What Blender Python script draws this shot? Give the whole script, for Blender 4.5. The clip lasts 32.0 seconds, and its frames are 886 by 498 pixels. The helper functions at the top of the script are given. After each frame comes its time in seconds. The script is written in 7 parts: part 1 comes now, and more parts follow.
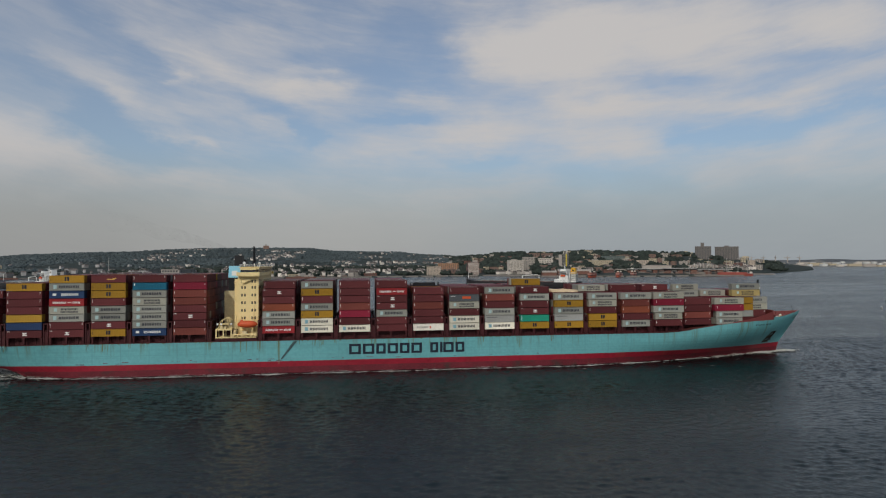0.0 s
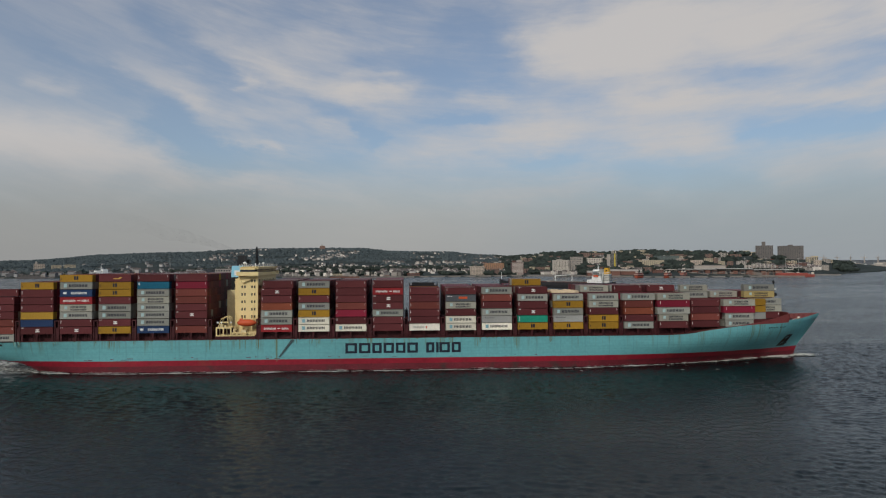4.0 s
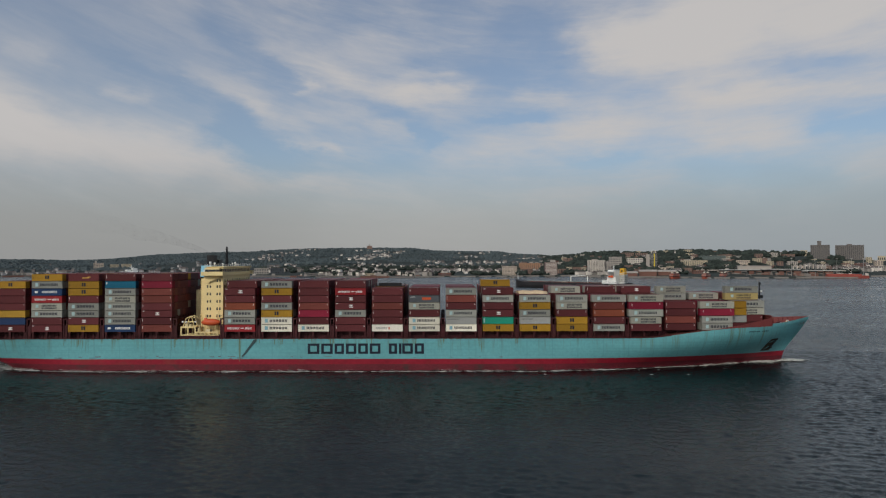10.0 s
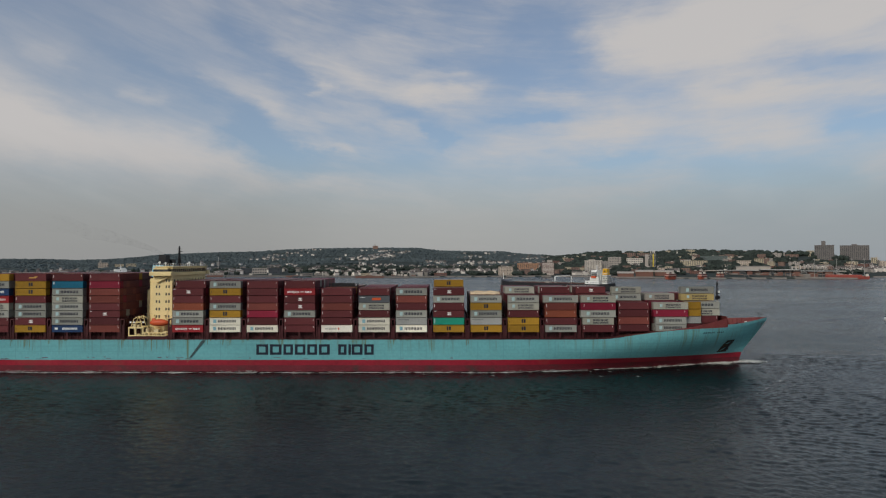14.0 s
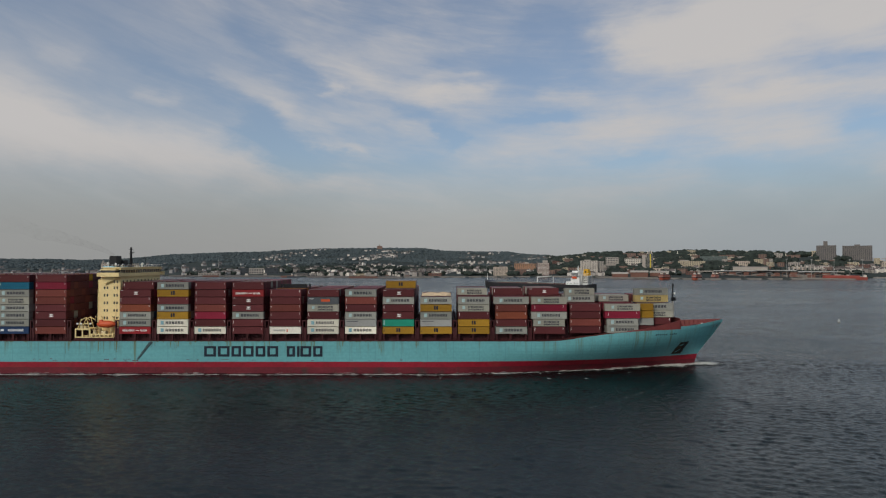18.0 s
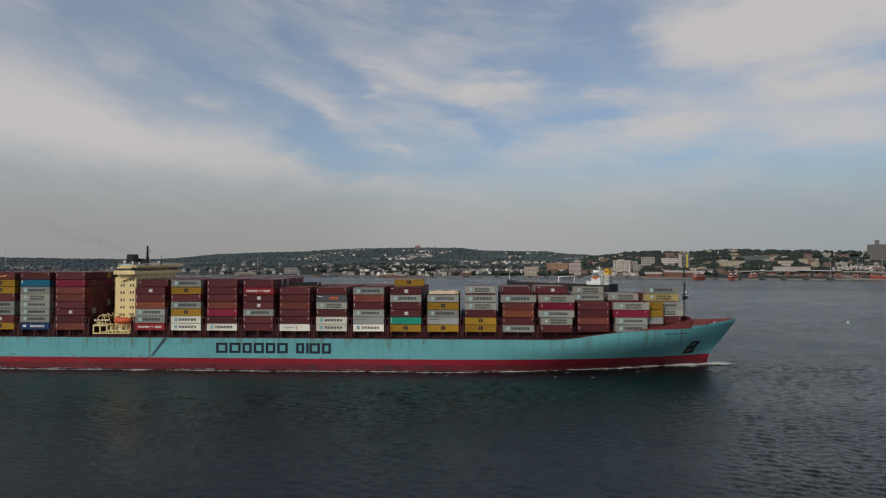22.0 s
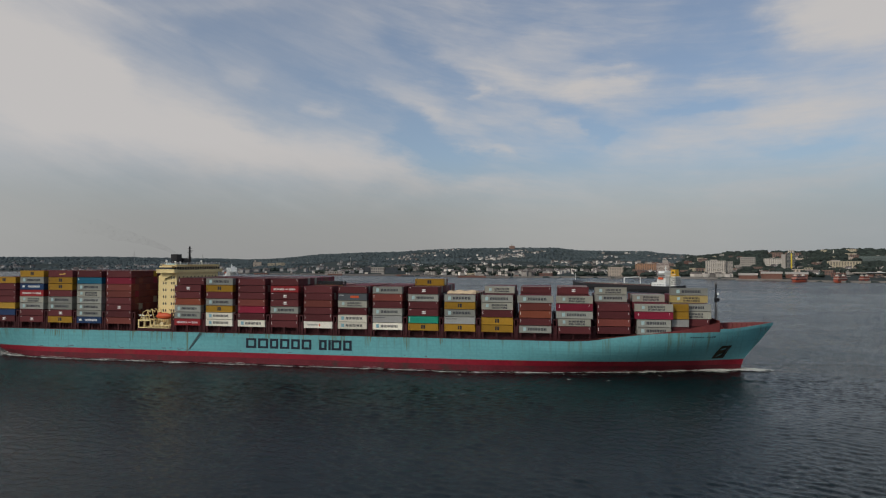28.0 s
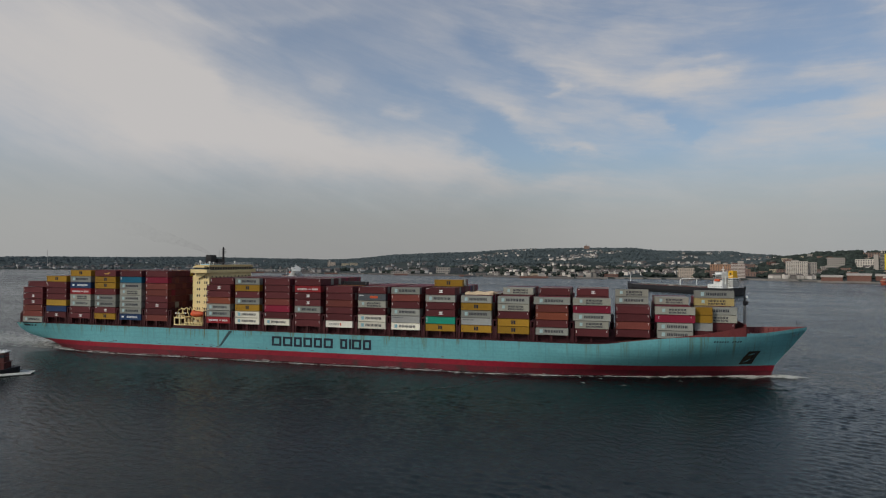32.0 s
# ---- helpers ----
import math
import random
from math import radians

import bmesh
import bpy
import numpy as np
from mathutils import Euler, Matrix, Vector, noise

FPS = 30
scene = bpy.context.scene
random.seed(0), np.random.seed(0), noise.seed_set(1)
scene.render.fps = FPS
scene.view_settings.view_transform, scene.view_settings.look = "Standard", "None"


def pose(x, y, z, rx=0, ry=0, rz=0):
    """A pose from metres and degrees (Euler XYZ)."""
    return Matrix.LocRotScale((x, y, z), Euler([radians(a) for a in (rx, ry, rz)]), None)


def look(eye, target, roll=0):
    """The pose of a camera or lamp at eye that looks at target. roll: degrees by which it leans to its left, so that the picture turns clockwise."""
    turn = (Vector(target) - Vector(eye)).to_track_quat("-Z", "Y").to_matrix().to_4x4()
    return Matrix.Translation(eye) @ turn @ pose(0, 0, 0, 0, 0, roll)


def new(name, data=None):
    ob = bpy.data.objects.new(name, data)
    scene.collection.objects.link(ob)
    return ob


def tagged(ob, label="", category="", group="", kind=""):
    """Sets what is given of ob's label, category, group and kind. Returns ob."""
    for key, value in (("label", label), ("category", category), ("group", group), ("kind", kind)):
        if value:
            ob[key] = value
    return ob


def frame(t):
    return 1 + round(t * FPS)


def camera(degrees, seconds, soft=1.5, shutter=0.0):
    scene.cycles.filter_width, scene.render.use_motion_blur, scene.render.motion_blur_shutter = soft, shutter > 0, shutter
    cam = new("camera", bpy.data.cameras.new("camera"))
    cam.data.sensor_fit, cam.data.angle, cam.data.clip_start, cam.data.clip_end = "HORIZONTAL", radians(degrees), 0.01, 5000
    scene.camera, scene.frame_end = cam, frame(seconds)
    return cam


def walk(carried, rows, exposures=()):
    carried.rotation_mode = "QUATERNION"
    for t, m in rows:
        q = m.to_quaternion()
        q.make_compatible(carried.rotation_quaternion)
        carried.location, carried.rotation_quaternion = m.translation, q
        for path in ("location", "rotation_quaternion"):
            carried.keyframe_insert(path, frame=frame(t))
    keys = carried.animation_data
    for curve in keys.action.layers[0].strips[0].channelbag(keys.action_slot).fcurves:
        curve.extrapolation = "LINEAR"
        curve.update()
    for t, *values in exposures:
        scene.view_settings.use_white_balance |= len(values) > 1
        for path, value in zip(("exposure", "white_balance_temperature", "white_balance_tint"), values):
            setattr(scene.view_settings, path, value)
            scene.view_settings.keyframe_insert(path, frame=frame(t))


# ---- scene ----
# ---------------------------------------------------------------- camera
cam = camera(72.89, 32.0, soft=1.2)


def eye(x, y, z, yaw, pitch, roll):
    """The camera's pose from its place, its turn to the left of north, its pitch and its roll."""
    return pose(x, y, z, 90 + pitch, 0, yaw) @ pose(0, 0, 0, 0, 0, roll)


walk(cam, [
    (0.0, eye(38.68, -241.02, 43.17, -7.623, 1.183, -0.209)),
    (0.5, eye(44.90, -241.40, 43.20, -7.054, 1.195, -0.202)),
    (1.0, eye(51.09, -241.72, 43.20, -6.498, 1.192, -0.199)),
    (1.5, eye(57.25, -241.98, 43.18, -5.867, 1.183, -0.198)),
    (2.0, eye(63.40, -242.18, 43.16, -5.207, 1.183, -0.197)),
    (2.5, eye(69.54, -242.33, 43.15, -4.518, 1.191, -0.196)),
    (3.0, eye(75.65, -242.40, 43.14, -3.822, 1.185, -0.195)),
    (3.5, eye(81.70, -242.37, 43.14, -2.869, 1.188, -0.193)),
    (5.5, eye(105.06, -241.39, 43.19, 0.627, 1.185, -0.175)),
    (6.0, eye(111.03, -240.99, 43.20, 1.400, 1.183, -0.169)),
    (6.5, eye(117.07, -240.53, 43.20, 2.080, 1.187, -0.163)),
    (7.0, eye(123.13, -240.00, 43.18, 2.298, 1.190, -0.157)),
    (7.5, eye(129.18, -239.42, 43.17, 2.497, 1.192, -0.150)),
    (8.0, eye(135.23, -238.78, 43.15, 2.684, 1.182, -0.144)),
    (8.5, eye(141.28, -238.09, 43.14, 2.863, 1.185, -0.137)),
    (9.0, eye(147.36, -237.40, 43.15, 3.051, 1.181, -0.130)),
    (9.5, eye(153.49, -236.74, 43.16, 3.280, 1.197, -0.123)),
    (10.0, eye(159.64, -236.09, 43.19, 3.477, 1.183, -0.114)),
    (10.5, eye(165.78, -235.40, 43.22, 3.694, 1.190, -0.105)),
    (11.0, eye(171.85, -234.64, 43.25, 3.898, 1.180, -0.096)),
    (11.5, eye(177.84, -233.84, 43.27, 4.098, 1.188, -0.087)),
    (12.0, eye(183.77, -233.03, 43.26, 4.295, 1.191, -0.079)),
    (12.5, eye(189.66, -232.22, 43.24, 4.384, 1.187, -0.072)),
    (13.0, eye(195.51, -231.40, 43.21, 4.483, 1.177, -0.066)),
    (13.5, eye(201.34, -230.58, 43.19, 4.582, 1.180, -0.062)),
    (14.0, eye(207.16, -229.74, 43.18, 4.682, 1.187, -0.057)),
    (14.5, eye(213.03, -228.88, 43.19, 4.802, 1.188, -0.053)),
    (16.5, eye(237.79, -224.93, 43.11, 5.617, 1.189, -0.031)),
    (17.0, eye(243.53, -224.13, 43.22, 5.684, 1.168, -0.025)),
    (17.5, eye(249.00, -223.39, 43.39, 5.698, 1.171, -0.020)),
    (18.0, eye(253.95, -222.65, 43.55, 5.739, 1.202, -0.017)),
    (18.5, eye(258.41, -221.90, 43.66, 5.916, 1.188, -0.014)),
    (19.0, eye(262.60, -221.19, 43.69, 6.365, 1.194, -0.012)),
    (19.5, eye(266.75, -220.56, 43.64, 6.742, 1.191, -0.010)),
    (20.0, eye(271.06, -220.02, 43.54, 6.944, 1.189, -0.009)),
    (20.5, eye(275.65, -219.52, 43.40, 7.123, 1.181, -0.008)),
    (21.0, eye(280.54, -218.94, 43.23, 7.434, 1.200, -0.006)),
    (21.5, eye(285.67, -218.26, 43.06, 8.713, 1.179, -0.002)),
    (22.0, eye(290.94, -217.48, 42.90, 9.851, 1.190, 0.003)),
    (22.5, eye(296.30, -216.66, 42.77, 10.755, 1.186, 0.009)),
    (23.0, eye(301.73, -215.78, 42.66, 11.708, 1.186, 0.016)),
    (23.5, eye(307.25, -214.82, 42.58, 12.601, 1.189, 0.024)),
    (24.0, eye(312.83, -213.78, 42.53, 13.439, 1.186, 0.032)),
    (24.5, eye(318.46, -212.65, 42.51, 14.163, 1.200, 0.041)),
    (25.0, eye(324.12, -211.45, 42.51, 14.847, 1.186, 0.049)),
    (25.5, eye(329.79, -210.17, 42.52, 15.530, 1.190, 0.057)),
    (27.5, eye(352.76, -204.40, 42.79, 18.738, 1.189, 0.087)),
    (28.0, eye(358.59, -202.75, 42.85, 19.787, 1.188, 0.095)),
    (28.5, eye(364.46, -201.01, 42.90, 20.886, 1.181, 0.104)),
    (29.0, eye(370.30, -199.20, 42.98, 21.978, 1.184, 0.114)),
    (29.5, eye(376.04, -197.34, 43.07, 22.959, 1.202, 0.123)),
    (30.0, eye(381.67, -195.45, 43.15, 23.866, 1.180, 0.134)),
    (30.5, eye(387.22, -193.54, 43.23, 24.729, 1.171, 0.144)),
    (31.0, eye(392.76, -191.64, 43.28, 25.566, 1.220, 0.155)),
    (31.5, eye(398.37, -189.73, 43.28, 26.435, 1.180, 0.168)),
    (32.0, eye(404.14, -187.79, 43.20, 27.348, 1.190, 0.184)),
])


def ship_at(x, y, heading):
    """The ship's pose: its midship point on the water and its heading, to the left of east."""
    return pose(x, y, 0, 0, 0, heading)


SHIP_ROWS = [
    (0, 70.00, 21.40, 0.000),
    (2, 81.32, 21.47, 0.754),
    (4, 92.64, 21.70, 1.472),
    (6, 103.99, 22.05, 2.122),
    (8, 115.36, 22.53, 2.716),
    (10, 126.72, 23.13, 3.314),
    (12, 138.07, 23.85, 3.893),
    (14, 149.45, 24.67, 4.392),
    (16, 160.82, 25.60, 4.907),
    (18, 172.14, 26.63, 5.529),
    (20, 183.39, 27.79, 6.293),
    (22, 194.59, 29.11, 7.169),
    (24, 205.74, 30.60, 8.075),
    (26, 216.90, 32.27, 8.928),
    (28, 228.03, 34.10, 9.782),
    (30, 239.10, 36.10, 10.706),
    (32, 250.12, 38.28, 11.677),
]

# ---------------------------------------------------------------- world, sun
SUN_AZ, SUN_EL = 206.0, 34.0        # degrees clockwise from north (+y), and above the horizon
world = bpy.data.worlds.new("sky")
scene.world = world
world.use_nodes = True


def sky_nodes():
    nt = world.node_tree
    nt.nodes.clear()
    N, L = nt.nodes.new, nt.links.new
    out, bg = N("ShaderNodeOutputWorld"), N("ShaderNodeBackground")
    sky = N("ShaderNodeTexSky")
    sky.sky_type, sky.sun_disc = "NISHITA", False
    sky.sun_elevation, sky.sun_rotation = radians(SUN_EL), radians(SUN_AZ)
    sky.air_density, sky.dust_density, sky.ozone_density = 1.0, 2.5, 1.5
    tc = N("ShaderNodeTexCoord")
    sep = N("ShaderNodeSeparateXYZ")
    L(tc.outputs["Generated"], sep.inputs[0])

    def m(op, a, b=None, c=None, clamp=False):
        n = N("ShaderNodeMath")
        n.operation, n.use_clamp = op, clamp
        for i, v in enumerate((a, b, c)):
            if v is None:
                continue
            if isinstance(v, (int, float)):
                n.inputs[i].default_value = v
            else:
                L(v, n.inputs[i])
        return n.outputs[0]

    def ramp(v, a, b):
        n = N("ShaderNodeMapRange")
        n.interpolation_type = "SMOOTHSTEP"
        L(v, n.inputs["Value"])
        n.inputs["From Min"].default_value, n.inputs["From Max"].default_value = a, b
        return n.outputs["Result"]

    X, Y, Z = sep.outputs
    az = m("MULTIPLY", m("ARCTAN2", X, Y), 180 / math.pi)          # degrees to the right of +y
    el = m("MULTIPLY", m("ARCSINE", Z), 180 / math.pi)
    comb = N("ShaderNodeCombineXYZ")
    L(az, comb.inputs[0]), L(el, comb.inputs[1])

    def noise_at(scale, sx, sy, turn, detail, seed, rough=0.55, distort=0.0, at=None):
        mp = N("ShaderNodeMapping")
        mp.inputs["Scale"].default_value = (sx, sy, 1)
        mp.inputs["Rotation"].default_value = (0, 0, radians(turn))
        mp.inputs["Location"].default_value = (seed * 3.7, seed * 1.9, seed)
        L((at or comb).outputs[0], mp.inputs[0])
        n = N("ShaderNodeTexNoise")
        n.inputs["Scale"].default_value, n.inputs["Detail"].default_value = scale, detail
        n.inputs["Roughness"].default_value, n.inputs["Distortion"].default_value = rough, distort
        L(mp.outputs[0], n.inputs["Vector"])
        return n.outputs[0]

    # streaks follow the wind: falling to the right in the west, rising in the east
    flow = m("ADD", m("MULTIPLY", az, -0.09), m("MULTIPLY", m("MULTIPLY", az, az), 0.0028))
    wind = N("ShaderNodeCombineXYZ")
    L(az, wind.inputs[0]), L(m("SUBTRACT", el, flow), wind.inputs[1])
    wisps = noise_at(0.11, 0.36, 1.5, 0, 10, 1.0, 0.58, 0.5, wind)
    puffs = noise_at(0.22, 0.6, 1.25, 0, 8, 5.0, 0.55, 0.3, wind)
    fine = noise_at(0.70, 0.30, 1.9, 0, 6, 9.0, 0.6, 0.6, wind)
    # the edges of the banks are frayed
    ax = m("ADD", az, m("ADD", m("MULTIPLY", m("SUBTRACT", noise_at(0.16, 0.8, 1.4, 0, 5, 12.0, 0.55), 0.5), 7.0), m("MULTIPLY", m("SUBTRACT", noise_at(0.9, 0.6, 1.4, 0, 5, 22.0, 0.6), 0.5), 2.2)))
    ex = m("ADD", el, m("ADD", m("MULTIPLY", m("SUBTRACT", noise_at(0.18, 0.6, 1.6, 0, 5, 17.0, 0.55), 0.5), 2.6), m("MULTIPLY", m("SUBTRACT", noise_at(1.0, 0.5, 1.6, 0, 5, 27.0, 0.6), 0.5), 1.0)))

    total = None
    # each cloud: centre (azimuth, elevation), half-length, half-width, tilt, strength
    for ca, ce, la, lb, tilt, s in BANKS + BANDS + STREAKS + GAPS:
        dx, dy = m("SUBTRACT", ax, ca), m("SUBTRACT", ex, ce)
        c, sn = math.cos(radians(tilt)), math.sin(radians(tilt))
        u = m("DIVIDE", m("ADD", m("MULTIPLY", dx, c), m("MULTIPLY", dy, sn)), la)
        v = m("DIVIDE", m("SUBTRACT", m("MULTIPLY", dy, c), m("MULTIPLY", dx, sn)), lb)
        u2 = m("MULTIPLY", u, u)
        d = m("ADD", m("MULTIPLY", u2, u2), m("MULTIPLY", v, v))
        g = m("MULTIPLY", m("POWER", 2.718, m("MULTIPLY", d, -0.8)), s)
        total = g if total is None else m("ADD", total, g)
    grain = m("ADD", m("MULTIPLY", m("SUBTRACT", wisps, 0.5), 1.2), m("ADD", m("MULTIPLY", m("SUBTRACT", puffs, 0.5), 1.3), m("MULTIPLY", m("SUBTRACT", fine, 0.5), 0.9)))
    grain = m("MULTIPLY", grain, m("MULTIPLY_ADD", ramp(az, -17.0, -34.0), -0.55, 1.0))       # the western bank is smooth
    cover = m("ADD", total, grain)
    cover = m("MULTIPLY", m("MULTIPLY_ADD", ramp(cover, -0.62, 1.45), 0.78, 0.20), m("MULTIPLY_ADD", ramp(el, 62.0, 24.0), 0.85, 0.15))
    low = ramp(m("ADD", el, m("MULTIPLY", m("SUBTRACT", puffs, 0.5), 3.0)), 11.0, 2.5)                                       # haze towards the horizon
    mix = N("ShaderNodeMix")
    mix.data_type = "RGBA"
    mix.inputs["B"].default_value = CLOUD_COLOUR
    L(cover, mix.inputs["Factor"])
    tint = N("ShaderNodeMix")
    tint.data_type, tint.blend_type = "RGBA", "MULTIPLY"
    tint.inputs["Factor"].default_value = 1.0
    L(sky.outputs[0], tint.inputs["A"])
    tint.inputs["B"].default_value = SKY_TINT
    L(tint.outputs["Result"], mix.inputs["A"])
    hz = N("ShaderNodeMix")
    hz.data_type = "RGBA"
    side = N("ShaderNodeMix")                                      # the haze is duller away from the sun
    side.data_type = "RGBA"
    side.inputs["A"].default_value, side.inputs["B"].default_value = HAZE_COLOUR, tuple(0.84 * v for v in HAZE_COLOUR)
    L(m("MULTIPLY", ramp(az, -8.0, -26.0), ramp(az, -60.0, -44.0)), side.inputs["Factor"])
    east = N("ShaderNodeMix")                                      # and cooler in the east
    east.data_type = "RGBA"
    east.inputs["B"].default_value = tuple(k * v for k, v in zip((0.83, 0.91, 0.99, 1), HAZE_COLOUR))
    L(ramp(az, -4.0, 26.0), east.inputs["Factor"]), L(side.outputs["Result"], east.inputs["A"]), L(east.outputs["Result"], hz.inputs["B"])
    L(m("MULTIPLY", low, 0.86), hz.inputs["Factor"])
    L(mix.outputs["Result"], hz.inputs["A"])
    L(hz.outputs["Result"], bg.inputs["Color"])
    bg.inputs["Strength"].default_value = 0.10
    L(bg.outputs[0], out.inputs[0])


CLOUD_COLOUR = (5.35, 5.15, 5.05, 1)
HAZE_COLOUR = (3.7, 3.72, 3.66, 1)
SKY_TINT = (0.84, 0.96, 1.03, 1)
BANKS = [        # the bright bank in the west and the large cloud in the north-east
    (-59.0, 15.5, 9.5, 6.3, -16, 1.25), (-46.7, 12.0, 8.5, 3.3, -10, 1.3), (-33.1, 9.7, 9.8, 1.95, -7, 1.2),
    (-18.5, 7.3, 6.1, 0.92, -4, 0.6), (-53.7, 16.7, 7.1, 1.13, -16, 0.35), (-15.6, 10.9, 2.0, 0.46, -18, 0.55),
    (-31.3, 14.0, 1.7, 0.41, -4, 0.4), (-38.5, 16.0, 1.9, 0.72, -9, 0.35), (-16.6, 16.3, 0.9, 0.41, -27, 0.4),
    (16.2, 19.4, 6.4, 2.46, -8, 1.2), (25.3, 20.0, 8.7, 2.67, -4, 1.25), (39.3, 19.0, 7.0, 2.05, -7, 0.8),
    (14.1, 17.4, 3.1, 0.82, 1, 0.4), (40.8, 18.2, 3.2, 1.03, -7, 0.3),
]
BANDS = [        # long bands below them
    (5.8, 11.2, 8.5, 1.33, 4, 0.75), (18.1, 12.5, 9.0, 1.95, -1, 0.75), (31.1, 13.4, 9.9, 0.82, -4, 0.75),
    (24.1, 10.3, 5.2, 1.13, -3, 0.6), (41.8, 14.4, 4.3, 0.82, 11, 0.6), (31.0, 16.2, 7.1, 0.92, -3, 0.3),
    (12.2, 6.7, 7.3, 1.13, 5, 0.5), (38.6, 8.4, 7.7, 1.54, 7, 0.5), (21.1, 14.6, 4.3, 0.92, -2, 0.4),
]
STREAKS = [        # thin streaks
    (-15.8, 18.0, 5.4, 1.03, -13, 0.45), (-9.0, 15.6, 8.4, 1.33, -9, 0.45), (-5.0, 15.7, 3.0, 0.67, -4, 0.6),
    (-5.1, 17.4, 1.9, 0.41, -0, 0.5), (5.8, 15.2, 2.9, 0.62, -9, 0.65), (-8.3, 13.0, 4.4, 0.82, -19, 0.4),
    (-23.1, 15.2, 3.9, 1.23, -15, 0.4), (-15.8, 15.7, 0.8, 0.51, -21, 0.3), (-5.7, 19.9, 5.9, 0.72, -7, 0.25),
    (-18.8, 13.3, 3.6, 0.62, -19, 0.3), (-49.0, 20.0, 5.5, 0.62, -10, 0.35), (-41.7, 21.5, 4.9, 0.62, 11, 0.25),
    (-6.1, 16.1, 4.9, 0.72, -2, 0.3), (-12.7, 19.0, 7.2, 1.28, -6, 0.3), (-13.5, 13.2, 8.1, 1.03, -9, 0.3),
    (-31.9, 17.3, 3.5, 0.51, -16, 0.2),
]
GAPS = [        # blue gaps
    (-20.5, 10.1, 3.8, 1.54, -11, -0.7), (-11.6, 9.0, 5.5, 0.72, 3, -0.35), (3.9, 13.3, 4.2, 0.41, 1, -0.75),
    (5.8, 20.0, 3.9, 2.05, -44, -0.5), (-0.6, 18.0, 5.0, 1.13, -8, -0.35), (11.7, 9.1, 3.4, 0.46, 2, -0.55),
    (23.8, 7.4, 5.0, 0.92, -8, -0.5), (33.4, 10.6, 4.6, 0.72, -0, -0.8), (41.8, 11.8, 4.3, 0.67, 12, -0.7),
    (28.4, 15.6, 5.4, 0.51, -3, -0.35), (39.4, 16.2, 6.1, 0.46, -2, -0.35), (-5.3, 11.7, 1.2, 0.82, -30, -0.5),
    (-21.1, 11.1, 3.8, 1.44, -29, -0.7), (-29.2, 15.8, 6.7, 0.92, -22, -0.45), (-22.2, 19.0, 4.9, 0.92, -23, -0.4),
    (-9.6, 14.6, 3.9, 0.46, -10, -0.5), (-38.4, 20.6, 6.8, 1.54, 6, -0.3), (-9.3, 13.7, 2.1, 0.41, 0, -0.4),
    (-5.3, 12.1, 1.6, 0.72, -39, -0.6),
]
sky_nodes()

sun = new("sun", bpy.data.lights.new("sun", "SUN"))
sun.data.energy, sun.data.angle, sun.data.color = 1.5, radians(3.0), (1.0, 0.93, 0.83)
sun.matrix_world = look((0, 0, 300), Vector((0, 0, 300)) - Vector((
    math.sin(radians(SUN_AZ)) * math.cos(radians(SUN_EL)), math.cos(radians(SUN_AZ)) * math.cos(radians(SUN_EL)), math.sin(radians(SUN_EL)))))
scene.view_settings.exposure = 0.0

# ---------------------------------------------------------------- materials
def lin(r, g, b):
    """A linear colour from 0..255 display values."""
    return tuple(((c / 255 + 0.055) / 1.055) ** 2.4 if c > 10 else c / 255 / 12.92 for c in (r, g, b))


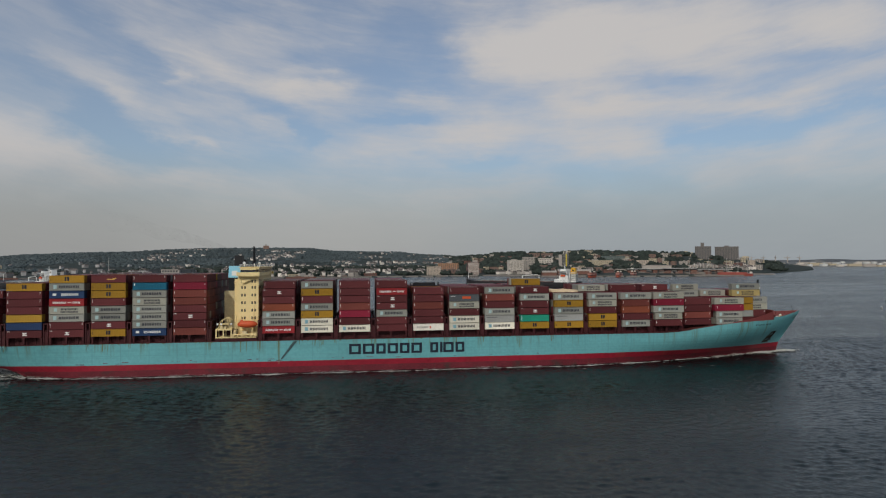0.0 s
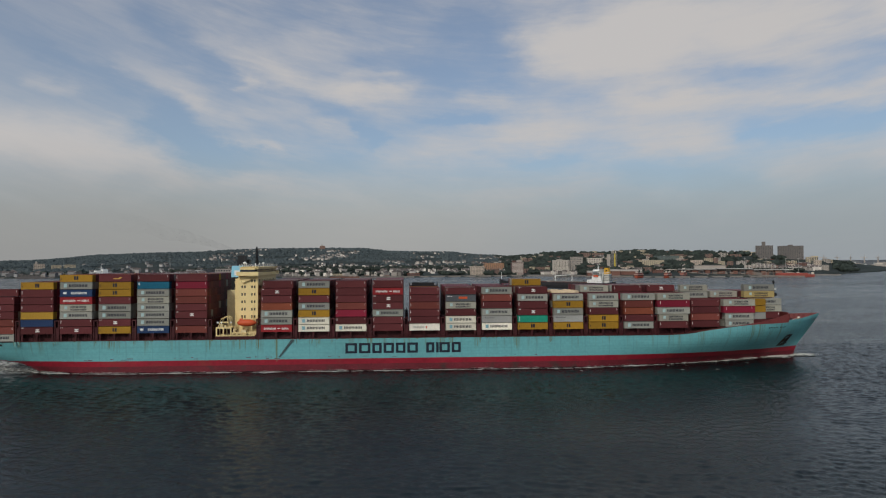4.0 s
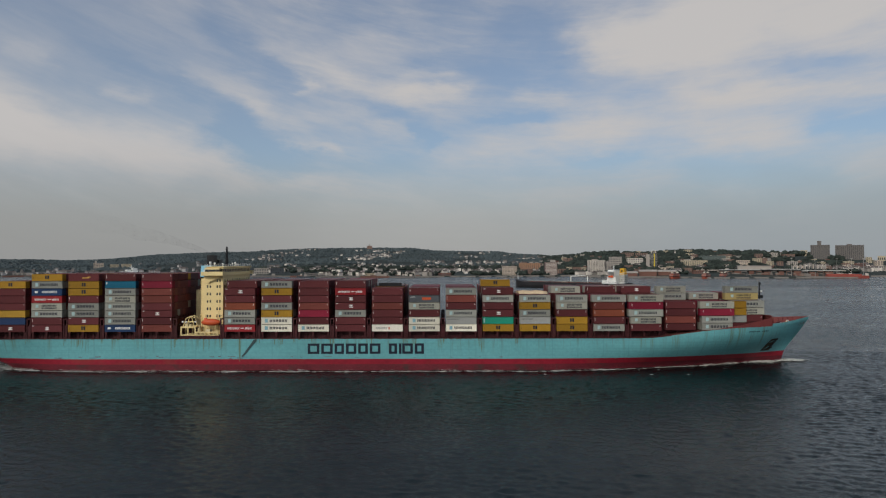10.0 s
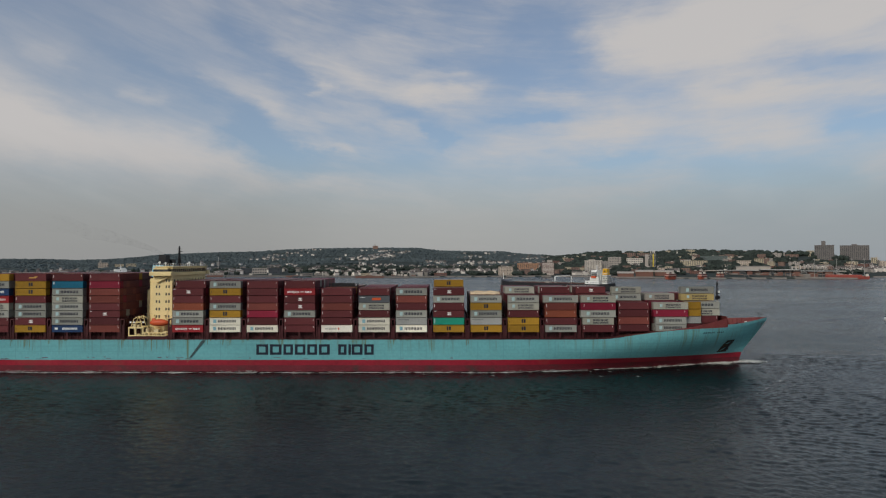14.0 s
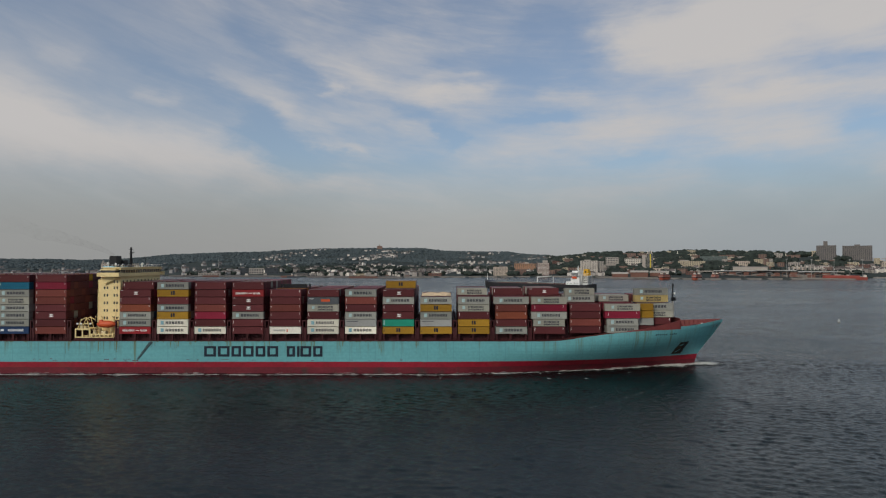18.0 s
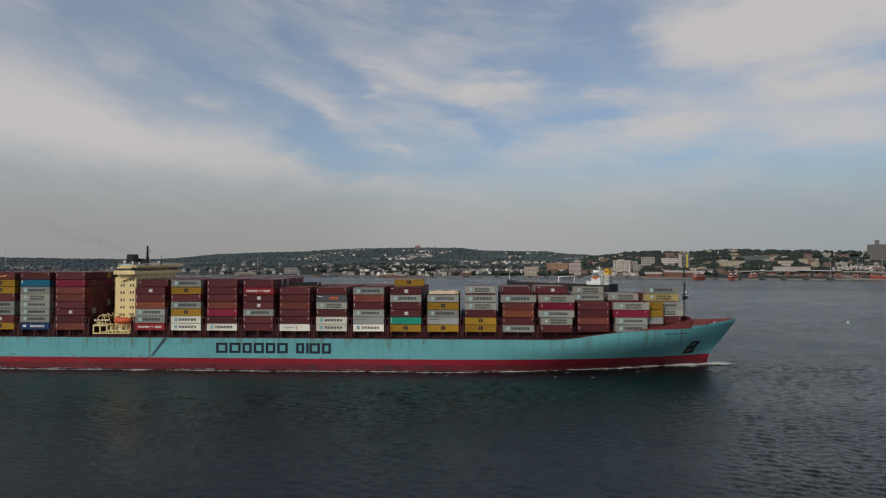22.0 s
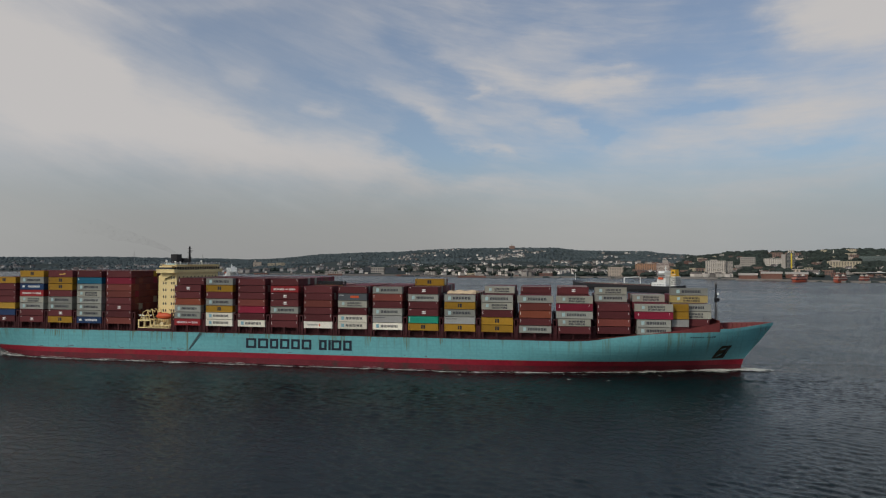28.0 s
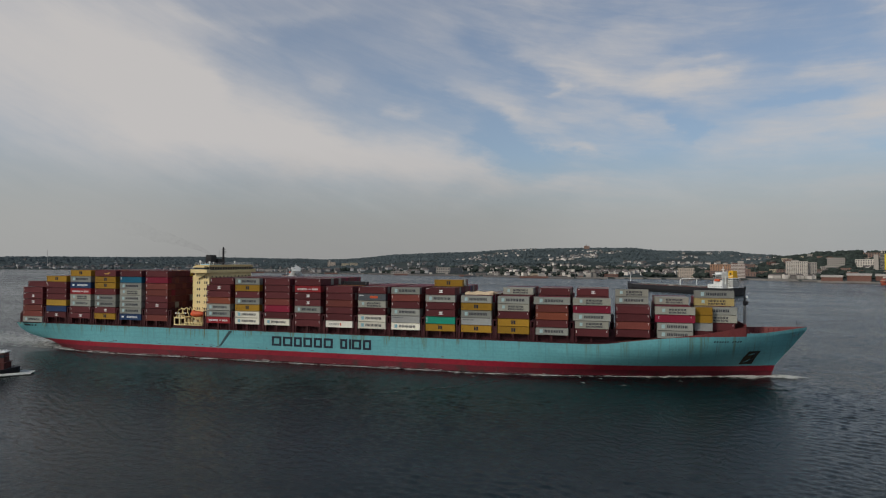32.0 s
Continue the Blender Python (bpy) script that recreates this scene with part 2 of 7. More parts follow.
def material(name, colour, rough=0.6, metal=0.0, spread=0.25, scale=0.5, bump=0.0, bump_scale=4.0, second=None, streak=None, vary=0.0, island=0.0, spec=0.25):
    """Paint, plaster or the like: a base colour with stains at two scales, downward streaks, and a change from object to object."""
    mat = bpy.data.materials.new(name)
    mat.use_nodes = True
    nt = mat.node_tree
    N, L = nt.nodes.new, nt.links.new
    bsdf = nt.nodes["Principled BSDF"]
    bsdf.inputs["Roughness"].default_value, bsdf.inputs["Metallic"].default_value = rough, metal
    bsdf.inputs["Specular IOR Level"].default_value = spec
    geo = N("ShaderNodeTexCoord")
    big, small = N("ShaderNodeTexNoise"), N("ShaderNodeTexNoise")
    for n, s, d in ((big, scale * 0.25, 4), (small, scale * 3, 5)):
        n.inputs["Scale"].default_value, n.inputs["Detail"].default_value = s, d
        L(geo.outputs["Object"], n.inputs["Vector"])
    add = N("ShaderNodeMath")
    add.operation = "ADD"
    L(big.outputs[0], add.inputs[0]), L(small.outputs[0], add.inputs[1])
    rng = N("ShaderNodeMapRange")
    rng.inputs["From Min"].default_value, rng.inputs["From Max"].default_value = 0.65, 1.35
    rng.inputs["To Min"].default_value, rng.inputs["To Max"].default_value = 1 - spread, 1 + spread
    L(add.outputs[0], rng.inputs["Value"])
    value = rng.outputs["Result"]
    for amount, node, sock in ((vary, "ShaderNodeObjectInfo", "Random"), (island, "ShaderNodeNewGeometry", "Random Per Island")):
        if amount:
            src, r2, mul = N(node), N("ShaderNodeMapRange"), N("ShaderNodeMath")
            r2.inputs["To Min"].default_value, r2.inputs["To Max"].default_value = 1 - amount, 1 + amount
            L(src.outputs[sock], r2.inputs["Value"])
            mul.operation = "MULTIPLY"
            L(value, mul.inputs[0]), L(r2.outputs["Result"], mul.inputs[1])
            value = mul.outputs[0]
    col = N("ShaderNodeVectorMath")
    col.operation = "SCALE"
    col.inputs[0].default_value = colour[:3]
    L(value, col.inputs["Scale"])
    result = col.outputs[0]
    for extra, (sx, sy, sz), lo, hi in ((second, (0.35, 0.35, 0.35), 0.56, 0.72), (streak, (1.1, 1.1, 0.06), 0.60, 0.78)):
        if extra:
            mp, n, r3, mx = N("ShaderNodeMapping"), N("ShaderNodeTexNoise"), N("ShaderNodeMapRange"), N("ShaderNodeMix")
            mp.inputs["Scale"].default_value = tuple(v * scale for v in (sx, sy, sz))
            L(geo.outputs["Object"], mp.inputs[0]), L(mp.outputs[0], n.inputs["Vector"])
            n.inputs["Scale"].default_value, n.inputs["Detail"].default_value = 1.0, 6
            r3.inputs["From Min"].default_value, r3.inputs["From Max"].default_value = lo, hi
            L(n.outputs[0], r3.inputs["Value"])
            mx.data_type = "RGBA"
            L(r3.outputs["Result"], mx.inputs["Factor"]), L(result, mx.inputs["A"])
            mx.inputs["B"].default_value = (*extra[:3], 1)
            result = mx.outputs["Result"]
    L(result, bsdf.inputs["Base Color"])
    if bump:
        n, b = N("ShaderNodeTexNoise"), N("ShaderNodeBump")
        n.inputs["Scale"].default_value, n.inputs["Detail"].default_value = bump_scale, 4
        L(geo.outputs["Object"], n.inputs["Vector"]), L(n.outputs[0], b.inputs["Height"])
        b.inputs["Strength"].default_value, b.inputs["Distance"].default_value = bump, 0.1
        L(b.outputs[0], bsdf.inputs["Normal"])
    return mat


RUST = (0.13, 0.055, 0.025)


def hull_paint():
    """Light blue side paint: chalky patches, scuffed lengthwise bands, plate seams and rust that runs down from the deck edge."""
    mat = material("hull_paint", (0.128, 0.365, 0.39), 0.5, spread=0.14, scale=0.3, bump=0.15, bump_scale=0.6)
    nt = mat.node_tree
    N, L = nt.nodes.new, nt.links.new
    bsdf = nt.nodes["Principled BSDF"]
    result = bsdf.inputs["Base Color"].links[0].from_socket
    tc, sep = N("ShaderNodeTexCoord"), N("ShaderNodeSeparateXYZ")
    L(tc.outputs["Object"], sep.inputs[0])

    def grains(sx, sz, detail, lo, hi, top=1.0, rough=0.6):
        mp, n, r = N("ShaderNodeMapping"), N("ShaderNodeTexNoise"), N("ShaderNodeMapRange")
        mp.inputs["Scale"].default_value = (sx, 0.02, sz)
        n.inputs["Scale"].default_value, n.inputs["Detail"].default_value, n.inputs["Roughness"].default_value = 1.0, detail, rough
        L(tc.outputs["Object"], mp.inputs[0]), L(mp.outputs[0], n.inputs["Vector"]), L(n.outputs[0], r.inputs["Value"])
        r.inputs["From Min"].default_value, r.inputs["From Max"].default_value, r.inputs["To Max"].default_value = lo, hi, top
        return r.outputs["Result"]

    def mixed(fac, colour):
        nonlocal result
        mx = N("ShaderNodeMix")
        mx.data_type = "RGBA"
        L(fac, mx.inputs["Factor"]), L(result, mx.inputs["A"])
        mx.inputs["B"].default_value = (*colour, 1)
        result = mx.outputs["Result"]

    def times(a, b):
        n = N("ShaderNodeMath")
        n.operation = "MULTIPLY"
        L(a, n.inputs[0]), L(b, n.inputs[1])
        return n.outputs[0]

    def height(lo, hi):
        r = N("ShaderNodeMapRange")
        L(sep.outputs[2], r.inputs["Value"])
        r.inputs["From Min"].default_value, r.inputs["From Max"].default_value = lo, hi
        return r.outputs["Result"]

    mixed(grains(0.012, 1.5, 5, 0.50, 0.72, 0.55), (0.105, 0.29, 0.31))          # dull lengthwise bands
    mixed(grains(0.02, 2.4, 4, 0.56, 0.74, 0.5), (0.17, 0.43, 0.45))             # and chalky ones
    for way, sc, colour, amount in (("Z", 0.131, (0.11, 0.30, 0.32), 0.6), ("X", 0.031, (0.10, 0.28, 0.30), 0.5)):
        n, r = N("ShaderNodeTexWave"), N("ShaderNodeMapRange")                   # seams between the plates
        n.wave_type, n.bands_direction, n.wave_profile = "BANDS", way, "SAW"
        n.inputs["Scale"].default_value = sc
        L(tc.outputs["Object"], n.inputs["Vector"]), L(n.outputs["Fac"], r.inputs["Value"])
        r.inputs["From Min"].default_value, r.inputs["From Max"].default_value, r.inputs["To Max"].default_value = 0.95, 0.98, amount
        mixed(r.outputs["Result"], colour)
    mixed(times(grains(0.55, 0.035, 5, 0.53, 0.66, 0.85, 0.7), height(6.0, 12.0)), (0.115, 0.20, 0.15))   # olive runs
    mixed(times(grains(1.3, 0.05, 5, 0.60, 0.72, 0.7, 0.7), height(8.5, 12.4)), (0.13, 0.10, 0.05))       # rusty runs
    mixed(times(grains(0.30, 0.9, 6, 0.60, 0.70, 0.8, 0.75), height(6.2, 4.6)), (0.07, 0.06, 0.05))       # fender scuffs
    L(result, bsdf.inputs["Base Color"])
    return mat


MAT = {
    "hull": hull_paint(),
    "boot": material("red_bottom_paint", (0.24, 0.010, 0.024), 0.55, spread=0.25, scale=0.3, second=(0.22, 0.03, 0.03), bump=0.1, bump_scale=0.8),
    "slime": material("weathered_bottom_paint", (0.125, 0.016, 0.024), 0.6, spread=0.35, scale=0.5, second=(0.06, 0.03, 0.028), streak=(0.055, 0.03, 0.026)),
    "deck": material("deck_paint", (0.12, 0.035, 0.03), 0.75, spread=0.3, scale=0.8, second=RUST),
    "steel_red": material("red_steel", (0.055, 0.012, 0.014), 0.6, spread=0.35, scale=1.2, streak=(0.05, 0.02, 0.015)),
    "bulwark": material("bulwark_paint", (0.16, 0.036, 0.034), 0.6, spread=0.25, scale=0.6, streak=RUST),
    "cream": material("cream_paint", (0.80, 0.63, 0.31), 0.5, spread=0.08, scale=0.5, streak=(0.55, 0.38, 0.18)),
    "cream_dull": material("worn_cream_paint", (0.62, 0.52, 0.31), 0.6, spread=0.2, scale=0.8, second=(0.35, 0.2, 0.1)),
    "white": material("white_paint", (0.75, 0.75, 0.72), 0.5, spread=0.08, scale=0.6),
    "black": material("black_paint", (0.012, 0.012, 0.014), 0.5, spread=0.3, scale=0.8),
    "letter": material("dark_lettering", (0.012, 0.016, 0.03), 0.5, spread=0.25, scale=0.8),
    "blue": material("light_blue_paint", (0.25, 0.55, 0.70), 0.5, spread=0.08, scale=0.6),
    "orange": material("orange_paint", (0.55, 0.09, 0.03), 0.45, spread=0.12, scale=1.5),
    "glass": material("dark_glass", (0.02, 0.025, 0.03), 0.08, spread=0.1, spec=0.8),
    "mast": material("grey_mast", (0.30, 0.29, 0.27), 0.5, spread=0.2),
    "rust": material("rust", RUST, 0.85, spread=0.4, scale=1.0),
    "tarp": material("canvas_tarp", (0.62, 0.47, 0.30), 0.8, spread=0.15, scale=0.8, second=(0.4, 0.3, 0.2)),
}
PAINT = {      # container colours
    "R": (0.100, 0.025, 0.027), "B": (0.155, 0.042, 0.033), "K": (0.20, 0.016, 0.035), "O": (0.20, 0.055, 0.03), "Y": (0.31, 0.17, 0.02),
    "G": (0.25, 0.25, 0.22), "W": (0.72, 0.68, 0.56), "S": (0.30, 0.29, 0.24), "N": (0.02, 0.045, 0.11), "H": (0.29, 0.026, 0.03),
    "T": (0.015, 0.13, 0.21), "E": (0.02, 0.26, 0.17), "C": (0.76, 0.72, 0.62), "D": (0.10, 0.11, 0.12), "L": (0.34, 0.34, 0.32), "M": (0.100, 0.025, 0.027),
    "F": (0.100, 0.025, 0.027), "P": (0.33, 0.31, 0.26), "U": (0.38, 0.29, 0.12), "y": (0.34, 0.20, 0.03), "n": (0.018, 0.035, 0.085),
}
LOOK = {
    "R": "maroon", "B": "brown-red", "K": "crimson", "O": "faded orange-brown", "Y": "yellow", "G": "grey", "W": "white", "S": "weathered grey",
    "N": "navy blue", "H": "bright red", "T": "teal-blue", "E": "green", "C": "cream-white", "D": "dark grey", "L": "light grey refrigerated",
    "M": "maroon", "F": "maroon", "P": "beige-grey", "U": "yellow-grey", "y": "plain yellow", "n": "plain navy blue",
}
CPAINT = {k: material("container_paint_" + k.lower() + ("_plain" if k.islower() else ""), c, 0.65, spread=0.18, scale=0.9, vary=0.22, spec=0.15, streak=(c[0] * 0.7 + 0.02, c[1] * 0.7 + 0.01, c[2] * 0.7 + 0.008)) for k, c in PAINT.items()}


# ---------------------------------------------------------------- mesh building
class Soup:
    """Collects vertices and faces for one mesh."""

    def __init__(self):
        self.v, self.f, self.m = [], [], []

    def add(self, verts, faces, m=0):
        n = len(self.v)
        self.v += [tuple(p) for p in verts]
        self.f += [tuple(n + i for i in f) for f in faces]
        self.m += [m] * len(faces)
        return self

    def box(self, x0, x1, y0, y1, z0, z1, m=0, inset=0.0):
        i = inset
        return self.add([(x0, y0, z0), (x1, y0, z0), (x1, y1, z0), (x0, y1, z0), (x0 + i, y0 + i, z1), (x1 - i, y0 + i, z1), (x1 - i, y1 - i, z1), (x0 + i, y1 - i, z1)],
                        [(0, 3, 2, 1), (4, 5, 6, 7), (0, 1, 5, 4), (1, 2, 6, 5), (2, 3, 7, 6), (3, 0, 4, 7)], m)

    def tube(self, a, b, r, n=6, m=0, r2=None):
        a, b = Vector(a), Vector(b)
        r2 = r if r2 is None else r2
        d = (b - a).normalized()
        s = d.orthogonal().normalized()
        t = d.cross(s)
        ring = [s * math.cos(2 * math.pi * k / n) + t * math.sin(2 * math.pi * k / n) for k in range(n)]
        vs = [a + q * r for q in ring] + [b + q * r2 for q in ring]
        return self.add(vs, [(k, (k + 1) % n, n + (k + 1) % n, n + k) for k in range(n)] + [tuple(range(n))[::-1], tuple(range(n, 2 * n))], m)

    def prism(self, pts, y0, y1, m=0):
        """A polygon of (x, z) points drawn out from y0 to y1."""
        n = len(pts)
        vs = [(x, y0, z) for x, z in pts] + [(x, y1, z) for x, z in pts]
        return self.add(vs, [tuple(range(n)), tuple(range(n, 2 * n))[::-1]] + [(k, n + k, n + (k + 1) % n, (k + 1) % n) for k in range(n)], m)

    def grid(self, rows, m=0, close=False):
        """Quads between rows of points of one length."""
        n, k = len(rows), len(rows[0])
        vs = [p for r in rows for p in r]
        fs = [(i * k + j, i * k + (j + 1) % k, (i + 1) * k + (j + 1) % k, (i + 1) * k + j) for i in range(n - 1) for j in range(k if close else k - 1)]
        return self.add(vs, fs, m)

    def mesh(self, name, mats, smooth=False):
        me = bpy.data.meshes.new(name)
        me.from_pydata(self.v, [], self.f)
        for mt in (mats if isinstance(mats, (list, tuple)) else [mats]):
            me.materials.append(mt)
        me.polygons.foreach_set("material_index", self.m)
        if smooth:
            me.polygons.foreach_set("use_smooth", [True] * len(self.f))
        me.update()
        return me


def part(name, data, mats=None, parent=None, label="", smooth=False):
    """Links a soup or a mesh as one object under its thing."""
    ob = new(name, data.mesh(name, mats, smooth) if isinstance(data, Soup) else data)
    if parent is not None:
        ob.parent = parent
    if label:
        ob["label"] = label
    return ob


def thing(name, label, category, place=None, group="", kind="", data=None):
    ob = new(name, data)
    if place is not None:
        ob.matrix_basis = place
    return tagged(ob, label, category, group, kind)


def solid(soup):
    """Points all faces of a soup outwards."""
    bm = bmesh.new()
    vs = [bm.verts.new(p) for p in soup.v]
    for f, m in zip(soup.f, soup.m):
        try:
            bm.faces.new([vs[i] for i in f]).material_index = m
        except ValueError:
            pass
    bmesh.ops.recalc_face_normals(bm, faces=bm.faces)
    out = Soup()
    bm.verts.index_update()
    out.v = [tuple(v.co) for v in bm.verts]
    out.f = [tuple(v.index for v in f.verts) for f in bm.faces]
    out.m = [f.material_index for f in bm.faces]
    bm.free()
    return out


# ---------------------------------------------------------------- water
def water_material(name, ripples, chops, rough):
    """Rippled water: ripples are (stretch, turn, scale, height), chops (scale, detail, tilt)."""
    mat = bpy.data.materials.new(name)
    mat.use_nodes = True
    nt = mat.node_tree
    N, L = nt.nodes.new, nt.links.new
    bsdf = nt.nodes["Principled BSDF"]
    bsdf.inputs["Base Color"].default_value = (0.0022, 0.0092, 0.0092, 1)
    bsdf.inputs["Roughness"].default_value, bsdf.inputs["IOR"].default_value = 0.24, 1.33
    bsdf.inputs["Specular IOR Level"].default_value = 0.43
    tc = N("ShaderNodeTexCoord")
    height = None
    for sy, turn, sc, amp in ripples:
        mp, n = N("ShaderNodeMapping"), N("ShaderNodeTexNoise")
        mp.inputs["Scale"].default_value, mp.inputs["Rotation"].default_value = (1, sy, 1), (0, 0, radians(turn))
        L(tc.outputs["Object"], mp.inputs[0]), L(mp.outputs[0], n.inputs["Vector"])
        n.inputs["Scale"].default_value, n.inputs["Detail"].default_value = sc, 3
        mul = N("ShaderNodeMath")
        mul.operation = "MULTIPLY_ADD"
        L(n.outputs[0], mul.inputs[0])
        mul.inputs[1].default_value = amp
        if height is not None:
            L(height, mul.inputs[2])
        height = mul.outputs[0]
    b = N("ShaderNodeBump")
    b.inputs["Strength"].default_value, b.inputs["Distance"].default_value = 1.0, 1.0
    L(height, b.inputs["Height"])
    slope = b.outputs[0]
    for sc, detail, amp in chops:                        # short chop that tilts the facets
        mp, chop, lean, add = N("ShaderNodeMapping"), N("ShaderNodeTexNoise"), N("ShaderNodeVectorMath"), N("ShaderNodeVectorMath")
        mp.inputs["Scale"].default_value, mp.inputs["Rotation"].default_value = (0.62, 1.25, 1), (0, 0, radians(-8))
        chop.inputs["Scale"].default_value, chop.inputs["Detail"].default_value = sc, detail
        lean.operation, add.operation = "MULTIPLY_ADD", "ADD"
        lean.inputs[1].default_value, lean.inputs[2].default_value = (amp, amp, 0), (-amp / 2, -amp / 2, 0)
        L(tc.outputs["Object"], mp.inputs[0]), L(mp.outputs[0], chop.inputs["Vector"])
        L(chop.outputs["Color"], lean.inputs[0]), L(lean.outputs[0], add.inputs[0]), L(slope, add.inputs[1])
        slope = add.outputs[0]
    nrm = N("ShaderNodeVectorMath")
    nrm.operation = "NORMALIZE"
    L(slope, nrm.inputs[0]), L(nrm.outputs[0], bsdf.inputs["Normal"])
    # calmer slicks and breezier patches, drawn out along the stream
    mp, n = N("ShaderNodeMapping"), N("ShaderNodeTexNoise")
    mp.inputs["Scale"].default_value, mp.inputs["Rotation"].default_value = (0.30, 1.0, 1), (0, 0, radians(-14))
    n.inputs["Scale"].default_value, n.inputs["Detail"].default_value, n.inputs["Roughness"].default_value = 0.016, 5, 0.6
    L(tc.outputs["Object"], mp.inputs[0]), L(mp.outputs[0], n.inputs["Vector"])
    for lo, hi, sock in ((0.70, 1.0, b.inputs["Strength"]), (*rough, bsdf.inputs["Roughness"])):
        r = N("ShaderNodeMapRange")
        r.inputs["From Min"].default_value, r.inputs["From Max"].default_value = 0.38, 0.56
        r.inputs["To Min"].default_value, r.inputs["To Max"].default_value = lo, hi
        L(n.outputs[0], r.inputs["Value"]), L(r.outputs["Result"], sock)
    return mat


NEAR_WATER = water_material("harbour_water", ((0.6, -35, 0.85, 0.22), (0.7, 60, 2.4, 0.12), (0.8, 10, 5.5, 0.04)), ((1.8, 4, 0.42),), (0.13, 0.21))
MID_WATER = water_material("open_harbour_water", ((0.6, -35, 0.85, 0.5), (0.7, 60, 2.4, 0.2), (0.5, 25, 0.30, 0.6)), ((1.1, 5, 0.95),), (0.11, 0.19))
FAR_WATER = water_material("distant_harbour_water", ((0.5, 25, 0.30, 1.2), (0.6, -35, 0.85, 1.0), (0.7, 60, 2.4, 0.30), (0.7, 5, 0.13, 1.1), (0.8, 10, 0.04, 1.2)), ((0.75, 5, 1.15),), (0.14, 0.24))
WIND = radians(-98)              # the chop runs before a light northerly breeze


def wave_height(x, y, lengths, slope):
    """Height of the chop: many small waves, spread about the wind, in gusty patches."""
    rng = np.random.RandomState(7)
    z = np.zeros_like(x)
    for length in lengths:
        turn, phase = WIND + rng.normal(0, 0.6), rng.rand() * 6.283
        z += slope / 6.283 * length * np.sin(6.283 / length * (x * math.cos(turn) + y * math.sin(turn)) + phase)
    gust = 0.85 + 0.3 * np.sin(x * 0.021 + 1.3 * np.sin(y * 0.017)) * np.sin(y * 0.033 + 0.9 * np.sin(x * 0.013))
    return z * gust


def water():
    """One sheet: a far disc, and before it the choppy water that the ship crosses, in two densities."""
    n = 64
    rings = [60, 400, 1500, 3000, 4990]
    far = np.array([(200 + r * math.cos(2 * math.pi * k / n), -230 + r * math.sin(2 * math.pi * k / n), -0.6) for r in rings for k in range(n)])
    faces = [np.array([(i * n + q, i * n + (q + 1) % n, (i + 1) * n + (q + 1) % n, (i + 1) * n + q) for i in range(4) for q in range(n)])[:, ::-1]]
    far = np.vstack([far, [(200, -230, -0.6)]])
    tri = [(q, (q + 1) % n, len(far) - 1) for q in range(n)]
    verts, count, slot = [far], len(far), [1] * len(faces[0])
    for q, (x0, x1, y0, y1, step, edge, lengths, slope) in enumerate(((-150, 510, -150, 62, 0.55, 26.0, np.geomspace(1.4, 3.8, 54), 0.034), (-760, 940, 46, 760, 2.5, 90.0, np.geomspace(6.0, 9.5, 14), 0.022))):
        xs, ys = np.arange(x0, x1, step), np.arange(y0, y1, step)
        gx, gy = np.meshgrid(xs, ys)
        rim = np.minimum(np.minimum(gx - x0, x1 - gx), y1 - gy) if step > 1 else np.minimum(np.minimum(gx - x0, x1 - gx), np.minimum(gy - y0, 400))
        k = np.clip(rim / edge, 0, 1)
        z = wave_height(gx, gy, lengths, slope) * k - 0.62 * (1 - np.clip(rim / (edge * 0.3), 0, 1))
        verts.append(np.stack([gx, gy, z], -1).reshape(-1, 3))
        w = len(xs)
        a = (np.arange(len(ys) - 1)[:, None] * w + np.arange(w - 1)[None, :]).reshape(-1) + count
        faces.append(np.stack([a, a + 1, a + w + 1, a + w], -1))
        slot += [2 * q] * len(a)
        count += len(verts[-1])
    v, f = np.vstack(verts), np.vstack(faces)
    me = bpy.data.meshes.new("water")
    me.vertices.add(len(v))
    me.vertices.foreach_set("co", v.astype(np.float32).ravel())
    loops = np.concatenate([f.ravel(), np.array(tri).ravel()])
    me.loops.add(len(loops))
    me.loops.foreach_set("vertex_index", loops.astype(np.int32))
    start = np.concatenate([np.arange(len(f)) * 4, len(f) * 4 + np.arange(n) * 3])
    me.polygons.add(len(start))
    me.polygons.foreach_set("loop_start", start.astype(np.int32))
    me.materials.append(NEAR_WATER), me.materials.append(FAR_WATER), me.materials.append(MID_WATER)
    me.polygons.foreach_set("material_index", slot + [1] * n)
    me.polygons.foreach_set("use_smooth", [True] * len(start))
    me.update(calc_edges=True)
    me.validate()
    thing("water", "dark green-grey rippled harbour water", "water", kind="structure", data=me)


water()

# ---------------------------------------------------------------- the container ship
# Ship's space: x forward from midship, y to port from the centreline, z up from the waterline.
X0 = 70.0                       # midship, measured forward from the first bay before the bridge


def curve(pts, x):
    xs, ys = zip(*pts)
    return float(np.interp(x, xs, ys))


DECK_B = [(-112.5, 19.5), (-100, 20.6), (-85, 21.4), (180, 21.4), (195, 20.8), (205, 19.6), (215, 17.2), (225, 13.2), (235, 7.4), (241, 3.2), (244.6, 0.25)]
WATER_B = [(-112.5, 13.0), (-95, 14.5), (-80, 17.5), (-68, 20.6), (-58, 21.4), (125, 21.4), (140, 20.2), (152, 18.5), (165, 16.0), (180, 12.9), (196.4, 9.4), (215.5, 5.4), (230.8, 2.2), (244.6, 0.12)]
TOP_Z = [(-112.5, 12.2), (-80, 12.6), (168, 12.6), (174, 13.0), (182, 14.1), (190, 15.1), (198, 15.9), (206, 16.3), (218, 16.4), (228, 16.4), (238, 17.4), (244.6, 18.1)]
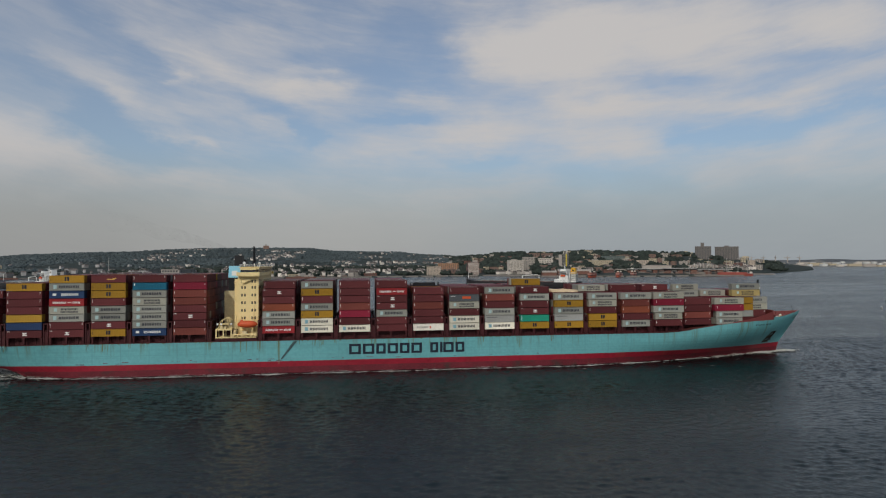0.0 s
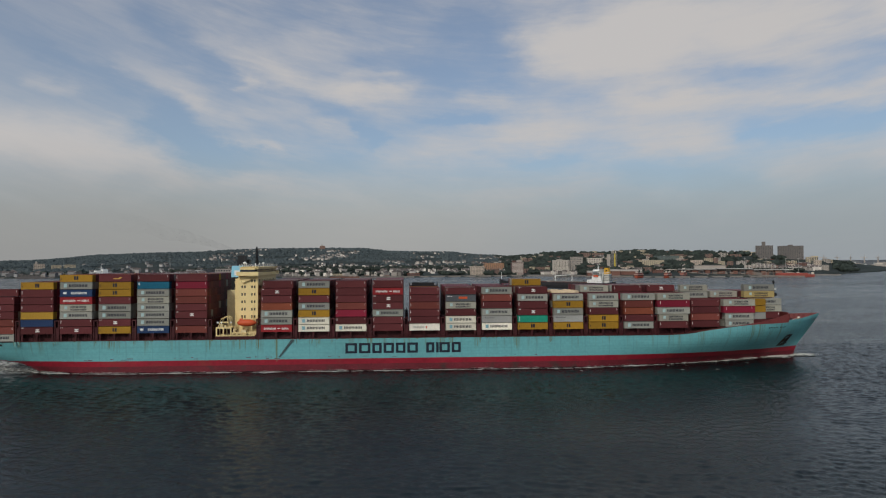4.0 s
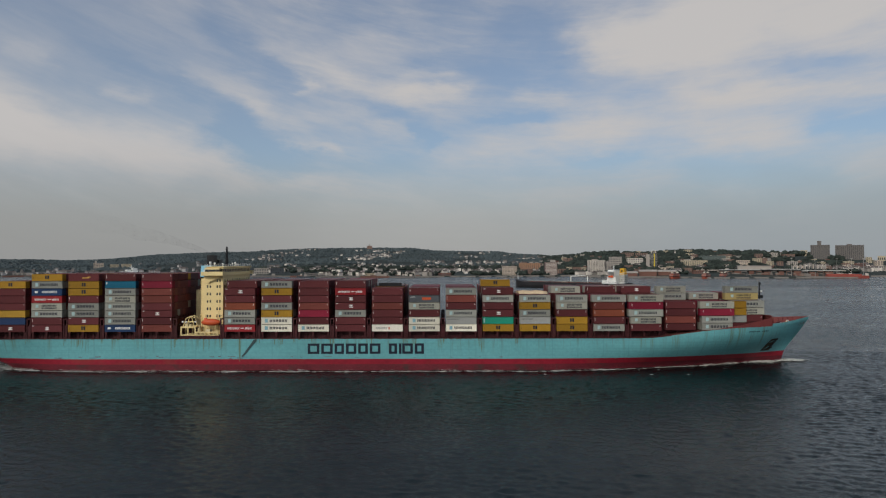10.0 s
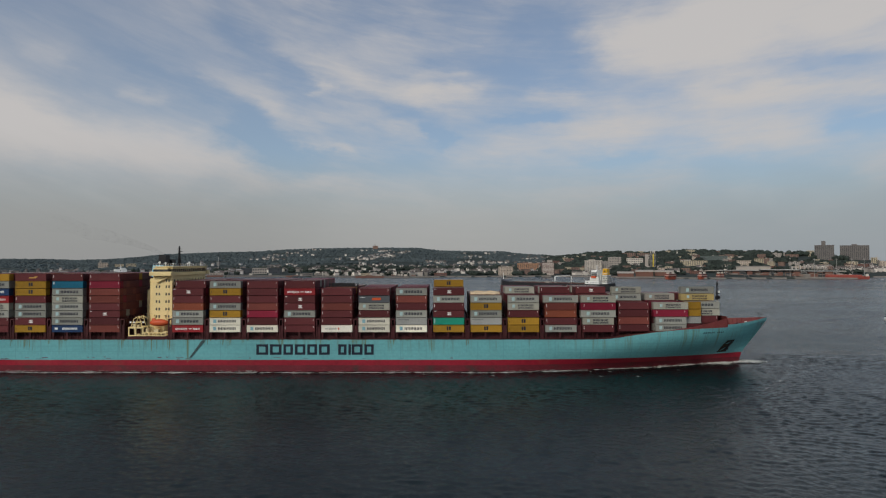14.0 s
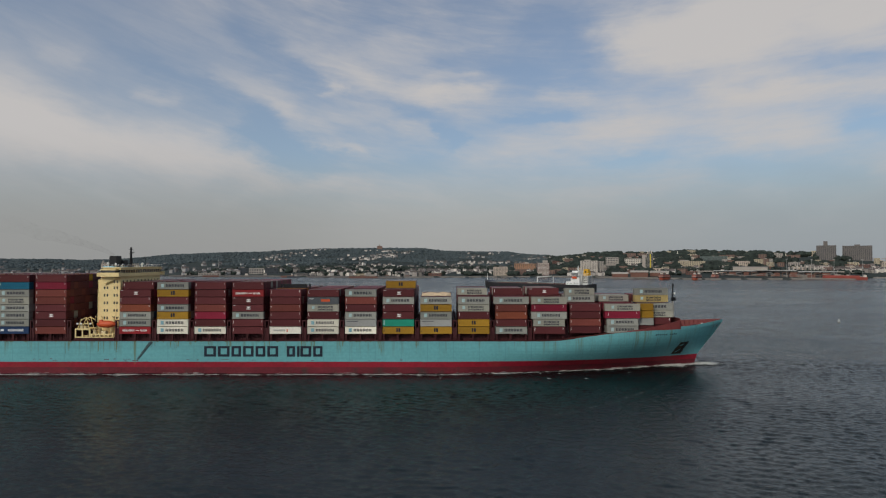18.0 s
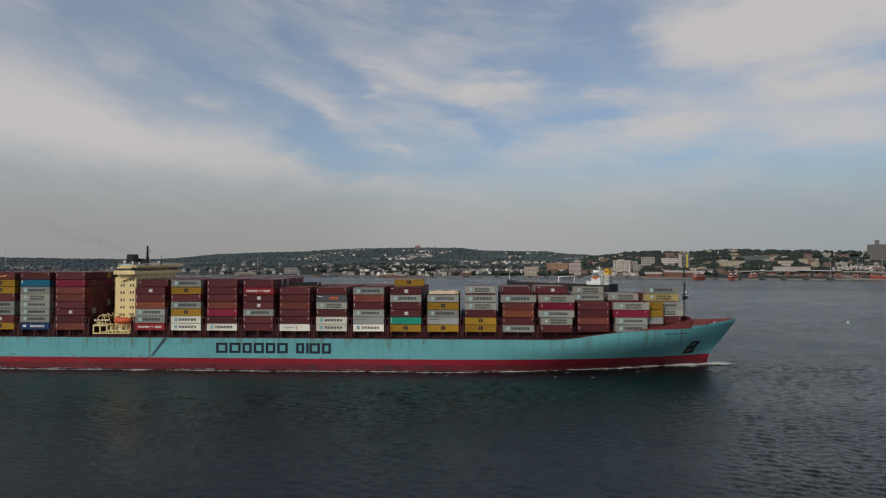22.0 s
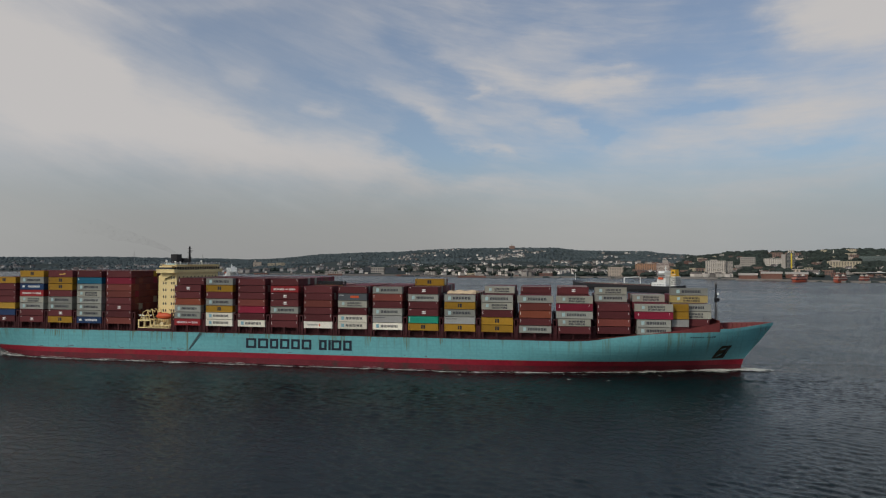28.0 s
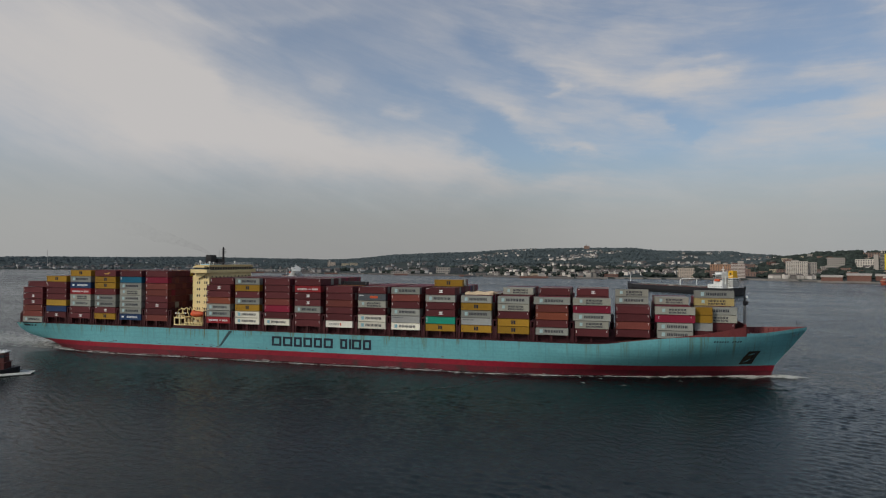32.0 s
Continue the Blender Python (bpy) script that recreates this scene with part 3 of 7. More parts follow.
KEEL_Z = [(-112.5, 8.4), (-110, 6.8), (-106, 5.5), (-100, 4.3), (-94, 3.2), (-90, 1.2), (-87, -0.8), (-84, -3.0), (244.6, -3.0)]
STEM = [(-3, 233.4), (0, 232.8), (4.5, 234.3), (6.7, 235.9), (12, 240.4), (18.1, 245.0)]
STATIONS = [-112.5, -110, -107, -103, -99, -95, -91, -87, -83, -79, -75, -70, -64, -58, -50, -30, 0, 40, 80, 110, 125, 140, 152, 165, 172, 178, 182, 186, 190, 195, 200, 205, 210, 215, 220, 225, 230, 235, 238, 241, 243, 244.6]


def hull_point(x, z, side):
    top = curve(TOP_Z, x)
    z = max(min(z, top), curve(KEEL_Z, x))
    bw, bd = curve(WATER_B, x), curve(DECK_B, x)
    k = min(max(z / top, 0), 1)
    if x > 0:                                          # the flare sets in below a nearly upright upper side
        b = bw + (bd - bw) * math.sin(min(k / curve([(140, 0.80), (175, 0.84), (200, 0.94), (228, 1.0)], x), 1) * math.pi / 2) ** 1.2
    else:
        b = bw + (bd - bw) * k ** 0.7
    keel = curve(KEEL_Z, x)
    if keel > -2.9:                                    # the counter is rounded below
        b *= 0.92 + 0.08 * min(max((z - keel) / 3.2, 0), 1) ** 0.5
    xx = x if x < 190 else 190 + (x - 190) * (curve(STEM, z) - 190) / 54.6
    return (xx - X0, side * b, z)


def strake(levels, side):
    """Rows of points along the hull; a level is a height, or for levels over 100 a share of the way from 4.5 m to the deck edge."""
    rows = []
    for lv in levels:
        row = []
        for x in STATIONS:
            z = lv if lv < 100 else 4.5 + (curve(TOP_Z, x) - 4.5) * (lv - 100)
            row.append(hull_point(x, z, side))
        rows.append(row)
    return rows


def strake_soup(levels):
    s = Soup()
    for side in (-1, 1):
        rows = strake(levels, side)
        s.grid(rows if side < 0 else rows[::-1])
    a, b = strake(levels, -1), strake(levels, 1)       # transom
    s.grid([[r[0] for r in b], [r[0] for r in a]])
    return s


ship = thing("container_ship", "loaded container ship with light blue hull and cream bridge", "ship")
part("hull", strake_soup([100.0, 100.12, 100.25, 100.38, 100.5, 100.62, 100.74, 100.87, 101.0]), MAT["hull"], ship, "light blue hull side with rust-brown streaks", smooth=True)
part("boot_top", strake_soup([2.4, 3.4, 4.5]), MAT["boot"], ship, "bright red bottom paint", smooth=True)
part("lower_hull", strake_soup([-3.0, 0.0, 1.2, 2.4]), MAT["slime"], ship, "dull weathered red bottom paint", smooth=True)


def ship_deck():
    s = Soup()
    top = [hull_point(x, 99, -1) for x in STATIONS]
    low = [0.12 + 1.5 * min(max((st - 221) / 1.5, 0), 1) for st in STATIONS]
    rim = [hull_point(st, p[2] - d, -1) for st, p, d in zip(STATIONS, top, low)]
    s.grid([[(x, min(y + 0.2, 0), z) for x, y, z in rim], [(x, max(-y - 0.2, 0), z) for x, y, z in rim]])
    part("deck", s, MAT["deck"], ship)
    s = Soup()                                          # flat plate edge round the deck
    for side in (-1, 1):
        r = [hull_point(x, 99, side) for x in STATIONS[:26]]
        s.grid([[(x, y + side * 0.06, z + 0.12) for x, y, z in r], [(x, y + side * 0.06, z - 0.15) for x, y, z in r]])
        s.grid([[(x, y + side * 0.06, z + 0.12) for x, y, z in r], [(x, y - side * 0.5, z + 0.12) for x, y, z in r]])
    part("deck_edge", s, MAT["steel_red"], ship)


ship_deck()


def deck_rails():
    for side in (-1, 1):
        for n, (a, b) in enumerate(((-112, -60), (-60, 0), (0, 60), (60, 120), (120, 176))):
            s = Soup()
            xs = np.linspace(a, b, 20)
            for x in xs:
                px, py, pz = hull_point(float(x), 99, side)
                s.tube((px, py - side * 0.15, pz), (px, py - side * 0.15, pz + 1.1), 0.04, 4)
            for h in (0.6, 1.1):
                for xa, xb in zip(xs, xs[1:]):
                    p, q = hull_point(float(xa), 99, side), hull_point(float(xb), 99, side)
                    s.tube((p[0], p[1] - side * 0.15, p[2] + h), (q[0], q[1] - side * 0.15, q[2] + h), 0.035, 4)
            part("rail", s, MAT["steel_red"], ship)


deck_rails()
BAYS_AFT = [-33.1 - 14.66 * k for k in range(6)]
BAYS_FWD = [14.715 * k for k in range(14)]
ZC, CL, CW, CH = 15.3, 12.19, 2.44, 2.9
ZAFT = 12.62                     # the aftermost bay stands on the deck itself
ROW = 2.5


def coamings():
    for x in BAYS_AFT[:5] + BAYS_FWD:
        inb = 1.5 if x < 150 else (2.5 if x < 175 else (6.0 if x < 185 else 8.0))
        b = 21.4 - inb - 1.2
        s = Soup().box(x - 0.6 - X0, x + CL + 0.6 - X0, -b, b, 12.4, 15.22)
        for k in range(9):
            xx = x + k * CL / 8 - X0
            s.box(xx - 0.12, xx + 0.12, -b - 0.25, -b + 0.1, 12.5, 15.2)
        part("hatch_coaming", s, MAT["steel_red"], ship)
        for side in (-1, 1):
            for k, xx in enumerate((x + 0.35, x + CL * 0.48, x + CL - 0.35)):
                o = 21.1 - inb + 1.5 - 0.6
                s = Soup().box(xx - 0.32 - X0, xx + 0.32 - X0, side * o - 0.45, side * o + 0.45, 12.4, ZC - 0.02)
                s.box(xx - 0.5 - X0, xx + 0.5 - X0, side * o - 0.55, side * o + 0.55, ZC - 0.5, ZC - 0.01)
                part("pedestal", s, MAT["steel_red"], ship)


coamings()


def lashing_bridges():
    gaps = [x - 1.25 for x in BAYS_AFT] + [x - 1.25 for x in BAYS_FWD[1:]] + [BAYS_FWD[0] - 1.0, BAYS_AFT[0] + CL + 1.0]
    for x in gaps:
        o = 20.7 if x < 150 else (19.9 if x < 172 else (17.0 if x < 185 else 14.0))
        hgt = 20.6 if x > -105 else 17.0
        lb = new("lashing_bridge")
        lb.parent = ship
        for side in (-1, 1):
            s = Soup()
            s.box(x - 0.85 - X0, x - 0.45 - X0, side * o - 0.35, side * o + 0.35, 12.4, hgt)
            s.box(x + 0.45 - X0, x + 0.85 - X0, side * o - 0.35, side * o + 0.35, 12.4, hgt)
            s.box(x - 0.45 - X0, x + 0.45 - X0, side * o - 0.12, side * o + 0.12, 12.4, 17.6)
            s.box(x - 0.45 - X0, x + 0.45 - X0, side * o - 0.3, side * o + 0.3, hgt - 0.4, hgt)
            part("post", s, MAT["steel_red"], lb)
        s = Soup()
        for z in (17.8, hgt - 0.25):
            s.box(x - 0.8 - X0, x + 0.8 - X0, -o, o, z, z + 0.2)
        k = -o + 2.5
        while k < o:
            s.box(x - 0.15 - X0, x + 0.15 - X0, k - 0.12, k + 0.12, 12.4, hgt + 1.0)
            k += 2.5
        for xx in (-0.8, 0.8):
            s.tube((x + xx - X0, -o, hgt + 1.0), (x + xx - X0, o, hgt + 1.0), 0.05, 4)
        part("walkway", s, MAT["steel_red"], lb)


lashing_bridges()


def bridge_house():
    """Accommodation tower with the navigation bridge, funnel casing and lifeboat deck."""
    x0, x1, y0, y1 = -10.1 - X0, -2.3 - X0, -16.6, 16.6
    s = Soup().box(x0, x1, y0, y1, 12.5, 37.6)
    s.box(x0 - 1.4, x0 - 0.002, y0 + 0.6, y1 - 0.6, 12.5, 36.4)
    house = part("deckhouse", s, MAT["cream"], ship, "cream-painted accommodation tower")
    z = 16.6                                            # windows: pairs on the side, rows on the front
    for z in (17.6, 20.6, 23.6, 26.6, 29.6, 32.6, 35.0):
        for side, yy in ((-1, y0), (1, y1)):
            for xx in (1.5, 2.6, 5.4, 6.5):
                part("window", Soup().box(x0 + xx - 0.28, x0 + xx + 0.28, yy - 0.03, yy + 0.03, z, z + 1.05), MAT["glass"], house)
        for k in range(11):
            yy = y0 + 2.0 + k * (y1 - y0 - 4.0) / 10
            part("window", Soup().box(x1 - 0.03, x1 + 0.03, yy - 0.4, yy + 0.4, z, z + 1.05), MAT["glass"], house)
    for z in (19.4, 22.4, 25.4, 28.4, 31.4, 34.4):      # outside galleries on the after side
        s = Soup().box(x0 - 1.5, x0 - 0.01, y0 + 0.3, y0 + 4.2, z, z + 0.14)
        for k in range(4):
            s.box(x0 - 1.5, x0 - 1.44, y0 + 0.3 + k * 1.25, y0 + 0.36 + k * 1.25, z + 0.1, z + 1.1)
        s.box(x0 - 1.5, x0 - 1.45, y0 + 0.3, y0 + 4.2, z + 1.05, z + 1.12).box(x0 - 1.5, x0, y0 + 0.3, y0 + 0.35, z + 1.05, z + 1.12)
        part("gallery", s, MAT["cream"], house)
    # bridge deck with wings out to the ship's side
    s = Soup().box(x0 - 0.1, x1 + 0.8, -19.4, 19.4, 37.6, 38.0)
    s.box(x0 + 0.9, x1 + 0.2, -17.0, 17.0, 37.98, 38.9).box(x0 + 0.9, x1 + 0.2, -17.0, 17.0, 40.3, 41.0).box(x0 + 1.2, x1 - 0.2, -16.8, 16.8, 38.9, 40.3, 1)
    s.box(x0 + 0.4, x1 + 0.6, -17.4, 17.4, 41.0, 41.25)
    for side in (-1, 1):
        a, b = sorted((side * 16.9, side * 19.4))
        s.box(x0 - 0.1, x0, a, b, 38.0, 39.2).box(x1 + 0.7, x1 + 0.8, a, b, 38.0, 39.2)
        s.box(x0 - 0.1, x1 + 0.8, side * 19.4 - 0.05, side * 19.4 + 0.05, 38.0, 39.2)
        s.prism([(x0 + 1.5, 37.6), (x1 - 1.5, 37.6), (x1 - 1.5, 36.6), (x0 + 1.5, 34.6)], side * 17.4 - 0.1, side * 17.4 + 0.1)
        s.box(x0 + 1.2, x1 - 0.6, *sorted((side * 17.1, side * 19.3)), 38.0, 38.95).box(x0 + 1.2, x1 - 0.6, *sorted((side * 17.1, side * 19.3)), 40.1, 40.7)
        s.box(x0 + 1.35, x1 - 0.75, *sorted((side * 17.1, side * 19.15)), 38.9, 40.15, 1)
    bridge = part("bridge", solid(s), [MAT["cream"], MAT["glass"]], ship, "cream navigation bridge with a band of dark windows")
    for k in range(18):
        yy = -16.5 + k * 33 / 17
        part("mullion", Soup().box(x1 - 0.22, x1 - 0.12, yy - 0.08, yy + 0.08, 38.9, 40.3), MAT["cream"], bridge)
    s = Soup()                                          # rails on the bridge roof
    for yy in (-17.2, 17.2):
        for z in (41.75, 42.25):
            s.tube((x0 + 0.5, yy, z), (x1 + 0.5, yy, z), 0.04, 4)
    for xx in (x0 + 0.5, x1 + 0.5):
        for z in (41.75, 42.25):
            s.tube((xx, -17.2, z), (xx, 17.2, z), 0.04, 4)
        for k in range(15):
            s.tube((xx, -17.2 + k * 34.4 / 14, 41.2), (xx, -17.2 + k * 34.4 / 14, 42.25), 0.04, 4)
    part("roof_rail", s, MAT["white"], bridge)
    for xx, yy, r, hh in ((-8, -15.5, 0.55, 1.6), (-5, -10, 0.35, 1.1), (-9.5, -7, 0.45, 1.3), (-6, 8, 0.5, 1.5), (-9, 13, 0.4, 1.2)):
        s = Soup().tube((xx - X0, yy, 41.2), (xx - X0, yy, 41.2 + hh - r), 0.12, 6)
        rows = [[(xx - X0 + r * math.sin(a) * math.cos(b), yy + r * math.sin(a) * math.sin(b), 41.2 + hh + r * math.cos(a)) for b in np.linspace(0, 2 * math.pi, 9)[:-1]] for a in np.linspace(0.02, math.pi - 0.02, 6)]
        s.grid(rows, close=True)
        part("aerial_dome", s, MAT["white"], bridge)
    # radar mast
    mx = -6.9 - X0
    s = Soup().tube((mx, 0, 41.2), (mx, 0, 49.8), 0.6, 8, r2=0.34)
    s.tube((mx - 0.9, 0, 41.2), (mx, 0, 46.5), 0.14, 5).tube((mx + 1.2, 0, 41.2), (mx, 0, 46.5), 0.14, 5)
    mast = part("radar_mast", s, MAT["black"], ship, "dark radar mast")
    for z, w in ((44.6, 2.0), (46.8, 1.6), (48.6, 1.1)):
        part("yard", Soup().box(mx - 0.15, mx + 0.15, -w, w, z, z + 0.18).box(mx - 0.7, mx + 0.9, -0.5, 0.5, z, z + 0.1), MAT["black"], mast)
    part("radar_scanner", Soup().box(mx + 0.3, mx + 0.7, -1.4, 1.4, 47.4, 47.7), MAT["black"], mast)
    part("aerial", Soup().tube((mx + 4.2, 4, 41.2), (mx + 4.2, 4, 45.8), 0.16, 6, r2=0.06), MAT["black"], ship)
    # funnel
    fx0, fx1 = -16.4 - X0, -11.4 - X0
    part("funnel_casing", Soup().box(fx0 + 0.1, fx1 - 0.1, -4.9, 5.9, 30.0, 36.9), MAT["black"], ship)
    s = Soup().box(fx0, fx1, -5.0, 6.0, 36.8, 41.6, inset=0.3)
    fun = part("funnel", s, MAT["blue"], ship, "light blue funnel casing with black uptakes")
    part("funnel_emblem", Soup().box(fx0 + 1.4, fx1 - 1.4, -4.95, -4.7, 37.2, 39.6), MAT["white"], fun)
    part("uptake", Soup().box(fx0 + 2.2, fx1 + 0.4, -3.8, 0.4, 41.55, 46.0, inset=0.15), MAT["black"], fun)
    part("uptake", Soup().box(fx0 + 2.4, fx1 + 1.0, 0.8, 4.6, 41.55, 44.2, inset=0.15), MAT["black"], fun)
    part("engine_casing", Soup().box(-17.6 - X0, -12.0 - X0, -6.0, 7.0, 12.5, 31.4), MAT["cream_dull"], ship)


bridge_house()


def lifeboat_station():
    xa, xm, xb, y = -17.6 - X0, -11.6 - X0, -2.4 - X0, -20.8
    s = Soup()                                           # tall portal at the after end
    for yy in (y, y + 4.4):
        s.box(xa, xm, yy - 0.25, yy + 0.25, 16.9, 17.4).box(xa, xm, yy - 0.2, yy + 0.2, 13.8, 14.2)
    for xx in (xa + 0.2, xm - 0.2):
        s.box(xx - 0.15, xx + 0.15, y, y + 4.4, 16.95, 17.35)
    st = part("lifeboat_platform", s, MAT["cream"], ship, "cream steel lifeboat platform")
    for yy in (y, y + 4.4):
        for xx in (xa + 0.2, xa + 2.9, xm - 0.2):
            part("post", Soup().box(xx - 0.22, xx + 0.22, yy - 0.22, yy + 0.22, 13.9, 17.0), MAT["cream"], st)
    s = Soup()                                           # low bench under the boat
    for yy in (y, y + 3.6):
        s.box(xm, xb, yy - 0.25, yy + 0.25, 14.9, 15.3).box(xm, xb, yy - 0.2, yy + 0.2, 13.8, 14.1)
        for k in range(6):
            xx = xm + 0.5 + k * (xb - xm - 1.0) / 5
            s.box(xx - 0.2, xx + 0.2, yy - 0.2, yy + 0.2, 13.8, 15.0)
    part("boat_bench", s, MAT["cream"], st)
    part("plinth", Soup().box(xa - 0.3, xb + 0.2, y - 0.2, y + 5.4, 12.5, 13.8), MAT["steel_red"], st)
    part("stores_wall", Soup().box(xa + 0.4, xb, y + 4.8, y + 5.2, 13.75, 16.7), MAT["steel_red"], st)
    part("platform_floor", Soup().box(xa + 0.3, xm - 0.3, y - 0.1, y + 4.5, 16.75, 16.93), MAT["cream_dull"], st)
    for yy in (y + 0.4, y + 3.4):                        # bent arms above the portal
        s = Soup()
        for pts in (((-16.9, 17.3), (-15.6, 20.6), (-13.6, 21.6), (-12.0, 20.6)), ((-12.3, 17.3), (-13.6, 21.6)), ((-16.2, 19.1), (-12.8, 19.1))):
            for (x0, z0), (x1, z1) in zip(pts, pts[1:]):
                s.tube((x0 - X0, yy, z0), (x1 - X0, yy, z1), 0.14, 6)
        part("crane_arm", s, MAT["cream"], st)
    for xx in (-10.4, -8.4, -4.0):                       # davits
        s = Soup()
        px = xx - X0
        pts = [(y + 3.6, 14.9), (y + 3.3, 19.4), (y + 2.6, 21.4), (y + 1.4, 22.0)]
        for (ya, za), (yb, zb) in zip(pts, pts[1:]):
            s.tube((px, ya, za), (px, yb, zb), 0.17, 6)
        s.tube((px, y + 1.4, 22.0), (px, y + 1.0, 20.2), 0.05, 4).tube((px, y + 0.2, 15.0), (px, y + 0.6, 17.8), 0.16, 5)
        part("davit", s, MAT["cream"], st)
    for a, b, c, d in ((-16.4, -15.2, 17.0, 18.5), (-14.6, -13.9, 17.0, 18.1), (-11.2, -10.0, 15.0, 16.6), (-8.0, -6.2, 15.0, 16.2)):
        part("locker", Soup().box(a - X0, b - X0, y + 0.8, y + 2.6, c, d), MAT["cream_dull"], st)
    for xx in (-17.0, -15.6, -11.9):
        part("deck_light", Soup().box(xx - 0.3 - X0, xx + 0.3 - X0, y + 0.2, y + 0.7, 18.9, 19.5), MAT["white"], st)
    rows = []                                            # the boat
    for k in range(11):
        u = -1 + 2 * k / 10
        r = max(1 - abs(u) ** 2.6, 0.02) ** 0.5
        c = (-5.9 + u * 3.8 - X0, y + 1.0, 18.9)
        rows.append([(c[0], c[1] + 1.35 * r * math.cos(a), c[2] + 1.45 * r * math.sin(a) * (1.0 if math.sin(a) > 0 else 0.9)) for a in np.linspace(0, 2 * math.pi, 13)[:-1]])
    boat = part("lifeboat", Soup().grid(rows, close=True), MAT["orange"], st, "closed orange lifeboat", smooth=True)
    part("cockpit", Soup().box(-8.7 - X0, -7.4 - X0, y + 0.4, y + 1.6, 19.9, 20.7, inset=0.2), MAT["orange"], boat)


lifeboat_station()


MAT["pocket"] = material("dark_rusted_steel", (0.030, 0.024, 0.014), 0.8, spread=0.4, scale=0.8, second=(0.07, 0.045, 0.02))


def forecastle():
    for side in (-1, 1):                                # wave-breaking side plates that rise towards the bow
        s, rows = Soup(), []
        for x in (197, 202, 207, 212, 217, 222.5):
            px, py, pz = hull_point(x, 99, side)
            up = curve([(197, 0.1), (207, 0.8), (222.5, 3.5)], x)
            rows.append(((px, py * 0.985, pz - 0.1), (px, py * 0.985 - side * 0.15, pz + up), (px, py * 0.985 - side * 0.4, pz + up), (px, py * 0.985 - side * 0.4, pz - 0.1)))
        s.grid(rows)
        part("breakwater_side", s, MAT["bulwark"], ship, "red sloping plate beside the forecastle")
    px, py, pz = hull_point(222.5, 99, 1)
    s = Soup().box(px - 0.3, px, -py * 0.98, py * 0.98, pz - 0.3, pz + 4.3)
    for k in range(9):
        yy = -py * 0.9 + k * py * 1.8 / 8
        s.prism([(px, pz - 0.2), (px + 2.2, pz - 0.2), (px, pz + 3.8)], yy - 0.08, yy + 0.08)
    part("breakwater", s, MAT["bulwark"], ship, "red breakwater across the forecastle")
    s = Soup()                                          # bulwark round the bow
    for side in (-1, 1):
        rows = []
        for x in (222.5, 226, 230, 234, 237, 239.5, 241.5, 243.2, 244.6):
            px, py, pz = hull_point(x, 99, side)
            fx, fy, fz = hull_point(x, pz - 1.8, side)
            rows.append(((px, py - side * 0.02, pz - 0.1), (px + 0.1, py + side * 0.06, pz + 1.1), (px, py - side * 0.25, pz + 1.1), (fx - 0.4, side * max(abs(fy) - 0.9, 0.02), fz)))
        s.grid([r[:2] for r in rows]).grid([r[1:] for r in rows], 1)
    part("bulwark", s, [MAT["hull"], MAT["bulwark"]], ship)
    for side in (-1, 1):
        for x in np.linspace(224, 242, 13):
            px, py, pz = hull_point(float(x), 99, side)
            part("bulwark_stay", Soup().box(px - 0.5, px - 0.34, min(py * 0.90, py * 0.90 - side * 0.5), max(py * 0.90, py * 0.90 - side * 0.5), pz - 1.6, pz + 0.9), MAT["bulwark"], ship)
    # foremast
    fx = 224.2 - X0
    s = Soup().tube((fx, 0, 16.8), (fx, 0, 26.6), 0.62, 10, r2=0.5)
    fm = part("foremast", s, MAT["mast"], ship, "grey tubular foremast with a dark top")
    s = Soup().tube((fx, 0, 26.5), (fx, 0, 34.2), 0.36, 8, r2=0.2).box(fx - 0.6, fx + 1.1, -0.7, 0.7, 27.0, 28.4).box(fx - 0.5, fx + 0.6, -0.8, 0.8, 29.2, 29.5).box(fx - 0.6, fx + 0.5, -0.5, 0.5, 31.4, 31.6).box(fx - 0.25, fx + 0.45, -0.3, 0.3, 32.6, 33.8)
    part("light_bracket", s, MAT["black"], fm)
    part("mast_light", Soup().box(fx + 0.5, fx + 1.0, -0.4, 0.4, 29.6, 30.5), MAT["white"], fm)
    part("bow_staff", Soup().tube((242.4 - X0, 0, 17.8), (241.6 - X0, 0, 21.6), 0.09, 5).tube((242.4 - X0, 0, 19.6), (243.1 - X0, 0, 21.2), 0.06, 5), MAT["black"], ship)
    # windlasses, bollards and ventilators
    rnd = random.Random(4)
    for k in range(20):
        x = rnd.uniform(224.5, 238.5)
        y = rnd.uniform(-0.62, 0.62) * curve(DECK_B, x)
        z = curve(TOP_Z, x) - 1.6
        if k % 10 < 4:
            s = Soup().box(x - 0.9 - X0, x + 0.9 - X0, y - 0.5, y + 0.5, z, z + 0.5).tube((x - X0, y - 0.7, z + 0.7), (x - X0, y + 0.7, z + 0.7), 0.5, 10)
            part("windlass", s, MAT["steel_red" if k % 3 else "cream_dull"], ship)
        elif k % 10 < 7:
            part("ventilator", Soup().tube((x - X0, y, z), (x - X0, y, z + 1.2), 0.28, 8).tube((x - X0, y, z + 1.1), (x - X0, y, z + 1.5), 0.5, 8), MAT["white"], ship)
        else:
            part("bollard", Soup().tube((x - X0, y, z), (x - X0, y, z + 0.9), 0.3, 8).tube((x + 0.9 - X0, y, z), (x + 0.9 - X0, y, z + 0.9), 0.3, 8), MAT["mast"], ship)
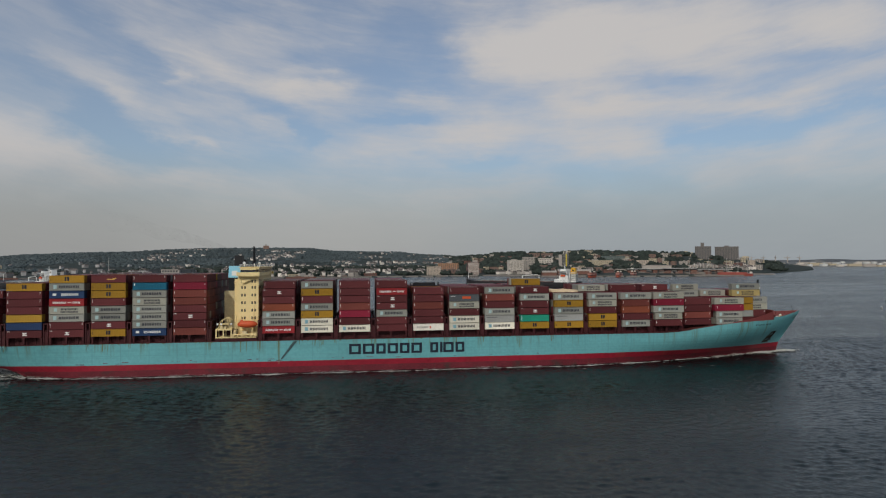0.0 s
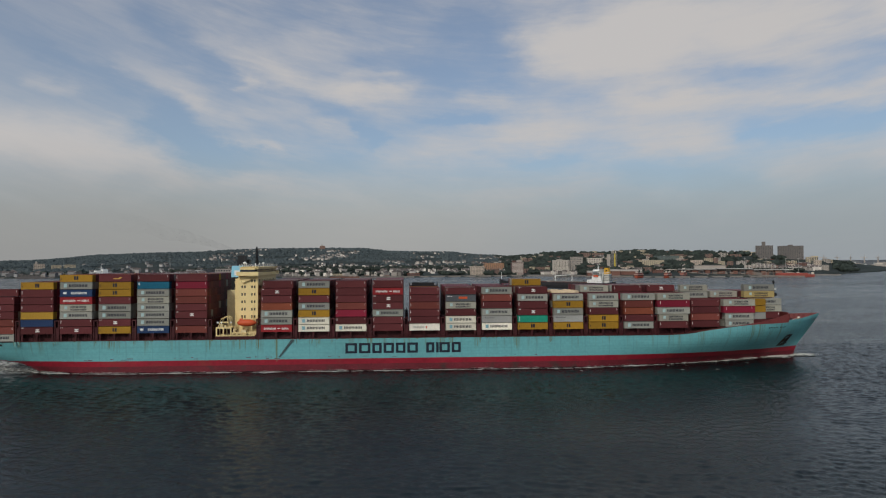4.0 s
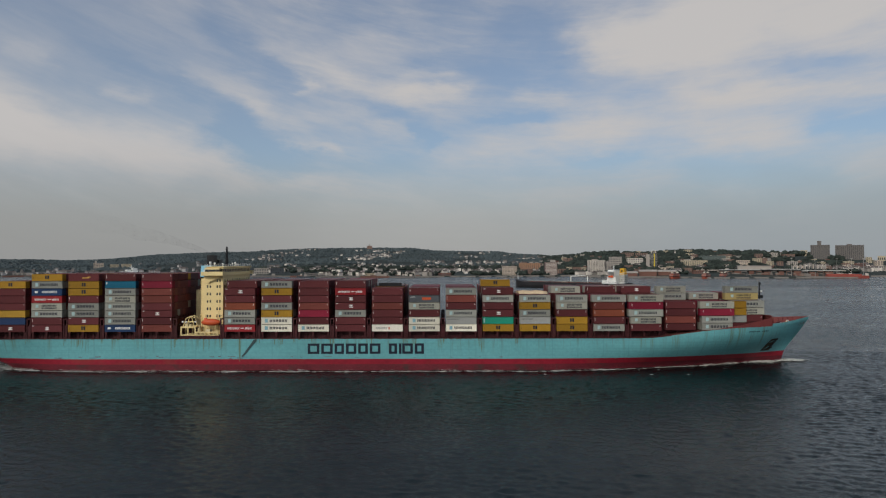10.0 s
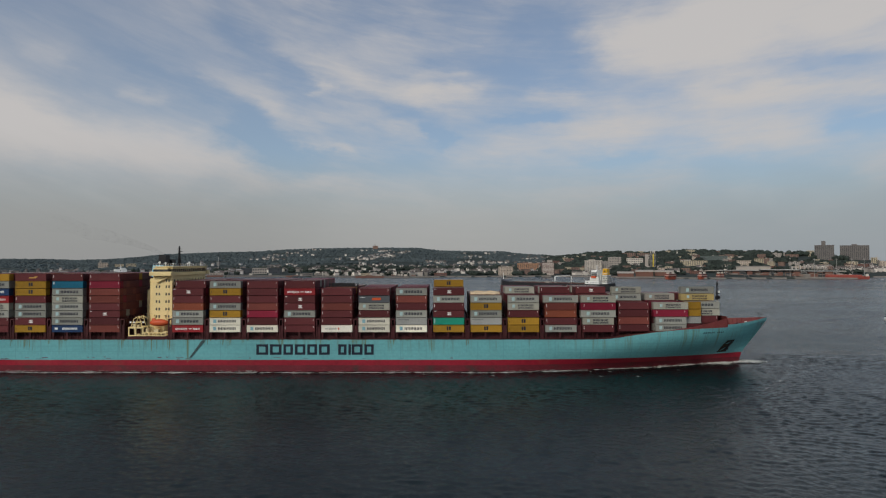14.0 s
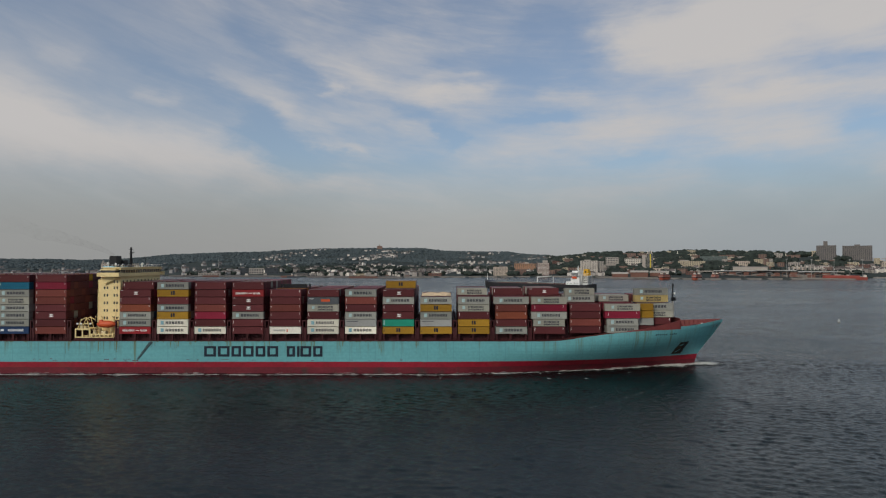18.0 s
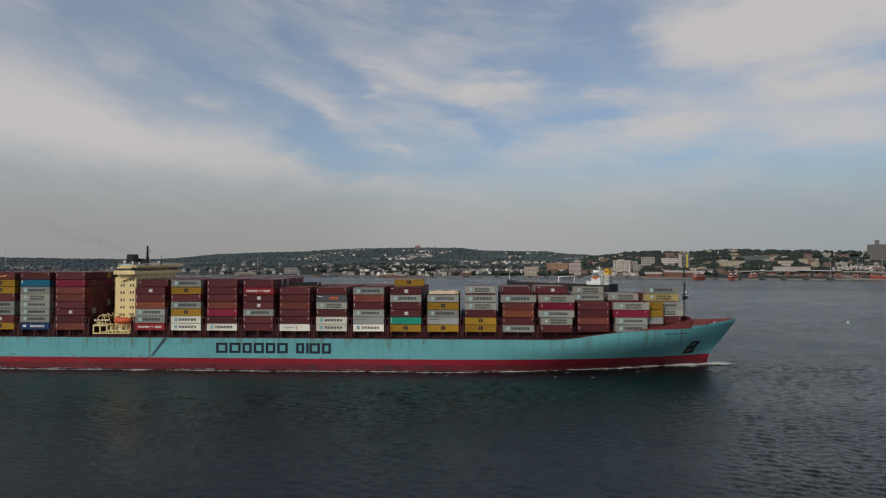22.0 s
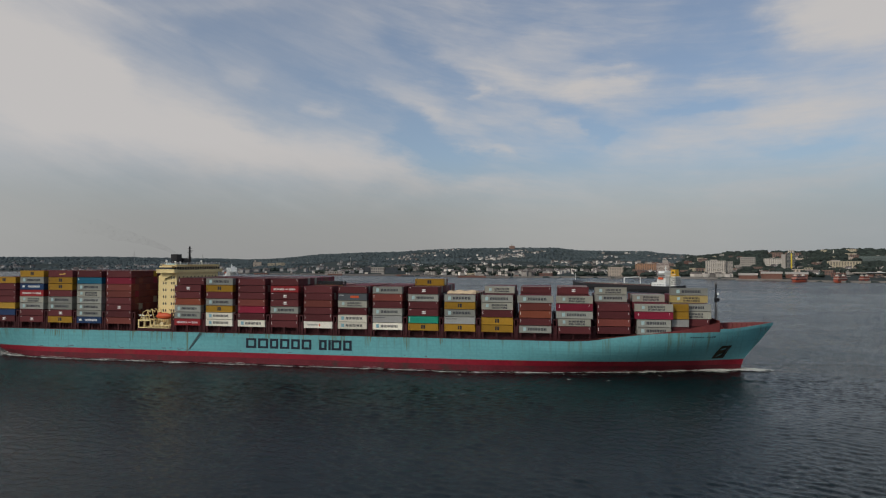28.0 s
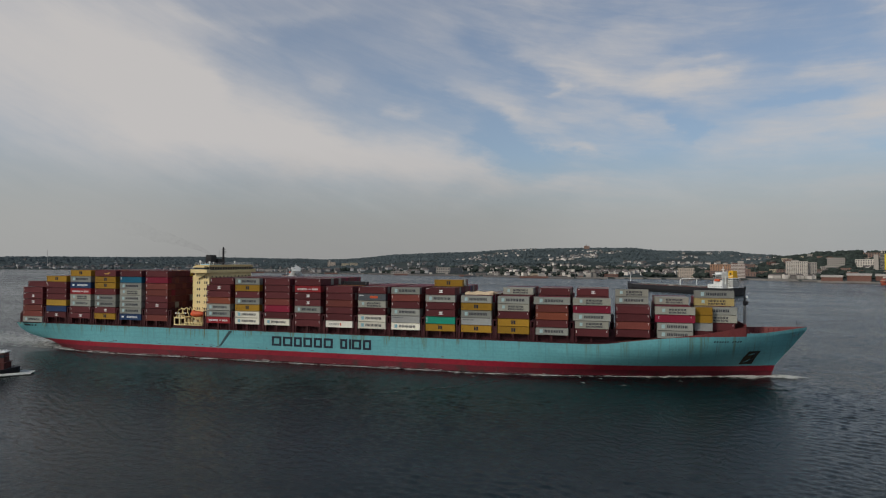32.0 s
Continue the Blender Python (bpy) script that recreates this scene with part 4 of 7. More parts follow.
    # anchor pocket and anchor, set on the flared side
    for side in (-1, 1):
        def on(x, z, out):
            p = hull_point(190 + (x - 190) * 54.6 / (curve(STEM, z) - 190), z, side)
            return (p[0], p[1] + side * out, p[2])
        # flat dark patch laid on the side plating for the pocket
        s = Soup().grid([[on(220.6, 5.2, 0.06), on(225.4, 5.2, 0.06)], [on(221.8, 8.2, 0.06), on(226.6, 8.2, 0.06)], [on(223.6, 10.7, 0.06), on(228.0, 10.7, 0.06)]])
        pk = part("anchor_pocket", s, MAT["pocket"], ship, "rust-stained anchor pocket")
        a, b = Vector(on(226.4, 10.2, 0.25)), Vector(on(224.4, 6.4, 0.3))
        s = Soup().tube(a, b, 0.3, 6).tube(b + Vector((-1.3, 0, 0.6)), b + Vector((1.3, 0, 0.2)), 0.35, 6)
        part("anchor", s, MAT["black"], pk)
    # ship's name at the bow, unread
    for k in range(11):
        if k == 6:
            continue
        x = 211.5 + k * 0.95
        pts = [[hull_point(x, z, -1) for x in (x, x + 0.55)] for z in (14.3, 14.8)]
        part("name_bar", Soup().grid([[(p[0], p[1] - 0.05, p[2]) for p in r] for r in pts]), MAT["letter"], ship)


forecastle()


def hull_marks():
    """The line's name along the side as plain dark shapes, ladder streak, scuffs and draught marks."""
    x = 34.3
    for w in (5.4, 5.3, 4.5, 4.9, 4.6, 5.0, -2.6, 4.0, 1.3, 5.0, 4.4):
        if w < 0:
            x -= w
            continue
        c, d, q = x - 1.0 - X0, x - 1.0 + max(w - 0.75, 1.0) - X0, 1.05
        bar = Soup().box(c, min(c + q, d), -21.44, -21.38, 6.5, 10.6)      # each letter as an empty frame
        if w > 2:
            bar.box(d - q, d, -21.44, -21.38, 6.5, 10.6).box(c + q, d - q, -21.44, -21.38, 6.5, 7.4).box(c + q, d - q, -21.44, -21.38, 9.7, 10.6)
        part("lettering_bar", bar, MAT["letter"], ship)
        x += w
    s = Soup().prism([(6.9 - X0, 5.4), (7.7 - X0, 5.4), (13.2 - X0, 12.2), (11.8 - X0, 12.2)], -21.6, -21.41)
    part("gangway", s, MAT["gangway"], ship, "dark stowed accommodation ladder on the hull")
    rnd = random.Random(8)
    for k in range(22):
        x, z = rnd.uniform(-70, 120), rnd.uniform(4.6, 5.6)
        part("scuff", Soup().box(x - X0, x + rnd.uniform(0.5, 3.2) - X0, -21.425, -21.405, z, z + rnd.uniform(0.08, 0.25)), MAT["slime"], ship)
    spots = [b - 1.25 for b in BAYS_AFT + BAYS_FWD[:9]] + [rnd.uniform(-75, 112) for k in range(9)]
    for n, x in enumerate(spots):                        # bundles of thin runs below the scuppers
        long = rnd.uniform(2.0, 6.5)
        for k in range(6):
            c, w, h = x + rnd.gauss(0, 0.6), rnd.uniform(0.09, 0.28), long * rnd.uniform(0.35, 1.1)
            part("rust_streak", Soup().prism([(c - w - X0, 12.5), (c + w - X0, 12.5), (c + w * 0.7 - X0, 12.5 - h * 0.6), (c - X0, 12.5 - h)], -21.412 - 0.003 * k, -21.405), MAT["hull_rust" if k < 3 else "hull_stain"], ship)
    part("rust_streak", Soup().prism([(5.2 - X0, 12.5), (6.9 - X0, 12.5), (6.7 - X0, 4.6), (5.9 - X0, 5.0)], -21.418, -21.405), MAT["hull_stain"], ship)
    part("rust_streak", Soup().prism([(5.9 - X0, 12.5), (6.5 - X0, 12.5), (6.4 - X0, 3.6), (6.2 - X0, 3.6)], -21.425, -21.405), MAT["hull_rust"], ship)
    for k in range(40):                                  # rust and dirt along the deck edge
        x = rnd.uniform(-80, 115)
        part("rust_streak", Soup().prism([(x - X0, 12.55), (x + rnd.uniform(0.4, 1.6) - X0, 12.55), (x + 0.5 - X0, 12.5 - rnd.uniform(0.2, 0.6))], -21.432, -21.405), MAT["hull_rust"], ship)
    # mooring openings in the stern quarter; flat black patches paint their shaded insides
    for x, w in ((-107.5, 4.4), (-102.2, 1.0), (-100, 0.8)):
        p, q = hull_point(x, 11.3, -1), hull_point(x + w, 11.3, -1)
        part("mooring_port", Soup().grid([[(p[0], p[1] - 0.04, 10.7), (q[0], q[1] - 0.04, 10.7)], [(p[0], p[1] - 0.04, 11.6), (q[0], q[1] - 0.04, 11.6)]]), MAT["black"], ship)


MAT["gangway"] = material("stained_dark_steel", (0.05, 0.085, 0.09), 0.7, spread=0.3, streak=RUST)
MAT["hull_rust"] = material("streaked_hull_paint", (0.125, 0.17, 0.10), 0.6, spread=0.25, scale=1.0, streak=(0.14, 0.085, 0.035))
MAT["hull_stain"] = material("stained_hull_paint", (0.125, 0.30, 0.29), 0.6, spread=0.2, scale=1.0, streak=(0.14, 0.22, 0.15))
hull_marks()

# ---------------------------------------------------------------- containers
CARGO = []                       # (object, its pose on the ship)
MESHES = {}


def container_mesh(k, length):
    """Steel box with posts, rails, corrugated sides and a slightly sunk roof."""
    if (k, length) in MESHES:
        return MESHES[k, length]
    s, l, w, h = Soup(), length / 2, CW / 2, CH - 0.12
    for a in (-l, l - 0.16):
        for b in (-w, w - 0.16):
            s.box(a, a + 0.16, b, b + 0.16, 0, CH)
    for z in (0.08, h - 0.12):
        for b in (-w, w - 0.1):
            s.box(-l, l, b + 0.004, b + 0.096, z + 0.004, z + 0.116)
        for a in (-l, l - 0.1):
            s.box(a + 0.004, a + 0.096, -w, w, z + 0.002, z + 0.118)
    n = max(8, int(length / 0.56))
    for side in (-1, 1):
        lo, hi = [], []
        for i in range(n):
            for f, d in ((0.0, 0.03), (0.25, 0.03), (0.5, 0.05), (0.75, 0.05)):
                x = -l + 0.15 + (2 * l - 0.3) * (i + f) / n
                lo.append((x, side * (w - d), 0.18)), hi.append((x, side * (w - d), h - 0.1))
        s.grid([lo, hi] if side < 0 else [hi, lo])
    s.add([(-l + 0.02, -w + 0.05, h - 0.03), (l - 0.02, -w + 0.05, h - 0.03), (l - 0.02, w - 0.05, h - 0.03), (-l + 0.02, w - 0.05, h - 0.03)], [(0, 1, 2, 3)])
    s.box(-l + 0.04, l - 0.04, -w + 0.09, w - 0.09, 0.1, h - 0.06)
    MESHES[k, length] = s.mesh("container_" + k.lower(), CPAINT[k])
    return MESHES[k, length]


def shared(key, make):
    if key not in MESHES:
        MESHES[key] = make()
    return MESHES[key]


def door_mesh(k, side):
    a, b = (-CW / 2 + 0.17, -0.02) if side < 0 else (0.02, CW / 2 - 0.17)
    return Soup().box(-CL / 2 - 0.03, -CL / 2 + 0.03, a, b, 0.2, CH - 0.25).mesh("door", CPAINT[k])


def bars(spec, mat):
    """Flat painted bars on the starboard side, as shares of the container's length and height."""
    s = Soup()
    for a, b, c, d in spec:
        s.box(-CL / 2 + a * CL, -CL / 2 + b * CL, -CW / 2 - 0.012, -CW / 2 + 0.02, c * CH, d * CH)
    return s.mesh("marking", mat)


def word(a, b, c, d, n):
    """A word as pairs of upright bars, one pair for each letter."""
    return [(a + (b - a) * (i + u) / n, a + (b - a) * (i + u + 0.29) / n, c, d) for i in range(n) for u in (0.04, 0.50)]


def marking_parts(k):
    """Name, bars and material of what is painted on each kind of container."""
    tick = [("tick_mark", [(0.035, 0.046, 0.4, 0.8), (0.945, 0.955, 0.6, 0.85)], "white")]
    if k in "GWL":
        dark = "letter"
        if k == "L":
            return [("marking", [(0.05, 0.42, 0.66, 0.72)], dark)]
        return [("emblem", [(0.12, 0.215, 0.27, 0.75)], "pale_blue" if k == "G" else "dull_blue"), ("marking", word(0.275, 0.865, 0.34, 0.68, 6), dark)]
    if k in "SPU":
        return [("emblem", [(0.14, 0.225, 0.35, 0.75)], "pale_blue"), ("marking", word(0.33, 0.83, 0.5, 0.76, 6), "letter"), ("marking", word(0.33, 0.83, 0.16, 0.40, 7), "letter")]
    if k in "yn":
        return []
    if k == "Y":
        return [("emblem", [(0.435, 0.485, 0.28, 0.78), (0.505, 0.565, 0.28, 0.78)], "letter"), ("tick_mark", [(0.04, 0.052, 0.3, 0.6)], "letter")]
    if k == "N":
        return [("marking", [(0.10, 0.20, 0.38, 0.66)] + word(0.34, 0.84, 0.36, 0.66, 9), "white")]
    if k == "H":
        return [("marking", word(0.10, 0.49, 0.34, 0.60, 7) + [(0.53, 0.63, 0.44, 0.54)] + word(0.67, 0.90, 0.34, 0.60, 3), "white")]
    if k == "C":
        return [("emblem", [(0.54, 0.58, 0.3, 0.62)], "orange"), ("marking", word(0.13, 0.50, 0.38, 0.60, 7), "mast")]
    if k == "D":
        return [("emblem", [(0.43, 0.72, 0.35, 0.68)], "orange"), ("tick_mark", [(0.04, 0.2, 0.7, 0.76)], "white")]
    if k == "T":
        return [("tick_mark", [(0.04, 0.07, 0.55, 0.85)], "white")]
    if k == "E":
        return [("tick_mark", [(0.03, 0.06, 0.2, 0.85)], "pale_blue")]
    if k == "F":
        return [("emblem", [(0.45, 0.68, 0.36, 0.50), (0.62, 0.72, 0.5, 0.62)], "gold")]
    if k == "M":
        return [("emblem", [(0.46, 0.58, 0.56, 0.68), (0.49, 0.55, 0.46, 0.55), (0.455, 0.585, 0.30, 0.42)], "white"), ("tick_mark", [(0.03, 0.1, 0.82, 0.88)], "white")]
    return tick


MAT["pale_blue"] = material("faded_light_blue", (0.36, 0.50, 0.50), 0.6, spread=0.1)
MAT["dull_blue"] = material("dull_blue_paint", (0.20, 0.38, 0.44), 0.6, spread=0.1)
MAT["gold"] = material("gold_paint", (0.55, 0.33, 0.08), 0.6, spread=0.1)


def container(k, x, row, tier, length=CL, marks=True, zc=ZC):
    """One container: x of its after end, row from starboard, tier from the deck."""
    ob = thing("shipping_container", {
        "G": "grey steel shipping container with dark lettering bars and a pale emblem", "W": "white refrigerated shipping container with a blue emblem",
        "S": "weathered grey shipping container with two rows of dark bars", "Y": "yellow shipping container with a dark emblem",
    }.get(k, LOOK[k] + " corrugated steel shipping container"), "shipping container", group="containers stacked on the ship", data=container_mesh(k, length))
    y = -21.3 + CW / 2 + row * ROW
    CARGO.append((ob, pose(x + CL / 2 - X0, y, (zc if x > -100 else ZAFT) + tier * CH)))
    if length == CL:
        for side in (-1, 1):
            part("door", shared(("door", k, side), lambda: door_mesh(k, side)), parent=ob)
    if marks:
        for i, (nm, spec, mt) in enumerate(marking_parts(k)):
            for j, piece in enumerate([[q] for q in spec]):
                part(nm, shared((k, i, j, "mark"), lambda: bars(piece, MAT[mt])), parent=ob)
    return ob


# stacks on the starboard side, from the deck up, bay by bay from the stern
STACKS_AFT = ["GBBMMR", "MnyRRRY", "MRGSHNGY", "YMGGRYYF", "NGGGSGTR", "BRMRBBKR"]
STACKS_FWD = ["HGGORMR", "WWYGRYG", "WRKBRRR", "RRGMMHR", "CRRBRR", "WWRSDR", "WLGRBG", "YEMRGM", "YLGYG", "YYRSG", "GROBG", "RSGKS", "RBRR", "GGKS"]
EXTRA = {9: "S", 10: "R", 11: "M"}       # one more tier on the inner rows
FILL = Soup()                                       # the rest of the cargo, never seen singly


def fill_box(x, row, tier, length=CL):
    y = -21.3 + CW / 2 + row * ROW
    z = (ZC if x > -100 else ZAFT) + tier * CH
    FILL.box(x - X0, x + length - X0, y - CW / 2, y + CW / 2, z + 0.02, z + CH - 0.12)


def stow():
    rnd = random.Random(21)
    mix = "RRRRRRRBBRGKRRYRRR"
    bays = list(zip(BAYS_AFT[::-1], STACKS_AFT, range(-6, 0))) + list(zip(BAYS_FWD, STACKS_FWD, range(14)))
    for x, stack, n in bays:
        first = 0 if n < 12 else 1
        long_tiers = {10: (4,), 11: (2, 3, 4), 13: (2, 3)}.get(n, ())
        for t, k in enumerate(stack):
            row = first
            if (n == 0 and t == 6) or (n == -6 and t == 5):
                row = first + (1 if n == 0 else 0)
            container(k, x, row, t, 13.7 if t in long_tiers else CL)
        top = len(stack) - 1
        rows = 17 - 2 * first
        for r in range(1, rows):
            row = first + r
            for t in range(top):
                fill_box(x, row, t)
            if n == 0 and r == 1:
                pass
            elif r < 7:
                container(rnd.choice(mix), x, row, top, marks=False)
            else:
                fill_box(x, row, top)
        if n in EXTRA:
            container(EXTRA[n], x, 5, top + 1)
            for row in range(6, 13):
                if rnd.random() < 0.75:
                    fill_box(x, row, top + 1)
    # single containers that stand higher, and the short bay before the breakwater
    container("R", BAYS_AFT[5], 1, 6, marks=True)
    container("Y", BAYS_FWD[7], 5, 6)
    fill_box(BAYS_FWD[7], 7, 6), fill_box(BAYS_FWD[7], 8, 6)
    container("G", BAYS_FWD[12], 5, 4)
    container("S", BAYS_FWD[12], 5, 5)
    container("P", BAYS_FWD[13], 6, 4)
    for row in range(7, 12):
        fill_box(BAYS_FWD[12], row, 4), fill_box(BAYS_FWD[13], row, 4)
    x = BAYS_FWD[13] + 14.715
    for t, k in enumerate("RLYY"):
        container(k, x + (6.06 - CL) / 2 - 1.7, 2, t, 6.06, marks=False)
    for t, k in enumerate("RRSG"):
        container(k, x, 3, t, 13.7 if t > 1 else CL)
    container("U", x, 5, 4, 13.7)
    container("G", x, 5, 5, 13.7)
    for row in range(4, 13):
        for t in range(4):
            fill_box(x, row, t)
    for row in range(6, 12):
        fill_box(x, row, 4)


stow()


def fill_material():
    mat = material("stacked_container_paint", (0.105, 0.02, 0.025), 0.55, spread=0.18, scale=0.9, streak=(0.07, 0.02, 0.02))
    nt = mat.node_tree
    N, L = nt.nodes.new, nt.links.new
    geo, ramp = N("ShaderNodeNewGeometry"), N("ShaderNodeValToRGB")
    ramp.color_ramp.interpolation = "CONSTANT"
    cols = [(0, "R"), (0.35, "B"), (0.52, "K"), (0.6, "R"), (0.72, "G"), (0.80, "B"), (0.84, "S"), (0.93, "N"), (0.97, "B")]
    ramp.color_ramp.elements[0].color = (*PAINT["R"], 1)
    for p, k in cols[1:-1]:
        ramp.color_ramp.elements.new(p).color = (*PAINT[k], 1)
    ramp.color_ramp.elements[-1].position = cols[-1][0]
    ramp.color_ramp.elements[-1].color = (*PAINT["B"], 1)
    L(geo.outputs["Random Per Island"], ramp.inputs[0]), L(ramp.outputs[0], nt.nodes["Principled BSDF"].inputs["Base Color"])
    return mat


cargo_rest = thing("stacked_containers", "tightly stacked maroon and grey shipping containers filling the ship's inner rows", "shipping containers", kind="stuff", data=FILL.mesh("stacked_containers", fill_material()))
CARGO.append((cargo_rest, Matrix.Identity(4)))


def tarps():
    """Canvas covers over open-top cargo on the ninth bay."""
    x = BAYS_FWD[8]
    for k in range(5):
        s = Soup()
        rows = []
        for i in range(9):
            xx = x + 0.3 + i * (CL - 0.6) / 8 - CL / 2 - x
            rows.append([(xx, yy, 0.1 + 1.15 * (1 - (yy / 1.25) ** 2) * (0.75 + 0.25 * math.sin(i * 1.7 + k))) for yy in (-1.2, -0.8, -0.3, 0.3, 0.8, 1.2)])
        s.grid(rows)
        ob = thing("cargo_tarp", "tan canvas cover tied over an open container", "tarpaulin", group="tarpaulins on the cargo", data=s.mesh("cargo_tarp", MAT["tarp"]))
        CARGO.append((ob, pose(x + CL / 2 - X0, -21.3 + CW / 2 + (2 + k) * ROW, ZC + 5 * CH - 0.05)))
    s = Soup().box(-CL / 2, CL / 2, -1.2, 1.2, 0, 0.35).box(-CL / 2, -CL / 2 + 0.3, -1.2, 1.2, 0.3, 1.5).box(CL / 2 - 0.3, CL / 2, -1.2, 1.2, 0.3, 1.5)
    s.box(-5, 4.6, -1.0, 1.0, 0.35, 1.5)
    ob = thing("flat_rack", "black flat rack with covered cargo", "flat rack", data=s.mesh("flat_rack", MAT["black"]))
    CARGO.append((ob, pose(BAYS_FWD[4] + CL / 2 - X0, -21.3 + CW / 2 + 6 * ROW, ZC + 6 * CH - 0.02)))


tarps()


def smoke():
    """Thin brown exhaust that trails aft and up from the uptakes, thinning out."""
    mat = bpy.data.materials.new("thin_smoke")
    mat.use_nodes = True
    nt = mat.node_tree
    N, L = nt.nodes.new, nt.links.new
    bsdf = nt.nodes["Principled BSDF"]
    bsdf.inputs["Base Color"].default_value, bsdf.inputs["Roughness"].default_value = (0.05, 0.045, 0.04, 1), 1.0
    bsdf.inputs["Specular IOR Level"].default_value = 0.0
    tc, n, r = N("ShaderNodeTexCoord"), N("ShaderNodeTexNoise"), N("ShaderNodeMapRange")
    n.inputs["Scale"].default_value, n.inputs["Detail"].default_value = 0.35, 4
    L(tc.outputs["Object"], n.inputs["Vector"]), L(n.outputs[0], r.inputs["Value"])
    r.inputs["From Min"].default_value, r.inputs["From Max"].default_value, r.inputs["To Max"].default_value = 0.34, 0.72, 0.07
    sep, fade, mul = N("ShaderNodeSeparateXYZ"), N("ShaderNodeMapRange"), N("ShaderNodeMath")
    L(tc.outputs["Object"], sep.inputs[0]), L(sep.outputs[0], fade.inputs["Value"])
    fade.inputs["From Min"].default_value, fade.inputs["From Max"].default_value = -74.0 - X0, -15.0 - X0
    mul.operation = "MULTIPLY"
    L(r.outputs["Result"], mul.inputs[0]), L(fade.outputs["Result"], mul.inputs[1]), L(mul.outputs[0], bsdf.inputs["Alpha"])
    rows = []
    for k in range(24):
        u = k / 23
        c = (-13.0 - X0 - 62 * u, -1.5 + 3 * noise.noise((k * 0.2, 3, 0)), 46.0 + 17 * u ** 0.75 + 1.5 * noise.noise((k * 0.3, 8, 0)) * u)
        rr = 0.7 + 5.2 * u ** 0.8
        rows.append([(c[0], c[1] + rr * math.cos(b), c[2] + 0.8 * rr * math.sin(b) * (1 + 0.25 * noise.noise((k * 0.5, b, 0)))) for b in np.linspace(0, 2 * math.pi, 15)[:-1]])
    plume = thing("smoke", "thin brown exhaust smoke trailing from the funnel", "smoke", kind="stuff", data=Soup().grid(rows, close=True).mesh("smoke", mat, True))
    plume.visible_shadow = False
    CARGO.append((plume, Matrix.Identity(4)))


smoke()


# ---------------------------------------------------------------- foam
def foam_material():
    mat = bpy.data.materials.new("sea_foam")
    mat.use_nodes = True
    nt = mat.node_tree
    N, L = nt.nodes.new, nt.links.new
    bsdf = nt.nodes["Principled BSDF"]
    bsdf.inputs["Base Color"].default_value = (0.50, 0.50, 0.45, 1)
    bsdf.inputs["Roughness"].default_value = 0.8
    tc, mp, n, r, att, mul = N("ShaderNodeTexCoord"), N("ShaderNodeMapping"), N("ShaderNodeTexNoise"), N("ShaderNodeMapRange"), N("ShaderNodeAttribute"), N("ShaderNodeMath")
    mp.inputs["Scale"].default_value = (0.35, 0.8, 1)
    L(tc.outputs["Object"], mp.inputs[0]), L(mp.outputs[0], n.inputs["Vector"])
    n.inputs["Scale"].default_value, n.inputs["Detail"].default_value, n.inputs["Roughness"].default_value = 1.3, 7, 0.7
    att.attribute_name = "froth"
    sharp = N("ShaderNodeMath")
    sharp.operation = "MULTIPLY_ADD"
    L(n.outputs[0], sharp.inputs[0])
    sharp.inputs[1].default_value, sharp.inputs[2].default_value = 1.9, -0.45
    mul.operation = "ADD"
    L(sharp.outputs[0], mul.inputs[0]), L(att.outputs["Fac"], mul.inputs[1])
    r.inputs["From Min"].default_value, r.inputs["From Max"].default_value = 0.92, 1.12
    L(mul.outputs[0], r.inputs["Value"])
    L(r.outputs["Result"], bsdf.inputs["Alpha"])
    return mat


FOAM = foam_material()


def foam_strip(name, label, rows, densities):
    """A strip of froth on the water: rows of points, with a density for each point."""
    s = Soup().grid(rows)
    me = s.mesh(name, FOAM)
    at = me.attributes.new("froth", "FLOAT", "POINT")
    at.data.foreach_set("value", [d for r in densities for d in r])
    return thing(name, label, "foam", kind="stuff", data=me)


